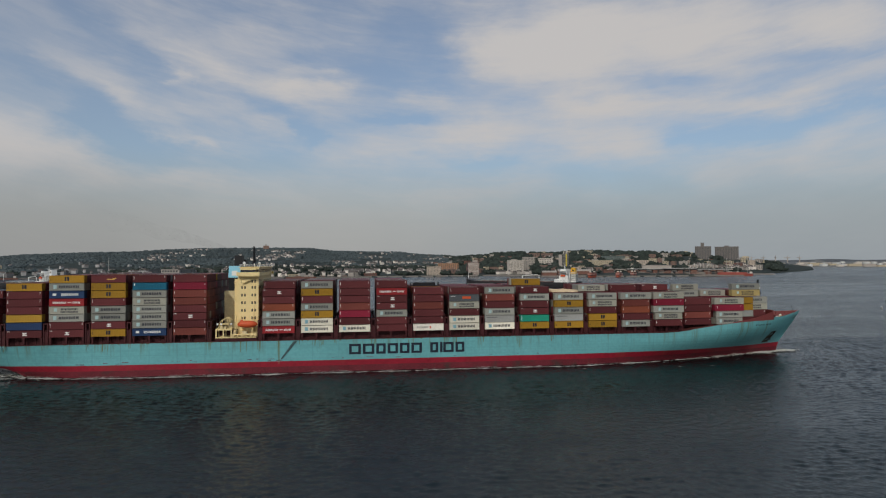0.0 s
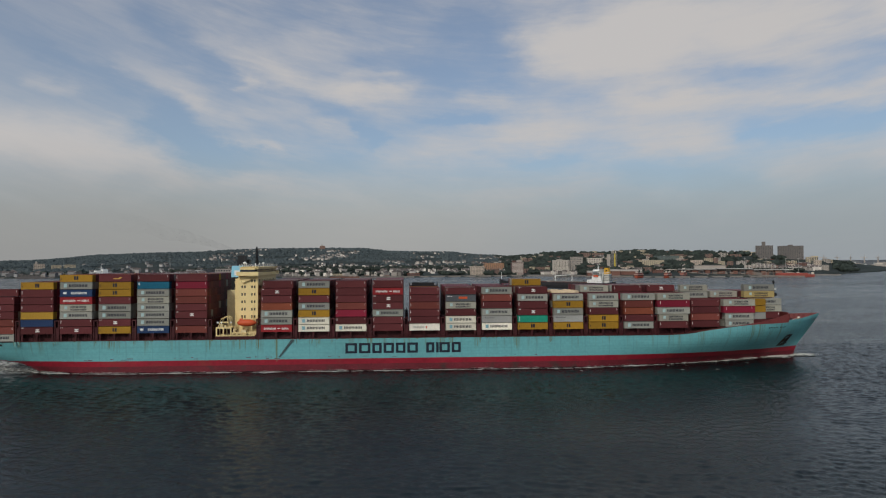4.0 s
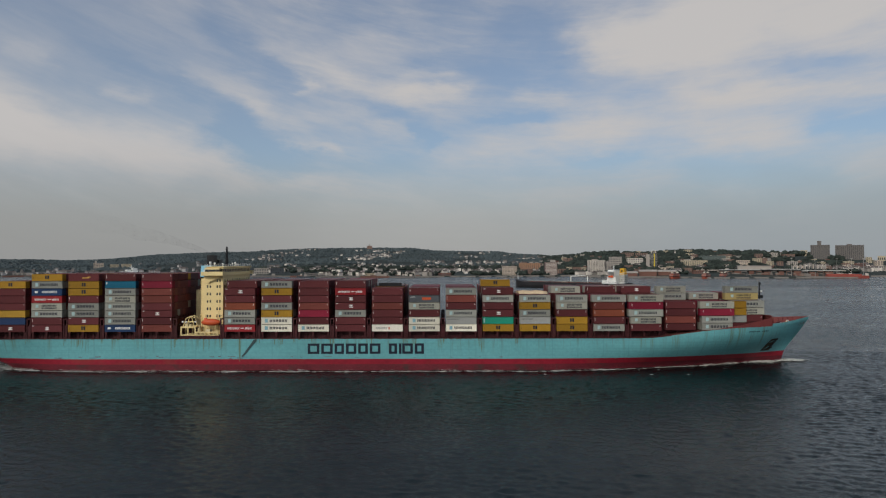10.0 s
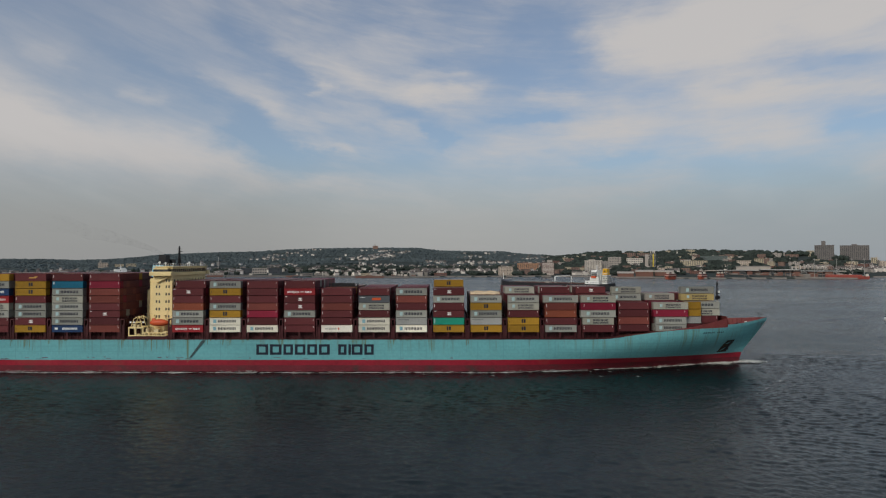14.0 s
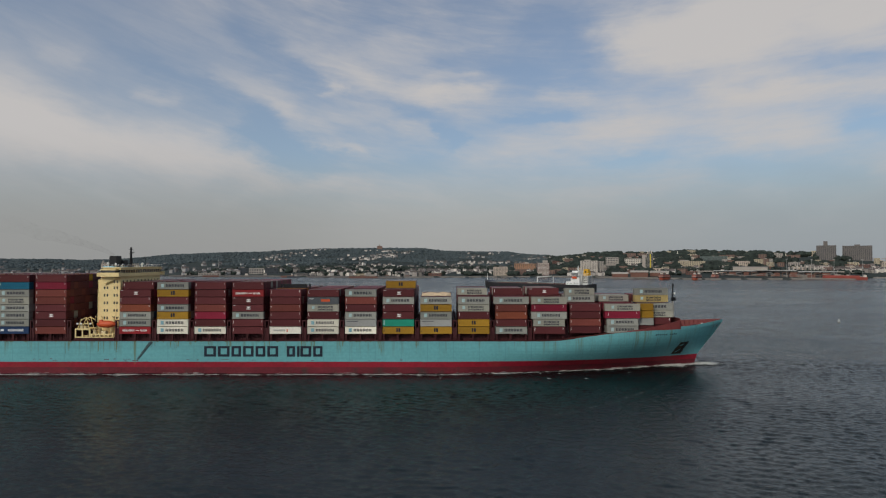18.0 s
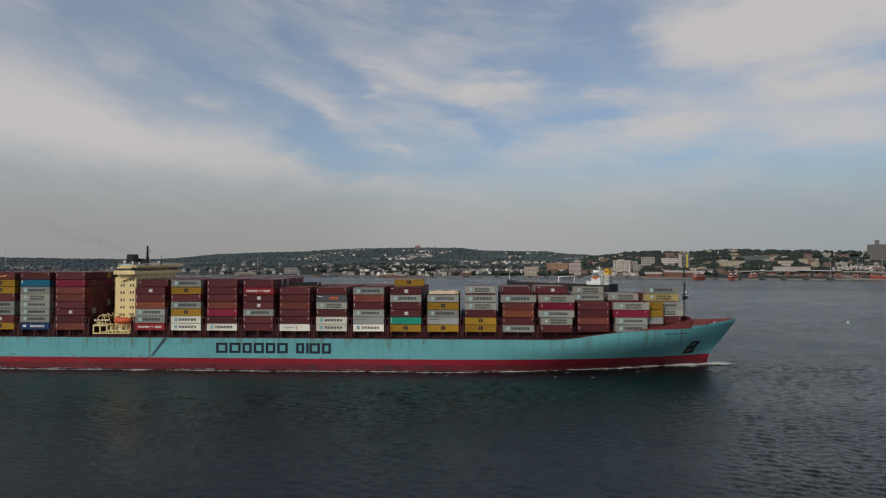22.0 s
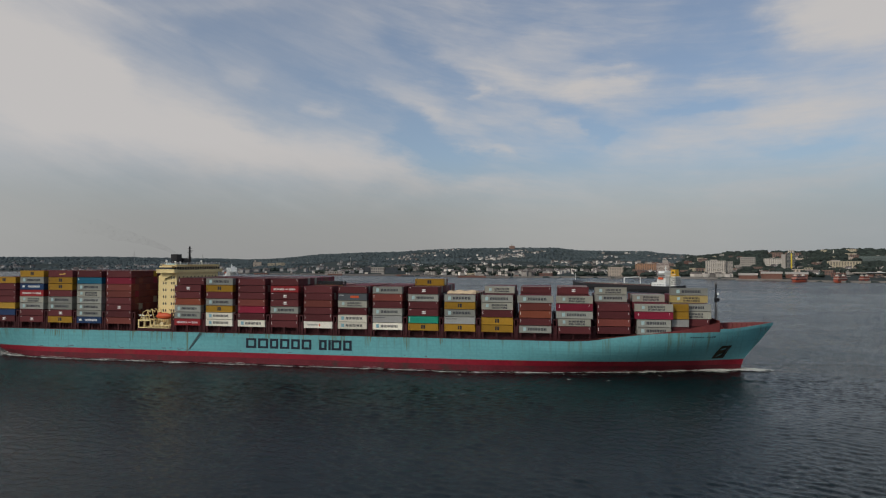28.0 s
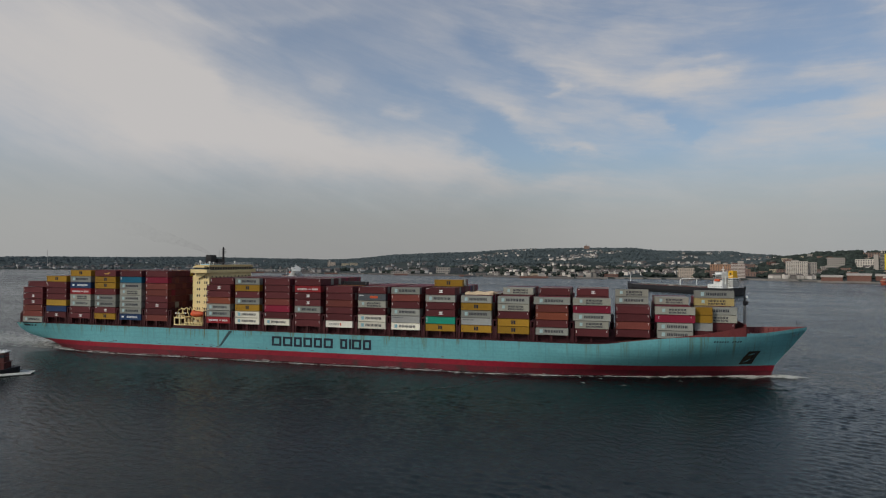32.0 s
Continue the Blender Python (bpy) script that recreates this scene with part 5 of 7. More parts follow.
def ship_foam():
    rnd = random.Random(3)
    rows, dens = [], []
    xs = list(np.linspace(-88, 246, 180))
    for x in xs:
        st = x if x < 190 else 190 + (x - 190) * 54.6 / 42.8
        b = (curve(WATER_B, min(st, 244.6)) if x > -76 else 18.2 + (x + 76) * 0.1) if x < 232.8 else max(0.6 - (x - 232.8) * 0.1, 0.0)
        d = curve([(-85, 0.60), (0, 0.56), (100, 0.57), (150, 0.58), (200, 0.60), (222, 0.70), (238, 0.72), (243, 0.58), (246, 0.45)], x) + 0.26 * noise.noise((x * 0.11, 0, 0)) + 0.12 * noise.noise((x * 0.45, 7, 0))
        up = curve([(-85, 0.2), (200, 0.25), (228, 0.7), (236, 0.9), (246, 0.15)], x)
        out = curve([(-85, 3.0), (-40, 4.6), (150, 4.4), (205, 3.2), (228, 2.0), (246, 1.0)], x) + curve([(-85, 1.0), (190, 1.5), (230, 0.3)], x) * noise.noise((x * 0.045, 9, 0))
        lw = curve([(-85, 1.5), (190, 1.3), (225, 2.4), (240, 1.6), (246, 0.4)], x) * (0.75 + 0.7 * noise.noise((x * 0.13, 13, 0)))
        rows.append([(x - X0, -(b - 0.6), 0.10), (x - X0, -(b + out * 0.45), up * 0.7), (x - X0, -(b + out - lw * 0.6), up * 0.6), (x - X0, -(b + out), up * 0.5), (x - X0, -(b + out + lw), 0.08), (x - X0, -(b + out + lw * 2.6), 0.06)])
        near = curve([(-85, -0.10), (190, -0.20), (222, 0.0), (246, 0.0)], x) + 0.3 * noise.noise((x * 0.06, 31, 0))
        dens.append([d - 0.14 + near, d - 0.14 + near, d - 0.22, d + 0.06, d - 0.22, d - 0.42])
    a = foam_strip("bow_wave", "white foam along the ship's waterline", rows, dens)
    rows2 = [[(x, -y, z) for x, y, z in r][::-1] for r in rows]
    b = foam_strip("bow_wave", "white foam along the ship's waterline", rows2, [d[::-1] for d in dens])
    rows, dens = [], []
    for i in range(60):
        x = -78 - i * 7.5
        w = 20 + i * 0.5
        rows.append([(x - X0, -w * f, 0.07) for f in np.linspace(-1, 1, 9)])
        dens.append([0.60 - i * 0.006 - 0.16 * abs(f) for f in np.linspace(-1, 1, 9)])
    c = foam_strip("wake", "pale churned wake behind the ship", rows, dens)
    flecks = []
    for k in range(9):                                   # loose flecks thrown off by the bow
        x, y, l = rnd.uniform(60, 226), -rnd.uniform(24, 36), rnd.uniform(0.4, 1.5)
        y += 8 if x > 190 else 0
        q = rnd.uniform(0.2, 0.5)
        flecks.append(foam_strip("foam_fleck", "loose fleck of white foam beside the ship", [[(x - X0 - l, y - q, 0.3), (x - X0 - l, y + q, 0.3)], [(x - X0, y - q, 0.34), (x - X0, y + q, 0.34)], [(x - X0 + l, y - q, 0.3), (x - X0 + l, y + q, 0.3)]], [[0.25, 0.25], [0.72, 0.72], [0.25, 0.25]]))
    for o in [a, b, c] + flecks:
        CARGO.append((o, pose(0, 0, 0.26)))


ship_foam()


def streaks():
    """Faint lines of old foam that drift on the water."""
    for pts, w in ((((252, -65), (285, -36), (312, -2), (330, 30)), 2.6), (((488, 215), (480, 187), (478, 168), (500, 164), (540, 176)), 2.4)):
        rows, dens = [], []
        for (xa, ya), (xb, yb) in zip(pts, pts[1:]):
            for k in range(12):
                u = k / 11
                x, y = xa + (xb - xa) * u, ya + (yb - ya) * u
                n = Vector((ya - yb, xb - xa, 0)).normalized() * w
                q = 3 * noise.noise((x * 0.03, y * 0.03, 0))
                rows.append([(x + n.x * f + q, y + n.y * f + q, 0.32) for f in (-1, 0, 1)])
                dens.append([0.06, 0.25, 0.06])
        foam_strip("foam_streak", "faint drifting line of foam on the water", rows, dens)


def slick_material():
    """A thin pale film that paints the sheen of calmer water."""
    mat = bpy.data.materials.new("painted_slick_sheen")
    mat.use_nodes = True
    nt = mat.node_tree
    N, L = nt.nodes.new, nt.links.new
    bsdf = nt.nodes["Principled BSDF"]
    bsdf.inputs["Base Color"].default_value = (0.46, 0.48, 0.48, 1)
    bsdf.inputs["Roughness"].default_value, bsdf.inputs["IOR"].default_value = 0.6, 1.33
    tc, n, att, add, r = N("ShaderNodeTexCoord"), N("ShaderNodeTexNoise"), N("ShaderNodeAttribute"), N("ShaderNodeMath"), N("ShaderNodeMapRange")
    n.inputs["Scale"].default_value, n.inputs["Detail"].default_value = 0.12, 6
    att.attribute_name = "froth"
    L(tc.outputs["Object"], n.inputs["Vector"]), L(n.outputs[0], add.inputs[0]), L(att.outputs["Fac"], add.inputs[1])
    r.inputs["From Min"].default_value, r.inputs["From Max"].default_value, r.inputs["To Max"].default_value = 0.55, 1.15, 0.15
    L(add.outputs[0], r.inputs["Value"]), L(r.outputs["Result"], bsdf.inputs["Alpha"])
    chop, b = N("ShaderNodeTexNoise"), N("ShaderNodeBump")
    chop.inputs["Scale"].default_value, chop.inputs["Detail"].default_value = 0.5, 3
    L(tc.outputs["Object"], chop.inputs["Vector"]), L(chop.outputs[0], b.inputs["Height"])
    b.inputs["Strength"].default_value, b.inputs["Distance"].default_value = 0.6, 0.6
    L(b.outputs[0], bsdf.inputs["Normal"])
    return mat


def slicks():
    """Long bands that the current draws on the water, their sheen painted pale."""
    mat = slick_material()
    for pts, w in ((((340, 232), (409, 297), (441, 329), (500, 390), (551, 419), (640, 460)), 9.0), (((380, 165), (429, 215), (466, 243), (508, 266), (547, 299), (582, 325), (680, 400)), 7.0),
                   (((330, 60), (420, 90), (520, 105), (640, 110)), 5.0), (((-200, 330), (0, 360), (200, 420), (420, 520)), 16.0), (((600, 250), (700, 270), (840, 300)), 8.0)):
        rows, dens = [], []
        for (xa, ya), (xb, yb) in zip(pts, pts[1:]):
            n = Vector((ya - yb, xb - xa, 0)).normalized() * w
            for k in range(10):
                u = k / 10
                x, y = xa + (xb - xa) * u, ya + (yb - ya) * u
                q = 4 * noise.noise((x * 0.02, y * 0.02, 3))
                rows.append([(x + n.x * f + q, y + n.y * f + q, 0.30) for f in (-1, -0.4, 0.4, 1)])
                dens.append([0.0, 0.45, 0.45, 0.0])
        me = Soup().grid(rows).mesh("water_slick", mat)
        # here froth only sets the strength of the painted sheen
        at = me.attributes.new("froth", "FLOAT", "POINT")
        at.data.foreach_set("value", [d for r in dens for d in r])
        thing("water_slick", "faint pale band painted for the sheen of calm water", "water", kind="stuff", data=me)


streaks()
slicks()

# ---------------------------------------------------------------- the far shore
HUB = (200.0, -235.0)            # bearings and distances of the land are taken from here
SHORE = [(-70, 3600), (-59.6, 3294), (-50, 2700), (-37.7, 2165), (-25, 1900), (-9.4, 1645), (0, 1690), (6.7, 1759), (12, 1715), (18.9, 1612), (25.6, 1726), (31, 1987), (35.9, 2624), (37, 3000)]
RIDGE = [(-70, 4350), (-38, 4300), (-30, 4350), (0, 4300), (4, 3600), (7, 2900), (9, 2600), (25, 2500), (28, 2450), (32, 2500), (37, 3300)]
SKYLINE = [(-70, 0.15), (-63.8, 0.20), (-59, 0.22), (-52, 0.22), (-47, 0.28), (-43, 0.2), (-38, 0.12), (-36, 0.08), (-34, 0.12), (-32, 0.26), (-30, 0.52), (-26, 0.74), (-21.3, 0.86), (-19, 1.05), (-16.4, 1.16),
           (-13.3, 1.2), (-10.4, 1.24), (-7, 1.2), (-4.8, 0.95), (-1, 0.90), (1.1, 0.88), (2.7, 0.66), (6, 0.42), (8.8, 0.55), (12.2, 0.64), (14.2, 0.5), (17.1, 0.72), (21.8, 0.58), (26.2, 0.5), (27.7, 0.25), (30.7, 0.1), (33, -0.1), (37, -0.5)]


def polar(x, y):
    dx, dy = x - HUB[0], y - HUB[1]
    return math.degrees(math.atan2(dx, dy)), math.hypot(dx, dy)


def at_polar(b, r):
    return HUB[0] + r * math.sin(radians(b)), HUB[1] + r * math.cos(radians(b))


def land_z(b, r):
    rs, rr = curve(SHORE, b), curve(RIDGE, b)
    top = 43 + math.tan(radians(curve(SKYLINE, b))) * rr
    s = max((r - rs) / (rr - rs), 0)
    k = min(s, 1.0)
    wob = noise.noise((b * 0.35, r * 0.0025, 2.0)) * 9 * min(k, 0.8) * (1 - k * 0.7)
    return 2.6 + (top - 2.6) * (k ** 1.35) + wob - max(s - 1, 0) * 60


def ground_at(x, y):
    return land_z(*polar(x, y))


# Distance haze is put into these land colours, greyed and cooled.
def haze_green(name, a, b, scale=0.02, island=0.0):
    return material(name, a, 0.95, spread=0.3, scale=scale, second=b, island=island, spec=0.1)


def terrain():
    s = Soup()
    rows = []
    for i in range(216):
        b = -70 + i * 107 / 215
        rs = curve(SHORE, b) + 14 * noise.noise((b * 0.9, 7, 0))
        rr = curve(RIDGE, b)
        row = [(*at_polar(b, rs), -1.0), (*at_polar(b, rs + 1), 1.8)]
        for j in range(34):
            r = rs + 4 + (rr + 250 - rs) * (j / 33) ** 1.2
            row.append((*at_polar(b, r), land_z(b, r)))
        row.append((*at_polar(b, rr + 300), -5.0))
        rows.append(row)
    s.grid(rows)
    thing("ground", "wooded and built-up hilly shore across the water", "land", kind="structure", data=s.mesh("ground", haze_green("shore_ground", (0.044, 0.054, 0.049), (0.066, 0.068, 0.060)), smooth=True))
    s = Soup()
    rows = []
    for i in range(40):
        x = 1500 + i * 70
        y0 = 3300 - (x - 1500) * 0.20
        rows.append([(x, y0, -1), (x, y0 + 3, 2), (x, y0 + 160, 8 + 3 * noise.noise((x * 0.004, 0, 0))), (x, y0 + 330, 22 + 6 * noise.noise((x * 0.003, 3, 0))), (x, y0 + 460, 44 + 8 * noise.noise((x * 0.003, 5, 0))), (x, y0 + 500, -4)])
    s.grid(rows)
    # pale grey ground colour that carries the haze of distance
    thing("ground", "low flat industrial shore in the distance", "land", kind="structure", data=s.mesh("far_ground", haze_green("hazed_far_shore", (0.16, 0.165, 0.16), (0.26, 0.25, 0.22)), smooth=True))


terrain()
ICO = (1 + 5 ** 0.5) / 2
ICO_V = [Vector(p).normalized() for p in ((-1, ICO, 0), (1, ICO, 0), (-1, -ICO, 0), (1, -ICO, 0), (0, -1, ICO), (0, 1, ICO), (0, -1, -ICO), (0, 1, -ICO), (ICO, 0, -1), (ICO, 0, 1), (-ICO, 0, -1), (-ICO, 0, 1))]
ICO_F = [(0, 11, 5), (0, 5, 1), (0, 1, 7), (0, 7, 10), (0, 10, 11), (1, 5, 9), (5, 11, 4), (11, 10, 2), (10, 7, 6), (7, 1, 8), (3, 9, 4), (3, 4, 2), (3, 2, 6), (3, 6, 8), (3, 8, 9), (4, 9, 5), (2, 4, 11), (6, 2, 10), (8, 6, 7), (9, 8, 1)]


def clump(s, x, y, z, r, h, rnd):
    a = rnd.uniform(0, 6.28)
    c, q = math.cos(a), math.sin(a)
    vs = []
    for v in ICO_V:
        k = rnd.uniform(0.72, 1.2)
        vs.append((x + (v.x * c - v.y * q) * r * k, y + (v.x * q + v.y * c) * r * k, z + h * 0.5 + v.z * h * 0.5 * k))
    s.add(vs, ICO_F)


KEEP_CLEAR = []                 # (x, y, radius) round the large buildings
OPEN_VIEW = []                  # (bearing from, to, distance, height) of fronts that stand clear of the trees before them


def hides_front(b, r, top):
    return any(b0 < b < b1 and r < rb and top > 43 + (zb - 43) * r / rb for b0, b1, rb, zb in OPEN_VIEW)


def woods():
    rnd = random.Random(11)
    near, far = Soup(), Soup()
    for n in range(30000):
        b = rnd.uniform(-69, 36.6)
        rs, rr = curve(SHORE, b), curve(RIDGE, b)
        k = rnd.random() ** 0.8
        if rnd.random() < 0.22:
            k = rnd.uniform(0.93, 1.02)
        r = rs + 25 + (rr - rs - 25) * k
        x, y = at_polar(b, r)
        dens = noise.noise((x * 0.004, y * 0.004, 5.0)) + 0.35 * (k > 0.5) + (0.5 if k > 0.9 else 0)
        if dens < (0.02 if b < 4 else -0.05 if k < 0.5 else 0.12):
            continue
        if any((x - cx) ** 2 + (y - cy) ** 2 < cr * cr for cx, cy, cr in KEEP_CLEAR):
            continue
        if 13 < b < 33 and r < curve(SHORE, b) + 90:
            continue
        if b > 32.5 and (b > 34.5 or rnd.random() < 0.7):
            continue
        z = land_z(b, r) - 1
        if r < 2600 and hides_front(b, r, z + 12):
            continue
        w = (rnd.uniform(7, 12.5) if b > 6 else rnd.uniform(6, 10.5)) if r < 2600 else rnd.uniform(8, 15)
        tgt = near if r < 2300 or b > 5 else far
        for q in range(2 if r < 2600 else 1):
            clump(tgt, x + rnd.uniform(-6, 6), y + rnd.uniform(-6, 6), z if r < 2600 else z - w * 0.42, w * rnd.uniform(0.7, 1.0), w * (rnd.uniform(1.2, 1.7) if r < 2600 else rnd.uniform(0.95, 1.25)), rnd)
        if r < 2300:
            for q in range(5):
                clump(tgt, x + rnd.uniform(-w, w), y + rnd.uniform(-w, w), z + w * rnd.uniform(0.3, 1.0), w * rnd.uniform(0.25, 0.45), w * rnd.uniform(0.4, 0.7), rnd)
    for n in range(7000):                                  # street trees and gardens of the town
        b = rnd.uniform(2, 33)
        r = curve(SHORE, b) + (95 if 13 < b < 33 else 22) + 760 * rnd.random() ** 1.2
        x, y = at_polar(b, r)
        if r > curve(RIDGE, b) or noise.noise((x * 0.009, y * 0.009, 15.0)) < -0.08 or any((x - cx) ** 2 + (y - cy) ** 2 < cr * cr for cx, cy, cr in KEEP_CLEAR):
            continue
        w = rnd.uniform(5, 9)
        if hides_front(b, r, land_z(b, r) + w):
            continue
        for q in range(3):
            clump(near, x + rnd.uniform(-w, w) * 0.6, y + rnd.uniform(-w, w) * 0.6, land_z(b, r) - 1 + w * rnd.uniform(0, 0.5), w * rnd.uniform(0.5, 0.9), w * rnd.uniform(0.8, 1.4), rnd)
    thing("shore_trees", "dark green leafy trees along the shore", "trees", kind="stuff", data=near.mesh("shore_trees", haze_green("shore_foliage", (0.039, 0.049, 0.041), (0.031, 0.040, 0.034), 0.1, island=0.35)))
    # the far woods have the haze painted into their pale, cool green
    thing("hillside_woods", "woods covering the hills, their green dulled for haze", "woods", kind="stuff", data=far.mesh("hillside_woods", haze_green("hazed_hill_foliage", (0.072, 0.089, 0.091), (0.062, 0.078, 0.080), 0.02, island=0.10)))


WALL = {
    "white": material("white_render", (0.58, 0.52, 0.45), 0.8, spread=0.12, scale=0.1, streak=(0.42, 0.38, 0.33)),
    "cream": material("cream_render", (0.50, 0.41, 0.33), 0.8, spread=0.12, scale=0.1),
    "orange": material("orange_brick", (0.36, 0.20, 0.12), 0.85, spread=0.15, scale=0.1),
    "brick": material("dark_brick", (0.17, 0.085, 0.065), 0.85, spread=0.18, scale=0.1),
    "mauve": material("mauve_brick", (0.15, 0.095, 0.09), 0.85, spread=0.15, scale=0.1),
    "brown": material("brown_brick", (0.22, 0.14, 0.11), 0.85, spread=0.15, scale=0.1),
    "grey": material("grey_concrete", (0.165, 0.148, 0.138), 0.85, spread=0.12, scale=0.1),
    "pale": material("pale_concrete", (0.37, 0.33, 0.29), 0.85, spread=0.12, scale=0.1),
    "dark": material("dark_cladding_and_slip_shade", (0.055, 0.062, 0.07), 0.6, spread=0.2, scale=0.1),
    "green": material("green_glass_wall", (0.135, 0.17, 0.155), 0.3, spread=0.15, scale=0.1),
    "tan": material("tan_render", (0.45, 0.38, 0.27), 0.85, spread=0.12, scale=0.1),
    "yellow": material("yellow_panels", (0.62, 0.48, 0.04), 0.6, spread=0.1, scale=0.2),
    "pane": material("dull_window_glass", (0.06, 0.065, 0.07), 0.25, spread=0.2, scale=0.2, vary=0.4),
    "roof": material("grey_roof", (0.20, 0.19, 0.18), 0.9, spread=0.2, scale=0.1),
    "white_roof": material("white_roof", (0.50, 0.50, 0.48), 0.8, spread=0.1, scale=0.1),
    "ferry": material("orange_ferry_paint", (0.40, 0.085, 0.045), 0.55, spread=0.15, scale=0.4),
    "barge": material("faded_red_barge_paint", (0.29, 0.070, 0.055), 0.6, spread=0.2, scale=0.3),
    "stone": material("sea_wall_stone", (0.20, 0.18, 0.16), 0.9, spread=0.25, scale=0.3),
}


def turned(x, y, z=0.0, turn=0.0):
    """A pose whose front (-y) faces the water, with an extra turn in degrees."""
    b, _ = polar(x, y)
    return pose(x, y, z, 0, 0, -b + turn)


def building(label, x, y, w, d, top, mat, floors=0, cols=0, turn=0.0, roof_box=None, band=False, name="apartment_building", base=None, balcony=0, stripe="pane"):
    """A block with its parapet, roof, rows of windows on the front and one side."""
    g = min(ground_at(x, y), top - 6) - 3 if base is None else base
    h = top - g
    KEEP_CLEAR.append((x, y, max(w, d) * 0.52))
    bb, rb = polar(x, y)
    half = math.degrees(w * 0.5 / rb)
    if name != "terrace":
        OPEN_VIEW.append((bb - half, bb + half, rb, max(g + 4, top - (9 if name == "town_block" else 30))))
    ob = thing(name, label, "building", turned(x, y, g, turn))
    part("wall", Soup().box(-w / 2, w / 2, -d / 2, d / 2, 0, h), WALL[mat], ob)
    s = Soup()
    for a, b, c, e in ((-w / 2, w / 2, -d / 2 - 0.3, -d / 2 + 0.4), (-w / 2, w / 2, d / 2 - 0.4, d / 2 + 0.3), (-w / 2 - 0.3, -w / 2 + 0.4, -d / 2, d / 2), (w / 2 - 0.4, w / 2 + 0.3, -d / 2, d / 2)):
        s.box(a, b, c, e, h - 0.2, h + 1.0)
    part("parapet", s, WALL[mat], ob)
    part("roof", Soup().box(-w / 2 + 0.5, w / 2 - 0.5, -d / 2 + 0.5, d / 2 - 0.5, h, h + 0.3), WALL["roof"], ob)
    if roof_box:
        a, b, c = roof_box
        part("roof_house", Soup().box(a - b / 2, a + b / 2, -d * 0.25, d * 0.25, h, h + c), WALL["pale"] if mat != "grey" else WALL["grey"], ob)
    if floors:
        fh = (h - 3) / floors
        cw = w / max(cols, 1)
        if band:
            me = Soup().box(-w / 2 + 1, w / 2 - 1, -0.12, 0.12, 0, fh * 0.45).mesh("window_band", WALL[stripe])
            for i in range(floors):
                part("window_band", me, parent=ob).location = (0, -d / 2, 3 + i * fh + fh * 0.3)
        else:
            me = Soup().box(-cw * 0.27, cw * 0.27, -0.15, 0.15, 0, fh * 0.5).mesh("window", WALL["pane"])
            for i in range(floors):
                for j in range(cols):
                    part("window", me, parent=ob).location = (-w / 2 + (j + 0.5) * cw, -d / 2, 3 + i * fh + fh * 0.25)
        if balcony:
            me = Soup().box(-cw * 0.45, cw * 0.45, -1.4, 0, 0, 1.1).mesh("balcony", WALL[mat])
            for i in range(floors):
                for j in range(0, cols, balcony):
                    part("balcony", me, parent=ob).location = (-w / 2 + (j + 0.5) * cw, -d / 2, 2.4 + i * fh)
    return ob


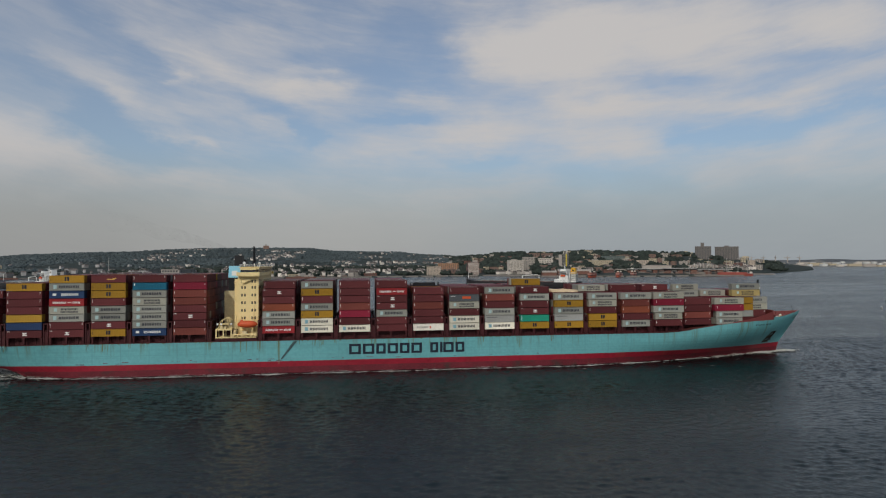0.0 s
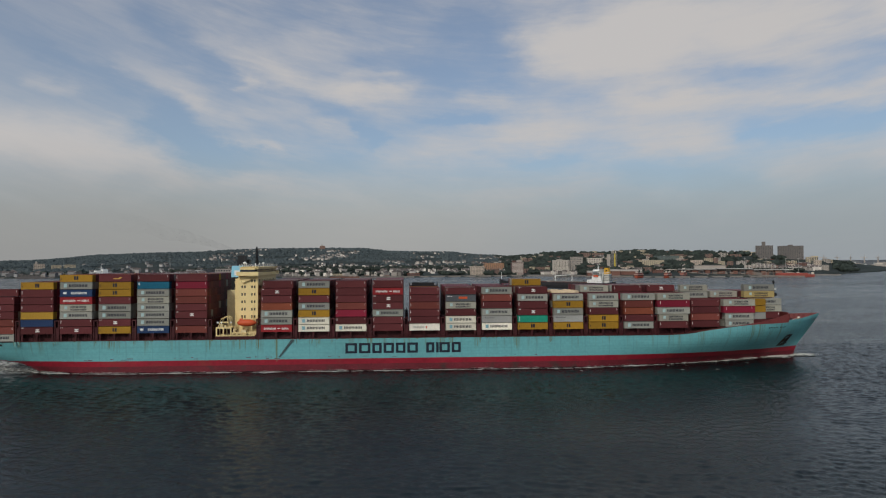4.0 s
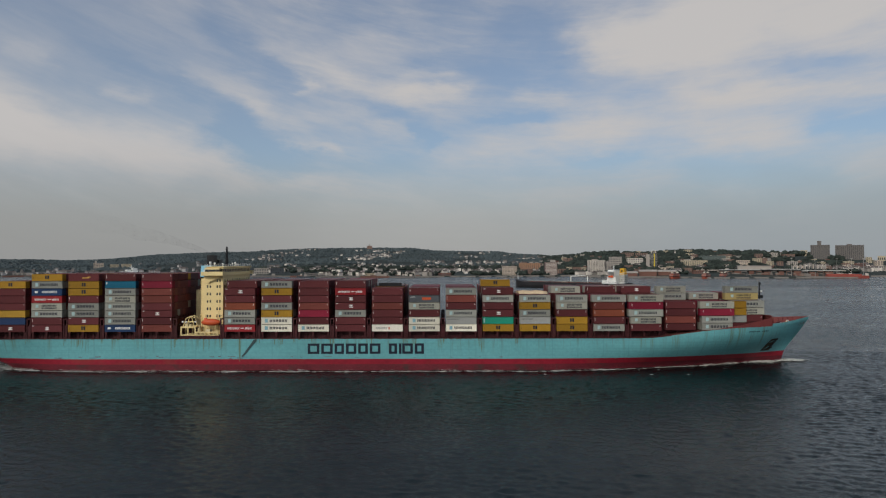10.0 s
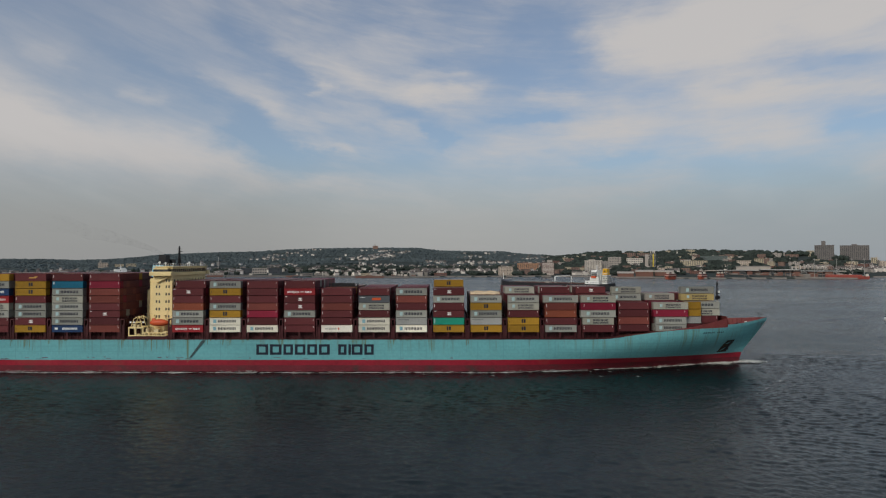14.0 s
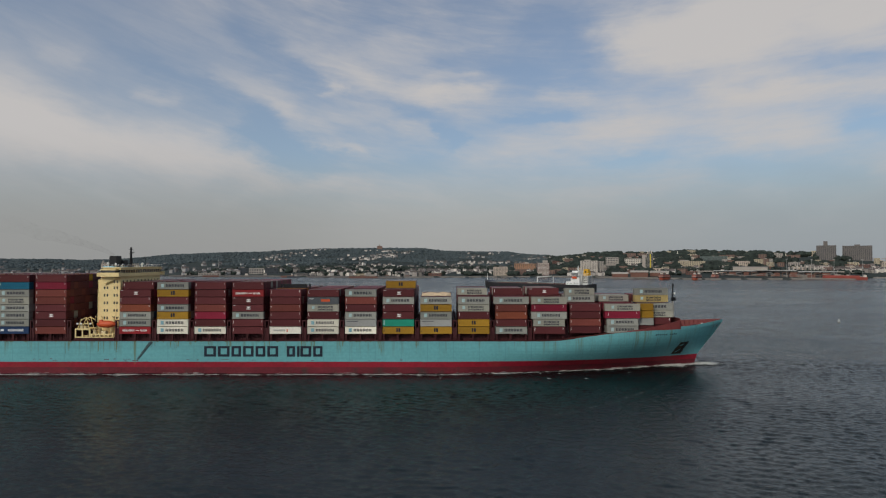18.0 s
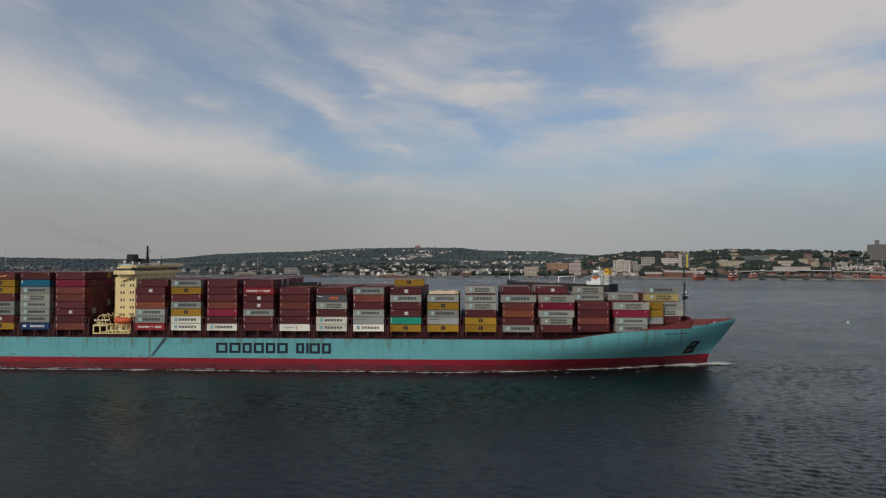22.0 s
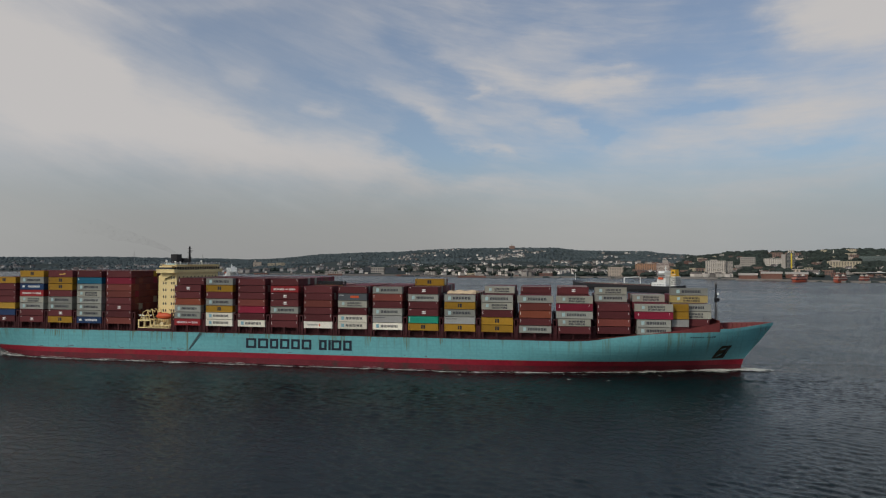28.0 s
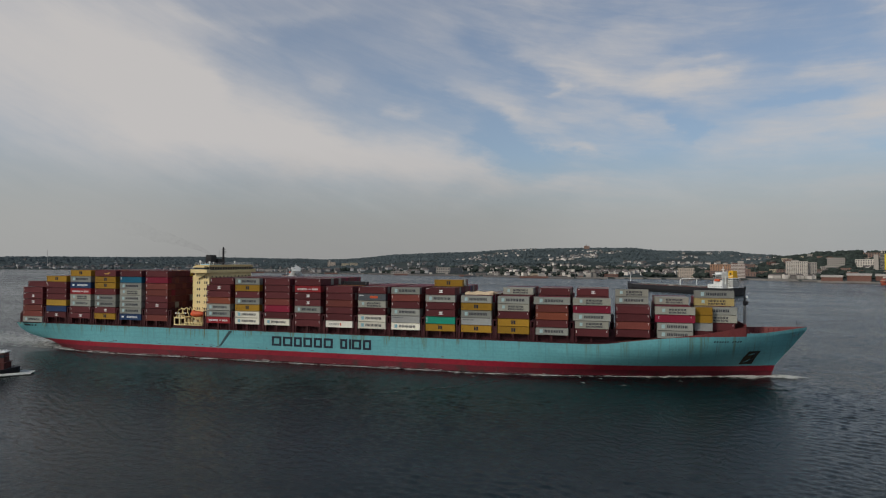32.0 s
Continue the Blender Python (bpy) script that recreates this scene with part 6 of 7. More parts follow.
def town():
    building("cream apartment block near the water", 246, 1513, 40, 16, 27, "cream", 6, 9, 8)
    building("orange brick apartment block with stepped roof", 325, 1765, 68, 18, 36, "orange", 7, 10, -6, roof_box=(6, 12, 5))
    building("mauve brick tower with pale bands by the water", 369, 1546, 35, 20, 39, "mauve", 10, 1, 6, roof_box=(6, 14, 8), band=True, stripe="white")
    building("white apartment tower with many small windows by the water", 500, 1543, 46, 20, 45, "white", 12, 10, 14, roof_box=(-4, 16, 4), balcony=3)
    building("grey side wing of the white apartment tower", 532, 1556, 20, 22, 43, "pale", 11, 4, 14)
    building("pale office block on the slope", 606, 1772, 40, 20, 56, "pale", 6, 8, 4)
    building("long white block on the slope", 683, 1824, 52, 16, 52, "white", 4, 9, -4)
    building("grey concrete stair tower", 679, 1653, 10, 12, 63, "pale", 0, 0, 0)
    building("brown brick apartment row on the hill", 745, 2176, 44, 16, 75, "brown", 5, 6, 0, name="apartment_building")
    building("brown brick apartment row on the hill", 800, 2180, 48, 16, 74, "brown", 5, 6, 0)
    building("beige civic building with many windows", 826, 1677, 76, 20, 44, "tan", 6, 12, 4, roof_box=(-18, 20, 4))
    building("green-glazed office block on the slope", 959, 1880, 84, 20, 60, "green", 6, 1, -3, band=True)
    building("brown brick apartment block", 1050, 1983, 28, 16, 66, "brown", 6, 5, 6)
    building("brown brick apartment block", 1080, 1992, 28, 16, 63, "brown", 6, 5, -6)
    building("pale pink block on the slope", 977, 1681, 39, 16, 44, "cream", 4, 7, 0)
    building("brown brick apartment block", 1240, 1937, 38, 18, 65, "brown", 6, 6, 10)
    building("white low block beside the brown one", 1279, 1938, 49, 16, 50, "pale", 4, 8, 0)
    building("tall grey-brown slab tower on the hill", 1328, 1900, 56, 22, 96, "grey", 16, 10, 0, roof_box=(-2, 12, 15))
    building("broad grey-brown slab tower on the hill", 1427, 1903, 82, 22, 95, "grey", 16, 15, 0, roof_box=(0, 16, 5))
    building("tan tower in the distance", 1530, 2390, 26, 18, 86, "tan", 8, 4)
    building("tan tower in the distance", 1566, 2400, 24, 18, 80, "tan", 7, 4)
    building("tan tower near the point", 1918, 2504, 28, 20, 62, "tan", 6, 4)
    building("stone civic building with a small tower", -1392, 2123, 36, 18, 38, "cream", 4, 6, roof_box=(-10, 7, 10))
    building("tan school building on the lower hill", -1335, 2224, 40, 18, 34, "tan", 3, 8)
    building("tan school building on the lower hill", -1388, 2224, 34, 18, 32, "tan", 3, 7)
    for k in range(9):
        building("brick terrace on the lower hill", -1200 + k * 31, 2440 + 4 * (k % 3), 27, 12, 28 + (k % 2), "orange", 2, 6, 0, name="terrace")
    for x, y, w, h, m in ((-1252, 1576, 96, 9, "pale"), (-1040, 1530, 70, 8, "grey"), (-620, 1490, 60, 9, "pale"), (-330, 1480, 34, 8, "grey"), (-150, 1460, 30, 8, "tan"), (60, 1480, 36, 9, "brick")):
        building("low pale waterfront shed", x, y, w, 18, h, m, 1, 8, 0, name="shed", base=0.5)
    rnd = random.Random(31)
    kinds = (("brown brick walk-up block in the town", "brown"), ("pale pinkish plastered block in the town", "cream"), ("tan apartment block in the town", "tan"), ("dark brick block in the town", "brick"), ("grey concrete block in the town", "pale"), ("brown brick walk-up block in the town", "brown"))
    done = 0
    while done < 124:
        b = rnd.uniform(3, 33)
        r = curve(SHORE, b) + (130 if b > 11 else 60) + 780 * rnd.random() ** 1.1
        x, y = at_polar(b, r)
        if any((x - cx) ** 2 + (y - cy) ** 2 < (cr + 14) ** 2 for cx, cy, cr in KEEP_CLEAR):
            continue
        lb, mt = rnd.choice(kinds)
        n = rnd.randint(2, 5)
        building(lb, x, y, rnd.uniform(12, 30), rnd.uniform(10, 16), land_z(b, r) + n * 3.0 + 2, mt, n, rnd.randint(3, 6), rnd.uniform(-25, 25), roof_box=(rnd.uniform(-5, 5), 6, 3) if done % 3 == 0 else None, name="town_block")
        done += 1
    # dark warehouses below the hill
    for x, w in ((-560, 34), (-520, 44), (-470, 40)):
        building("dark grey warehouse block near the shore", x, 1600, w, 20, 22, "dark" if x != -520 else "pale", 2, 6, 0, name="warehouse")
    for x, y, w, h in ((1470, 1880, 50, 20), (1530, 1905, 60, 16), (1600, 1960, 40, 12), (1390, 1700, 60, 13)):
        building("low tan shed on the point", x, y, w, 20, h, "tan", 1, 8, 0, name="shed", base=0.5)
    # yellow-cored tower that is being built
    g = ground_at(697, 1654) - 3
    ob = thing("tower_under_construction", "unfinished grey tower with a bright yellow hoist shaft", "building", turned(697, 1654, g))
    h = 76 - g
    KEEP_CLEAR.append((697, 1654, 20))
    bb, rb = polar(697, 1654)
    OPEN_VIEW.append((bb - 0.5, bb + 0.5, rb, g + 10))
    part("wall", Soup().box(-9, 9, -9, 9, 0, h - 8), WALL["pane"], ob)
    for i in range(15):
        part("floor_slab", Soup().box(-9.5, 9.5, -9.6, 9.6, 0, 0.7), WALL["pale"], ob).location = (0, 0, 3 + i * (h - 8) / 15)
    part("hoist_shaft", Soup().box(0.2, 3.4, -10.6, -9.4, 0, h - 10), WALL["yellow"], ob)
    part("hoist_base", Soup().box(-6, 8, -12, -9.5, 2, 8), WALL["yellow"], ob)
    part("roof_frame", Soup().box(-7, -5, -5, 5, h - 8, h - 1).box(3, 6, -5, 5, h - 8, h).box(-2, -1, -2, 2, h - 8, h + 3), WALL["white"], ob)
    # steeple
    g = ground_at(897, 2079)
    ob = thing("church_steeple", "slender white church steeple among trees", "church", turned(897, 2079, g - 2))
    part("tower", Soup().box(-4, 4, -4, 4, 0, 66 - g), WALL["white"], ob)
    part("spire", Soup().box(-3.6, 3.6, -3.6, 3.6, 66 - g, 86 - g, inset=3.4), WALL["white"], ob)
    # castle-like school on the main ridge
    x, y = at_polar(-11.0, 4180)
    building("pale stone building with a turret on the ridge", x, y, 36, 20, 150, "brown", 0, 0, roof_box=(-2, 9, 11), base=120)
    for b, r in ((26.9, 1790), (28.4, 1800), (29.4, 1830), (30.2, 1850), (25.2, 1760)):
        x, y = at_polar(b + 0.3, r)
        s = Soup().tube((0, 0, 0), (0, 0, 46), 0.7, 6, r2=0.35).box(-2.2, 2.2, -0.8, 0.8, 45.5, 47.2)
        thing("light_mast", "tall slender yard light mast by the water", "lamp post", pose(x, y, land_z(b, r) - 1), group="yard light masts", data=s.mesh("light_mast", MAT["mast"]))
    # masts in the west
    for b, r, h in ((-58.5, 3600, 80), (-44.5, 3000, 80), (-25, 2500, 45)):
        x, y = at_polar(b, r)
        s = Soup().tube((0, 0, 0), (0, 0, h), 1.2, 5, r2=0.5)
        thing("radio_mast", "slender grey radio mast", "mast", pose(x, y, land_z(b, r) - 1), data=s.mesh("radio_mast", MAT["mast"]))


def ferry_terminal():
    ob = thing("ferry_terminal", "long low ferry terminal with a pale roof on brick piers", "terminal", turned(945, 1400, 0, 6))
    w = 280
    for k in range(-6, 7):
        p = turned(945, 1400, 0, 6) @ Vector((k * 32, 10, 0))
        KEEP_CLEAR.append((p.x, p.y, 50))
    part("quay", Soup().box(-w / 2 - 60, w / 2 + 60, -14, 40, -2, 3.2), WALL["stone"], ob)
    for k in range(8):                                    # brick piers; solid dark boxes paint the shade in the ferry slips between
        a = -w / 2 + k * w / 8
        part("pier_block", Soup().box(a + 2, a + 14 + 4 * (k % 2), -10, 24, 3, 14 + (k % 3)), WALL["brick"], ob)
        part("bay", Soup().box(a + 14, a + w / 8 + 2, -2, 24, 3, 12), WALL["dark"], ob)
        part("slip_gantry", Soup().box(a + 19, a + 20, -14, -12, 2, 15).box(a + 31, a + 32, -14, -12, 2, 15).box(a + 19, a + 32, -14, -12, 14, 15.4), WALL["roof" if k % 2 else "brown"], ob)
        # dark band that paints the shaded gap below the roof
        part("clerestory", Soup().box(a + 1, a + w / 8 - 1, -4, 26, 14.5, 17.5), WALL["pane"], ob)
    for k, (a, b, z) in enumerate(((-w / 2, -40, 19.5), (-38, 52, 21.5), (54, w / 2, 18.5))):
        part("roof", Soup().box(a, b, -12, 30, z - 1.6, z), WALL["pale" if k == 1 else "roof"], ob)
        part("roof_edge", Soup().box(a, b, -12.4, -11.9, z - 1.0, z + 0.3), WALL["white_roof"], ob)
    part("concourse", Soup().box(-92, -10, 31, 60, 3, 29), WALL["pale"], ob, "long pale concourse behind the slips")
    part("concourse_roof", Soup().box(-94, -8, 30, 62, 29, 30.2), WALL["roof"], ob)
    for k in range(9):
        a = 36 + k * 9
        part("roof_frame", Soup().box(a, a + 1.2, -6, 20, 22, 36 - abs(k - 4) * 1.6).box(a - 4, a + 5, -6, -5, 30 - abs(k - 4), 31 - abs(k - 4)), WALL["white"], ob)
    part("ramp", Soup().box(-w / 2 - 30, w / 2 + 20, 31, 44, 16, 18.5), WALL["pale"], ob)
    for x, y, w, h in ((560, 1400, 40, 17), (612, 1412, 44, 21), (668, 1430, 46, 20)):
        KEEP_CLEAR.append((x, y, w))
        sh = thing("pier_shed", "brick waterside shed with a pale curved roof", "shed", turned(x, y, 0, 4), group="pier sheds")
        part("wall", Soup().box(-w / 2, w / 2, -12, 12, -1, h - 6), WALL["brick"], sh)
        rows = [[(-w / 2 - 1, 13 * math.cos(a), h - 6 + 5 * math.sin(a)) for a in np.linspace(0, math.pi, 9)], [(w / 2 + 1, 13 * math.cos(a), h - 6 + 5 * math.sin(a)) for a in np.linspace(0, math.pi, 9)]]
        part("roof", Soup().grid(rows[::-1]), WALL["pale"], sh)
    for x, y, l, d in ((455, 1478, 90, 10), (560, 1376, 60, 8), (1010, 1352, 190, 9), (1240, 1480, 120, 12)):
        thing("jetty", "low dark stone jetty at the water's edge", "jetty", turned(x, y, 0, 4), group="jetties", data=Soup().box(-l / 2, l / 2, -d, d, -2, 2.4, inset=0.8).mesh("jetty", WALL["stone"]))
    rnd = random.Random(77)
    base = turned(945, 1400, 0, 6)
    for k in range(34):                                   # small buildings on the quay
        u, v, w, h = -190 + k * 11.6 + rnd.uniform(-4, 4), rnd.uniform(-11, -5), rnd.uniform(3, 9), rnd.uniform(3, 8)
        m = rnd.choice(("brick", "brown", "pale", "stone", "pane", "brick"))
        sh = thing("quay_shed", "small dull waterside shed on the ferry quay", "shed", base @ pose(u, v, 3.2, 0, 0, rnd.uniform(-8, 8)), group="quay sheds")
        part("wall", Soup().box(-w, w, -3, 3, -0.2, h), WALL[m], sh)
        part("roof", Soup().prism([(-w - 0.4, h), (w + 0.4, h), (w + 0.4, h + 0.5), (-w - 0.4, h + 0.9)], -3.4, 3.4), WALL["pale" if k % 3 else "roof"], sh)
    for k in range(22):                                   # timber piles off the quay
        u, v = rnd.uniform(-330, 60), rnd.uniform(-75, -18)
        thing("mooring_pile", "dark cluster of timber mooring piles", "pile", base @ pose(u, v, 0), group="mooring piles", data=shared(("pile", k % 3), lambda: Soup().tube((0, 0, -2), (0.3, 0, 6 + k % 3), 1.3, 7, r2=0.9).mesh("mooring_pile", WALL["stone"])))
    for k in range(60):
        b = -58 + k * 1.5
        if b > 30:
            break
        x, y = at_polar(b, curve(SHORE, b) + 14 * noise.noise((b * 0.9, 7, 0)) - 2)
        l = curve(SHORE, b) * 0.0262
        thing("sea_wall", "grey stone sea wall", "wall", turned(x, y, 0), kind="structure", data=shared(("sea_wall", int(l)), lambda: Soup().box(-l / 2, l / 2, -2, 3, -2, 3.0).mesh("sea_wall", WALL["stone"])))


def ferry(x, y, l, turn):
    """A double-ended orange ferry at its slip."""
    ob = thing("ferry", "orange double-ended passenger ferry at its slip", "ferry", turned(x, y, 0, turn), group="orange ferries")
    rows = []
    for u in np.linspace(-1, 1, 9):
        b = 6 * (1 - abs(u) ** 3) ** 0.5 + 0.4
        rows.append([(u * l / 2, -b * 0.85, -1), (u * l / 2, -b, 3.4), (u * l / 2, b, 3.4), (u * l / 2, b * 0.85, -1)])
    part("hull", Soup().grid(rows), WALL["ferry"], ob)
    for z, k in ((3.4, 0.88), (6.4, 0.8), (9.4, 0.66)):
        part("deck_house", Soup().box(-l / 2 * k, l / 2 * k, -5, 5, z, z + 2.9, inset=0.1), WALL["ferry"], ob)
        part("window_band", Soup().box(-l / 2 * k - 0.25, l / 2 * k + 0.25, -5.25, 5.25, z + 0.7, z + 2.2), WALL["pale" if 6 < z < 7 else "pane"], ob)
    part("sun_deck", Soup().box(-l * 0.34, l * 0.34, -5.2, 5.2, 12.3, 12.55), WALL["pale"], ob)
    for u in (-0.3, 0.3):
        part("wheelhouse", Soup().box(u * l - 1.6, u * l + 1.6, -2.4, 2.4, 12.5, 15.4), WALL["white"], ob)
        part("mast", Soup().tube((u * l, 0, 15.4), (u * l, 0, 20.5), 0.3, 5), WALL["pale"], ob)
        part("bulwark_rail", Soup().box(u * l * 1.1 - 3, u * l * 1.1 + 3, -5.6, 5.6, 3.4, 4.6), WALL["dark"], ob)
    part("funnel", Soup().tube((0, 0, 12.5), (0, 0, 16.4), 1.2, 8), WALL["pane"], ob)


def ships_at_the_piers():
    for x, y, l, turn in ((648, 1300, 46, 62), (726, 1304, 46, 70), (775, 1322, 24, 60)):
        ferry(x, y, l, turn)
    ob = thing("barge", "long red-orange barge moored along the shore", "barge", turned(1082, 1332, 0, 6))
    rows = []
    for u in np.linspace(-1, 1, 9):
        b = 8 * (1 - abs(u) ** 6) ** 0.5 + 0.5
        rows.append([(u * 46, -b * 0.8, -1), (u * 46, -b, 6), (u * 46, b, 6), (u * 46, b * 0.8, -1)])
    part("hull", Soup().grid(rows), WALL["barge"], ob)
    part("deck_house", Soup().box(-44, 30, -5, 5, 6, 9.5), WALL["barge"], ob)
    for a, b, z, m in ((-20, -9, 12.0, "pale"), (-40, -32, 11.0, "brown"), (4, 9, 11.5, "white"), (14, 27, 10.6, "pane"), (38, 44, 11.5, "white")):
        part("deck_gear", Soup().box(a, b, -3.5, 3.5, 6 if a > 30 else 9.4, z), WALL[m], ob)
    rnd = random.Random(6)
    for x, y, l in ((-327, 1400, 38), (-120, 1415, 60), (-60, 1440, 44), (0, 1430, 50)):
        ob = thing("barge", "dark low work barge moored off the shore", "barge", turned(x, y, 0, 3), group="moored barges")
        part("hull", Soup().box(-l / 2, l / 2, -6, 6, -1, 3.0, inset=0.5), WALL["dark"], ob)
        part("deck_house", Soup().box(l * 0.05, l * 0.22, -3, 3, 3, 8), WALL["pale"], ob)
        part("deck_gear", Soup().box(-l * 0.36, -l * 0.1, -4, 4, 3, 5.4), WALL["brown"], ob)
        part("mast", Soup().tube((l * 0.1, 0, 8), (l * 0.1, 0, 15), 0.4, 5), WALL["pale"], ob)
    for k in range(14):
        b = -40 + k * 2.4 + rnd.uniform(-0.6, 0.6)
        x, y = at_polar(b, curve(SHORE, b) - 45)
        l = rnd.uniform(30, 80)
        ob = thing("barge", "dark moored barge near the shore", "barge", turned(x, y, 0, rnd.uniform(-5, 5)), group="moored barges")
        part("hull", Soup().box(-l / 2, l / 2, -6, 6, -1, 4.0), WALL["grey"] if k % 3 else WALL["brick"], ob)
        part("deck_house", Soup().box(l * 0.3, l * 0.42, -4, 4, 4, 9), WALL["white"] if k % 2 else WALL["pale"], ob)


def tanker(x, y, heading, funnel="funnel_yellow", look="yellow funnel"):
    """A loaded products tanker at anchor: dark hull, white house aft, yellow funnel."""
    ob = thing("tanker", "anchored tanker with a black hull, white deckhouse and " + look, "ship", pose(x, y, -1.5, 0, 0, heading), group="anchored tankers")
    st = [-106, -102, -92, -60, 0, 60, 80, 92, 98, 102]
    bd = [11, 14, 16, 16, 16, 16, 14.5, 11, 6.5, 0.5]
    zt = [11.3, 10.6, 10, 10, 10, 10, 10.6, 12.2, 13.4, 14.2]
    rows = [[(a, -b * 0.9, -1), (a, -b, 5), (a, -b, z), (a, b, z), (a, b, 5), (a, b * 0.9, -1)] for a, b, z in zip(st, bd, zt)]
    s = Soup().grid(rows[::-1])
    s.add(rows[0], [tuple(range(6))])
    part("hull", solid(s), material("tanker_hull_paint", (0.025, 0.024, 0.026), 0.5, spread=0.3, scale=0.2) if "tanker_hull_paint" not in bpy.data.materials else bpy.data.materials["tanker_hull_paint"], ob)
    part("deck", Soup().box(-88, 80, -13, 13, 9.95, 10.3), MAT["deck"], ob)
    for yy in (-5, -3, -1, 1, 3, 5):
        part("deck_pipe", Soup().tube((-64, yy, 11.6), (76, yy, 11.6), 0.5, 5), WALL["pale" if yy in (-3, 3) else "green"], ob)
    s = Soup().box(-92, -68, -14.5, 14.5, 9.9, 14.8).box(-90, -75, -11.5, 11.5, 14.8, 20.2).box(-87, -75.5, -9.0, 9.0, 20.2, 28).box(-87, -76, -16, 16, 28, 28.5).box(-86, -76, -9.5, 9.5, 28.5, 31)
    house = part("deckhouse", s, MAT["white"], ob, "white stepped deckhouse")
    for z, a, b, w in ((14.8, -92, -68, 14.5), (20.2, -90, -75, 11.5), (24.0, -89.5, -74.2, 12), (31.0, -86, -76, 9.5)):
        r = Soup()
        for hh in (0.6, 1.1):
            r.box(a, b, w - 0.06, w + 0.06, z + hh, z + hh + 0.1).box(a, b, -w - 0.06, -w + 0.06, z + hh, z + hh + 0.1).box(b - 0.1, b, -w, w, z + hh, z + hh + 0.1)
        part("rail", r, MAT["mast"], house)
    part("gallery", Soup().box(-89.5, -74.2, -12.2, 12.2, 23.8, 24.0), MAT["white"], house)
    for z in (21.3, 24.1):
        part("window_band", Soup().box(-75.52, -75.4, -8.2, 8.2, z, z + 1.0), MAT["glass"], house)
        part("window_band", Soup().box(-86, -76.5, 8.96, 9.08, z, z + 1.0), MAT["glass"], house)
    part("window_band", Soup().box(-75.98, -75.85, -14, 14, 29, 30.3), MAT["glass"], house)
    for k in range(9):                                   # portholes of the lowest tier
        part("porthole", Soup().box(-91 + k * 2.5, -90.2 + k * 2.5, 14.45, 14.56, 11.8, 12.8), MAT["glass"], house)
        part("porthole", Soup().box(-68.04, -67.94, -12 + k * 2.8, -11.1 + k * 2.8, 11.8, 12.8), MAT["glass"], house)
    for k in range(16):                                  # tank hatches and stanchions along the deck
        part("tank_hatch", Soup().tube((-62 + k * 9, 9.5 * (-1) ** k, 10.2), (-62 + k * 9, 9.5 * (-1) ** k, 11.6), 1.1, 8), MAT["deck"], ob)
    s = Soup()
    for side in (-1, 1):
        for z in (10.9, 11.5):
            s.box(-66, 78, side * 15.6 - 0.07, side * 15.6 + 0.07, z, z + 0.12)
        for k in range(37):
            s.box(-66 + k * 4, -65.85 + k * 4, side * 15.6 - 0.07, side * 15.6 + 0.07, 10, 11.5)
    part("deck_rail", s, WALL["pale"], ob)
    part("engine_casing", Soup().box(-101, -93, -6, 6, 9.9, 24), MAT["white"], ob)
    for z in (12.6, 15.4, 18.2, 21.0):                   # galleries and windows round the after side
        part("gallery", Soup().box(-102.4, -92.6, -7.4, 7.4, z + 1.7, z + 1.95), WALL["pale"], ob)
        for k in range(5):
            part("window", Soup().box(-101.1, -100.9, -5.2 + k * 2.4, -4.0 + k * 2.4, z, z + 1.2), MAT["glass"], ob)
            part("window", Soup().box(-100.4 + k * 1.5, -99.5 + k * 1.5, 5.9, 6.1, z, z + 1.2), MAT["glass"], ob)
    fun = part("funnel", Soup().box(-100, -92, -4.5, 4.5, 24, 33.5, inset=0.8), MAT[funnel], ob, look)
    part("funnel_emblem", Soup().box(-97.4, -94.6, 3.9, 4.4, 28.2, 30.6).box(-91.9, -91.5, -1.5, 1.5, 28.2, 30.6), MAT["black"], fun)
    part("mast", Soup().tube((-81, 0, 31), (-81, 0, 39), 0.8, 6, r2=0.4).box(-81.6, -80.4, -3, 3, 34.5, 35.1), MAT["white"], ob)
    part("ventilator", Soup().tube((-90, 13.4, 14.7), (-90, 13.4, 18.5), 0.8, 8), MAT["white"], ob)
    part("provision_crane", Soup().tube((-92, 9, 16), (-92, 9, 25), 0.6, 6).tube((-92, 9, 25), (-104, 9, 27), 0.4, 6), MAT["white"], ob)
    part("lifeboat", Soup().box(-86, -78, 11.2, 14.0, 19.5, 22.3, inset=0.7), MAT["orange"], ob)
    part("foremast", Soup().tube((98, 0, 10), (98, 0, 25), 0.5, 6, r2=0.3), MAT["white"], ob)
    s = Soup().tube((-6, 0, 8), (-6, 0, 20), 0.9, 6).tube((-6, 0, 20), (-34, 0, 22), 0.7, 6, r2=0.4).tube((-36, 0, 8), (-36, 0, 21), 0.5, 6)
    part("hose_crane", s, MAT["white"], ob)
    part("manifold", Soup().box(-3, 4, -12, 12, 10.2, 12.4), WALL["pale"], ob)
    return ob


MAT["funnel_yellow"] = material("funnel_yellow_paint", (0.62, 0.34, 0.02), 0.5, spread=0.12, scale=0.4)


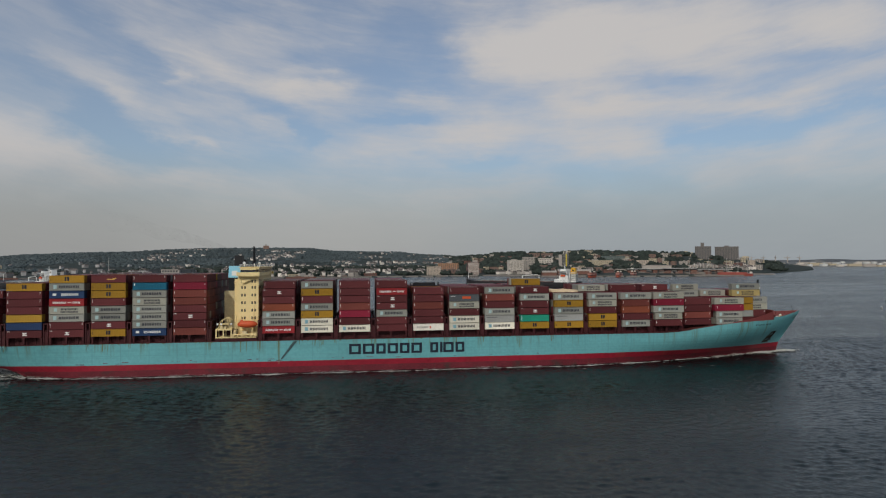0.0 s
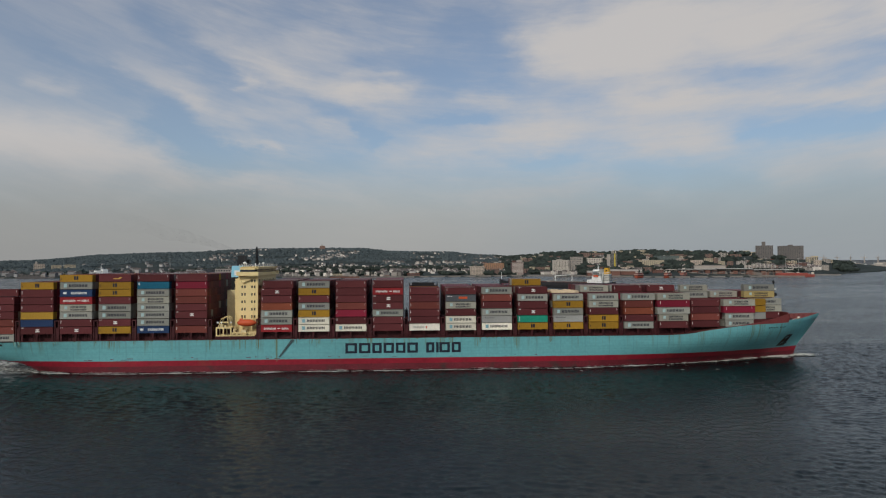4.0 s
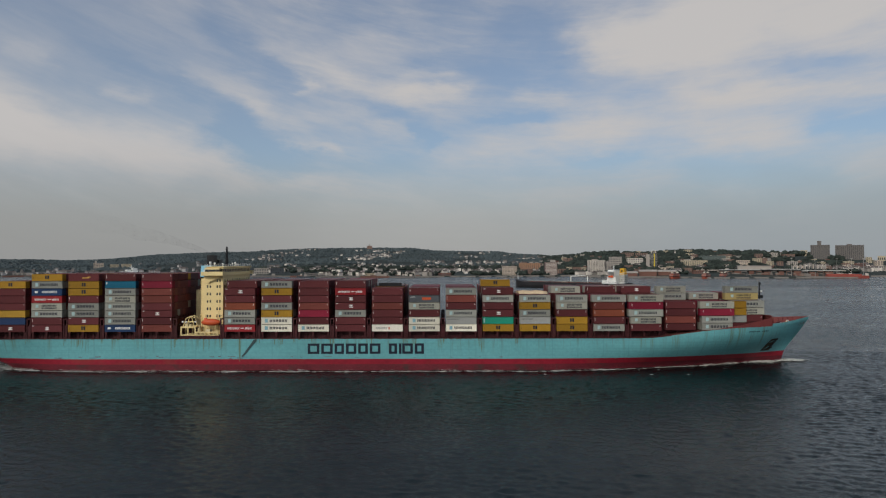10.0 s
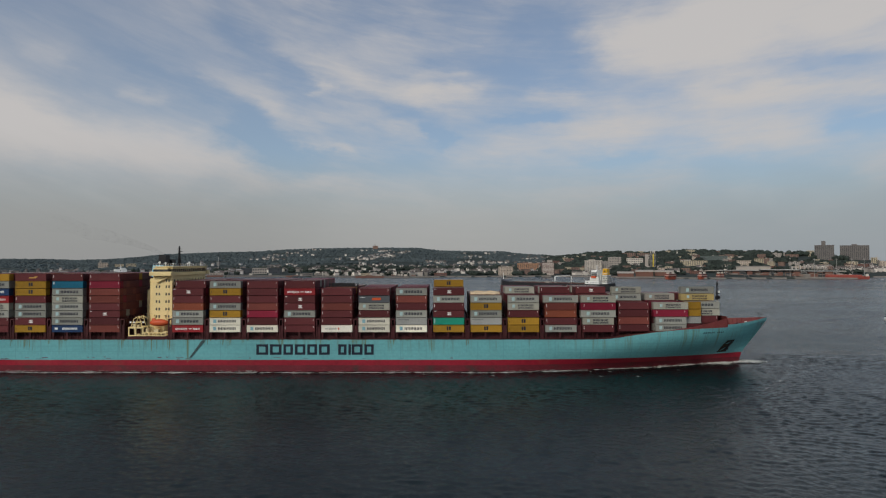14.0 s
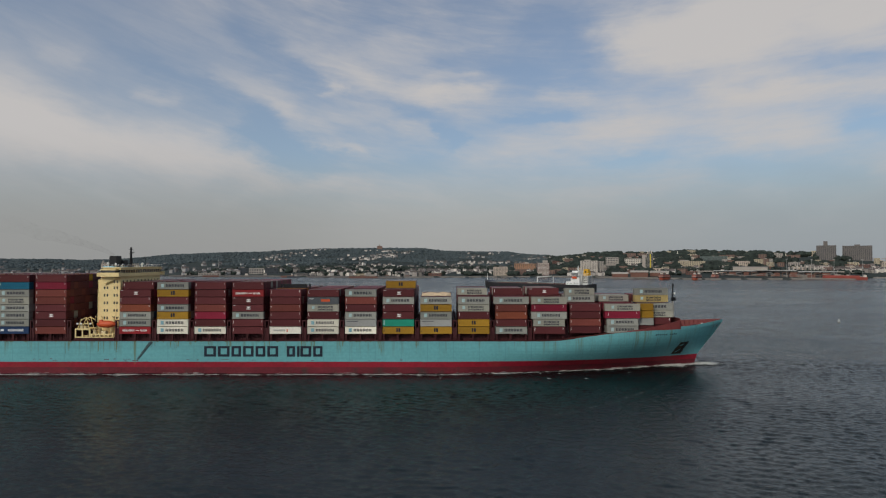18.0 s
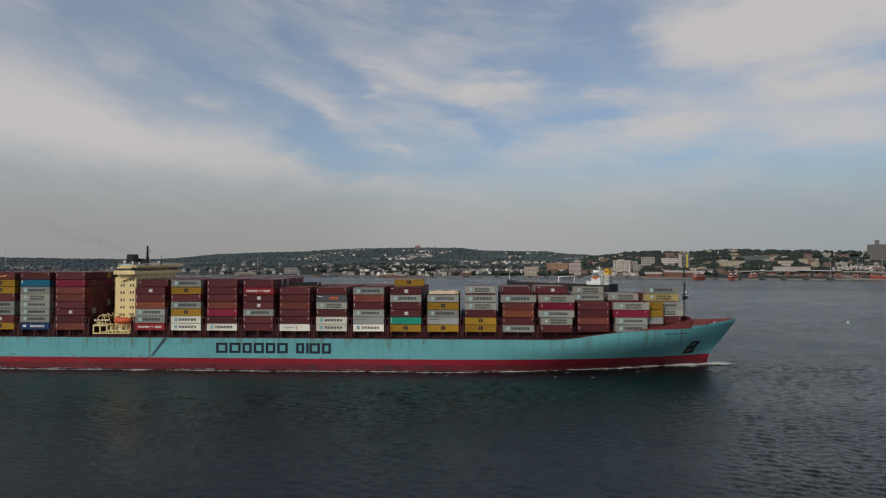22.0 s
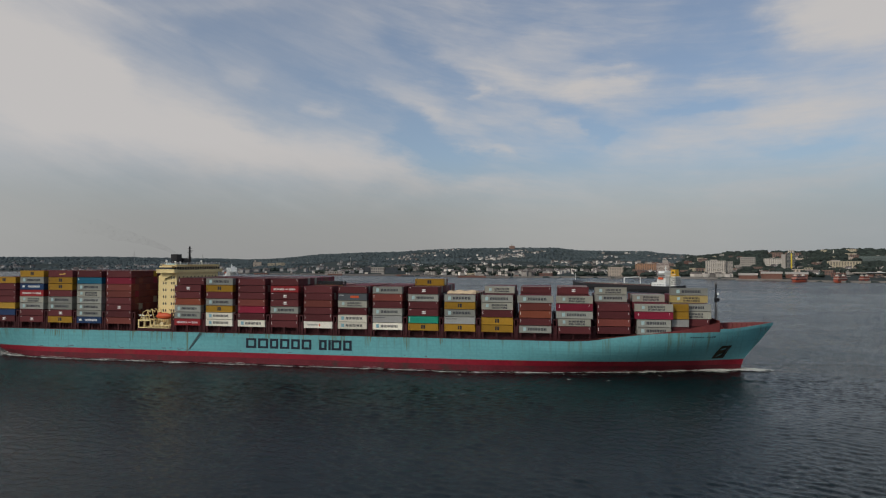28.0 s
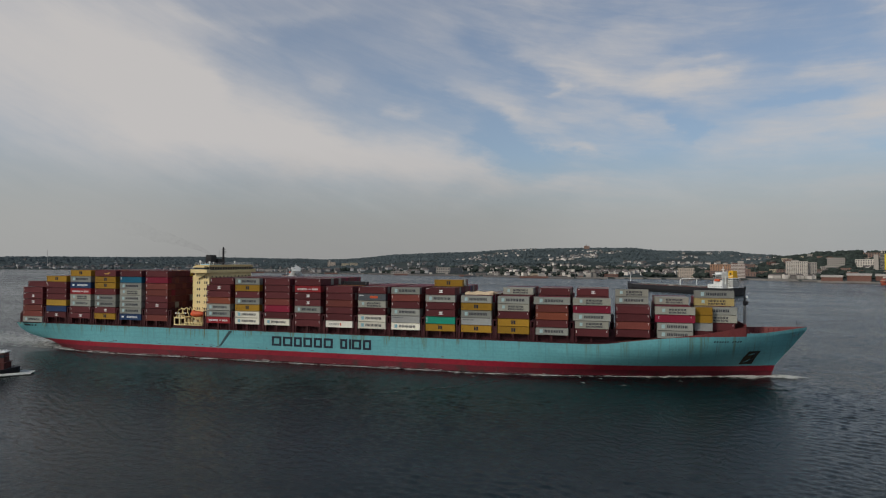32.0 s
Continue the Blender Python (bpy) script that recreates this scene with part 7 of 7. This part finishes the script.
def houses():
    """Small pale houses on the hills, too many to count, and the refinery far away."""
    rnd = random.Random(17)
    s = Soup()
    for n in range(5200):
        b = rnd.uniform(-68, 33)
        rs, rr = curve(SHORE, b), curve(RIDGE, b)
        k = rnd.random() ** 1.5 * 0.95
        if b > 6 and k > 0.8 or b < -22 and rnd.random() < 0.55 + 0.6 * k:
            continue
        r = rs + (150 if b > 11 else 35) + (rr - rs) * k
        x, y = at_polar(b, r)
        if noise.noise((x * 0.0035, y * 0.0035, 9.0)) < (-0.10 if k < 0.25 else 0.13):
            continue
        if any((x - cx) ** 2 + (y - cy) ** 2 < cr * cr for cx, cy, cr in KEEP_CLEAR):
            continue
        g = land_z(b, r)
        w, d, h = rnd.uniform(3.5, 7.5), rnd.uniform(4, 6), rnd.uniform(6, 10)
        if k < 0.12 and rnd.random() < 0.4:
            w, d, h = w * 1.4, d * 1.2, h * 1.0
        a = radians(-b + rnd.uniform(-40, 40))
        c, q = math.cos(a), math.sin(a)
        flat = rnd.random() < 0.35
        pts = [(-w, -d, -3), (w, -d, -3), (w, d, -3), (-w, d, -3), (-w, -d, h), (w, -d, h), (w, d, h), (-w, d, h), (-w, 0, h + (0.4 if flat else 4)), (w, 0, h + (0.4 if flat else 4))]
        pts = [(x + px * c - py * q, y + px * q + py * c, g + pz) for px, py, pz in pts]
        n0 = len(s.v)
        s.add(pts, [(0, 1, 5, 4), (2, 3, 7, 6), (1, 2, 6, 9, 5), (3, 0, 4, 8, 7)], 2 if b < -22 else 0)
        s.f += [tuple(n0 + i for i in f) for f in ((4, 5, 9, 8), (6, 7, 8, 9))]
        s.m += [1, 1]
    # western walls are coloured duller, for the haze before them
    far_wall = material("hazed_house_walls", (0.30, 0.29, 0.28), 0.85, spread=0.1, scale=0.1, island=0.6)
    wall = material("house_walls", (0.46, 0.42, 0.375), 0.85, spread=0.1, scale=0.1, island=0.7)
    roof = material("house_roofs", (0.13, 0.11, 0.10), 0.9, spread=0.2, scale=0.1, island=0.4)
    thing("hillside_houses", "small pale houses scattered among trees on the hills", "houses", kind="stuff", data=s.mesh("hillside_houses", [wall, roof, far_wall]))
    for k in range(44):
        x = 1750 + k * 40 + rnd.uniform(-20, 20)
        d = rnd.uniform(30, 330)
        y = 3310 - (x - 1500) * 0.2 + d
        r, h = rnd.uniform(12, 24), rnd.uniform(14, 20)
        thing("storage_tank", "white round oil storage tank on the far shore", "tank", pose(x, y, d * 0.05), group="oil storage tanks", data=shared(("tank", k % 5), lambda: Soup().tube((0, 0, 0), (0, 0, h), r, 16).mesh("storage_tank", WALL["white_roof"])))
    for k in range(48):
        x = 1650 + k * 38 + rnd.uniform(-30, 30)
        d = rnd.uniform(15, 330)
        y = 3305 - (x - 1500) * 0.2 + d
        w = rnd.uniform(14, 50)
        thing("shed", "low pale industrial shed on the far shore", "shed", pose(x, y, d * 0.045), group="industrial sheds", data=Soup().box(-w, w, -8, 8, 0, rnd.uniform(9, 20)).mesh("shed", WALL[("white", "tan", "pale")[k % 3]]))
    for k in range(8):
        x = 2350 + k * 75
        y = 3620 - (x - 1500) * 0.2
        s = Soup().box(-3, 3, -3, 3, 0, 34, inset=1.2).box(-26, 20, -1.5, 1.5, 33, 36).tube((-3, 0, 36), (4, 0, 50), 1.0, 4)
        thing("harbour_crane", "pale harbour crane on the far shore", "crane", pose(x, y, 26, 0, 0, 20 * (k % 3)), group="harbour cranes", data=s.mesh("harbour_crane", WALL["pale"]))


town()
ferry_terminal()
ships_at_the_piers()
houses()
woods()
tanker(304, 760, 142)
tanker(-526, 863, 138, "white", "white funnel")


def buoy():
    ob = thing("buoy", "small pale buoy afloat with a cage top", "buoy", pose(493, 234, 0, 4, -5, 0) @ Matrix.Scale(0.8, 4))
    part("float", Soup().tube((0, 0, -0.5), (0, 0, 0.7), 1.3, 12, r2=1.1), MAT["mast"], ob)
    s = Soup()
    for k in range(4):
        a = k * math.pi / 2
        s.tube((math.cos(a), math.sin(a), 0.8), (0.35 * math.cos(a), 0.35 * math.sin(a), 2.0), 0.09, 4)
    s.box(-0.5, 0.5, -0.5, 0.5, 1.9, 2.5)
    part("cage", s, MAT["white"], ob)


buoy()


def tugboat():
    """A harbour tug with a red-brown house, pushing a white bow wave. Its stem lies at the origin's x = 12."""
    ob = thing("tugboat", "black-hulled tugboat with a red-brown deckhouse making way", "tugboat")
    brown = material("red_brown_house_paint", (0.11, 0.035, 0.03), 0.55, spread=0.2, scale=0.8)
    st = [-13, -11, -6, 0, 5, 9, 11, 12.2]
    bd = [3.6, 4.3, 4.7, 4.7, 4.5, 3.4, 1.9, 0.3]
    zt = [1.7, 1.6, 1.6, 1.8, 2.1, 2.5, 2.8, 3.0]
    rows = [[(a, -b * 0.75, -1), (a, -b, 1.0), (a, -b, z), (a, b, z), (a, b, 1.0), (a, b * 0.75, -1)] for a, b, z in zip(st, bd, zt)]
    s = Soup().grid(rows)
    s.add(rows[0], [tuple(range(6))])
    part("hull", solid(s), MAT["black"], ob)
    s = Soup()
    for side in (-1, 1):
        pts = [(a, side * (b + 0.15), z - 0.2) for a, b, z in zip(st, bd, zt)]
        for p, q in zip(pts, pts[1:]):
            s.tube(p, q, 0.3, 6)
    part("fender", s, MAT["black"], ob)
    part("deckhouse", Soup().box(-4.5, 8.2, -3.0, 3.0, 1.6, 4.6), brown, ob)
    for x in (-3.4, -1.4, 0.6, 2.6, 4.6, 6.6):
        for yy in (-3.03, 3.03):
            part("window", Soup().box(x - 0.4, x + 0.4, yy - 0.03, yy + 0.03, 2.9, 3.9), MAT["glass"], ob)
    part("upper_deck", Soup().box(-4.8, 8.6, -3.2, 3.2, 4.6, 4.8), brown, ob)
    wh = part("wheelhouse", Soup().box(2.8, 7.8, -2.3, 2.3, 4.8, 8.4, inset=0.15), brown, ob)
    part("window_band", Soup().box(2.84, 7.76, -2.26, 2.26, 6.6, 7.6), MAT["glass"], wh)
    part("roof", Soup().box(2.4, 8.2, -2.6, 2.6, 8.4, 8.7), MAT["white"], wh)
    part("stack", Soup().tube((-1.5, 0, 4.8), (-1.7, 0, 8.4), 0.9, 10, r2=0.8), MAT["black"], ob)
    part("mast", Soup().tube((3.6, 0, 8.6), (3.4, 0, 12.8), 0.14, 6, r2=0.07).box(3.35, 3.55, -1.1, 1.1, 10.8, 10.95), MAT["mast"], ob)
    part("rail", Soup().tube((-4.6, -3.1, 5.8), (2.4, -3.1, 5.8), 0.05, 4).tube((-4.6, 3.1, 5.8), (2.4, 3.1, 5.8), 0.05, 4).tube((-4.6, -3.1, 5.8), (-4.6, 3.1, 5.8), 0.05, 4), MAT["mast"], ob)
    for x in (5.2, 6.4, 7.4):
        part("searchlight", Soup().tube((x, 0.8, 8.6), (x, 0.8, 9.3), 0.22, 6), MAT["white"], wh)
    for y in (-1.2, 1.2):
        part("bitt", Soup().tube((9.6, y, 2.2), (9.6, y, 3.3), 0.22, 6), MAT["black"], ob)
    rows, dens = [], []
    for i in range(28):
        x = 17 - i * 1.6
        w = 0.3 + i * 0.55
        rows.append([(x, -w - 2.6, 0.08), (x, -w - 0.9, 0.75 if i < 14 else 0.3), (x, -w * 0.6 + 0.4, 0.25), (x, w * 0.6 - 0.4, 0.25), (x, w + 0.9, 0.75 if i < 14 else 0.3), (x, w + 2.6, 0.08)])
        k = 0.92 - 0.012 * i
        dens.append([k - 0.45, k + 0.1, k - 0.1, k - 0.1, k + 0.1, k - 0.45])
    fo = foam_strip("bow_wave", "white bow wave pushed up by the tug", rows, dens)
    return ob, fo


tug, tug_foam = tugboat()
TUG_ROWS = [(t, pose(x, y, 0, 0, 0, h) @ pose(-12.2, 0, 0)) for t, x, y, h in ((0, -90, -92, 14), (8, -30, -82, 14), (16, 33, -72, 18), (24, 92, -61, 28), (29, 133.6, -57.0, 36), (30.5, 145.2, -57.6, 38), (32, 156.5, -58.5, 40))]


def motions():
    rows = [(t, ship_at(x, y, h)) for t, x, y, h in SHIP_ROWS]
    walk(ship, rows)
    walk(tug, TUG_ROWS)
    walk(tug_foam, [(t, p @ pose(0, 0, 0.2)) for t, p in TUG_ROWS])
    for ob, m in CARGO:
        walk(ob, [(t, p @ m) for t, p in rows[::2]])



motions()
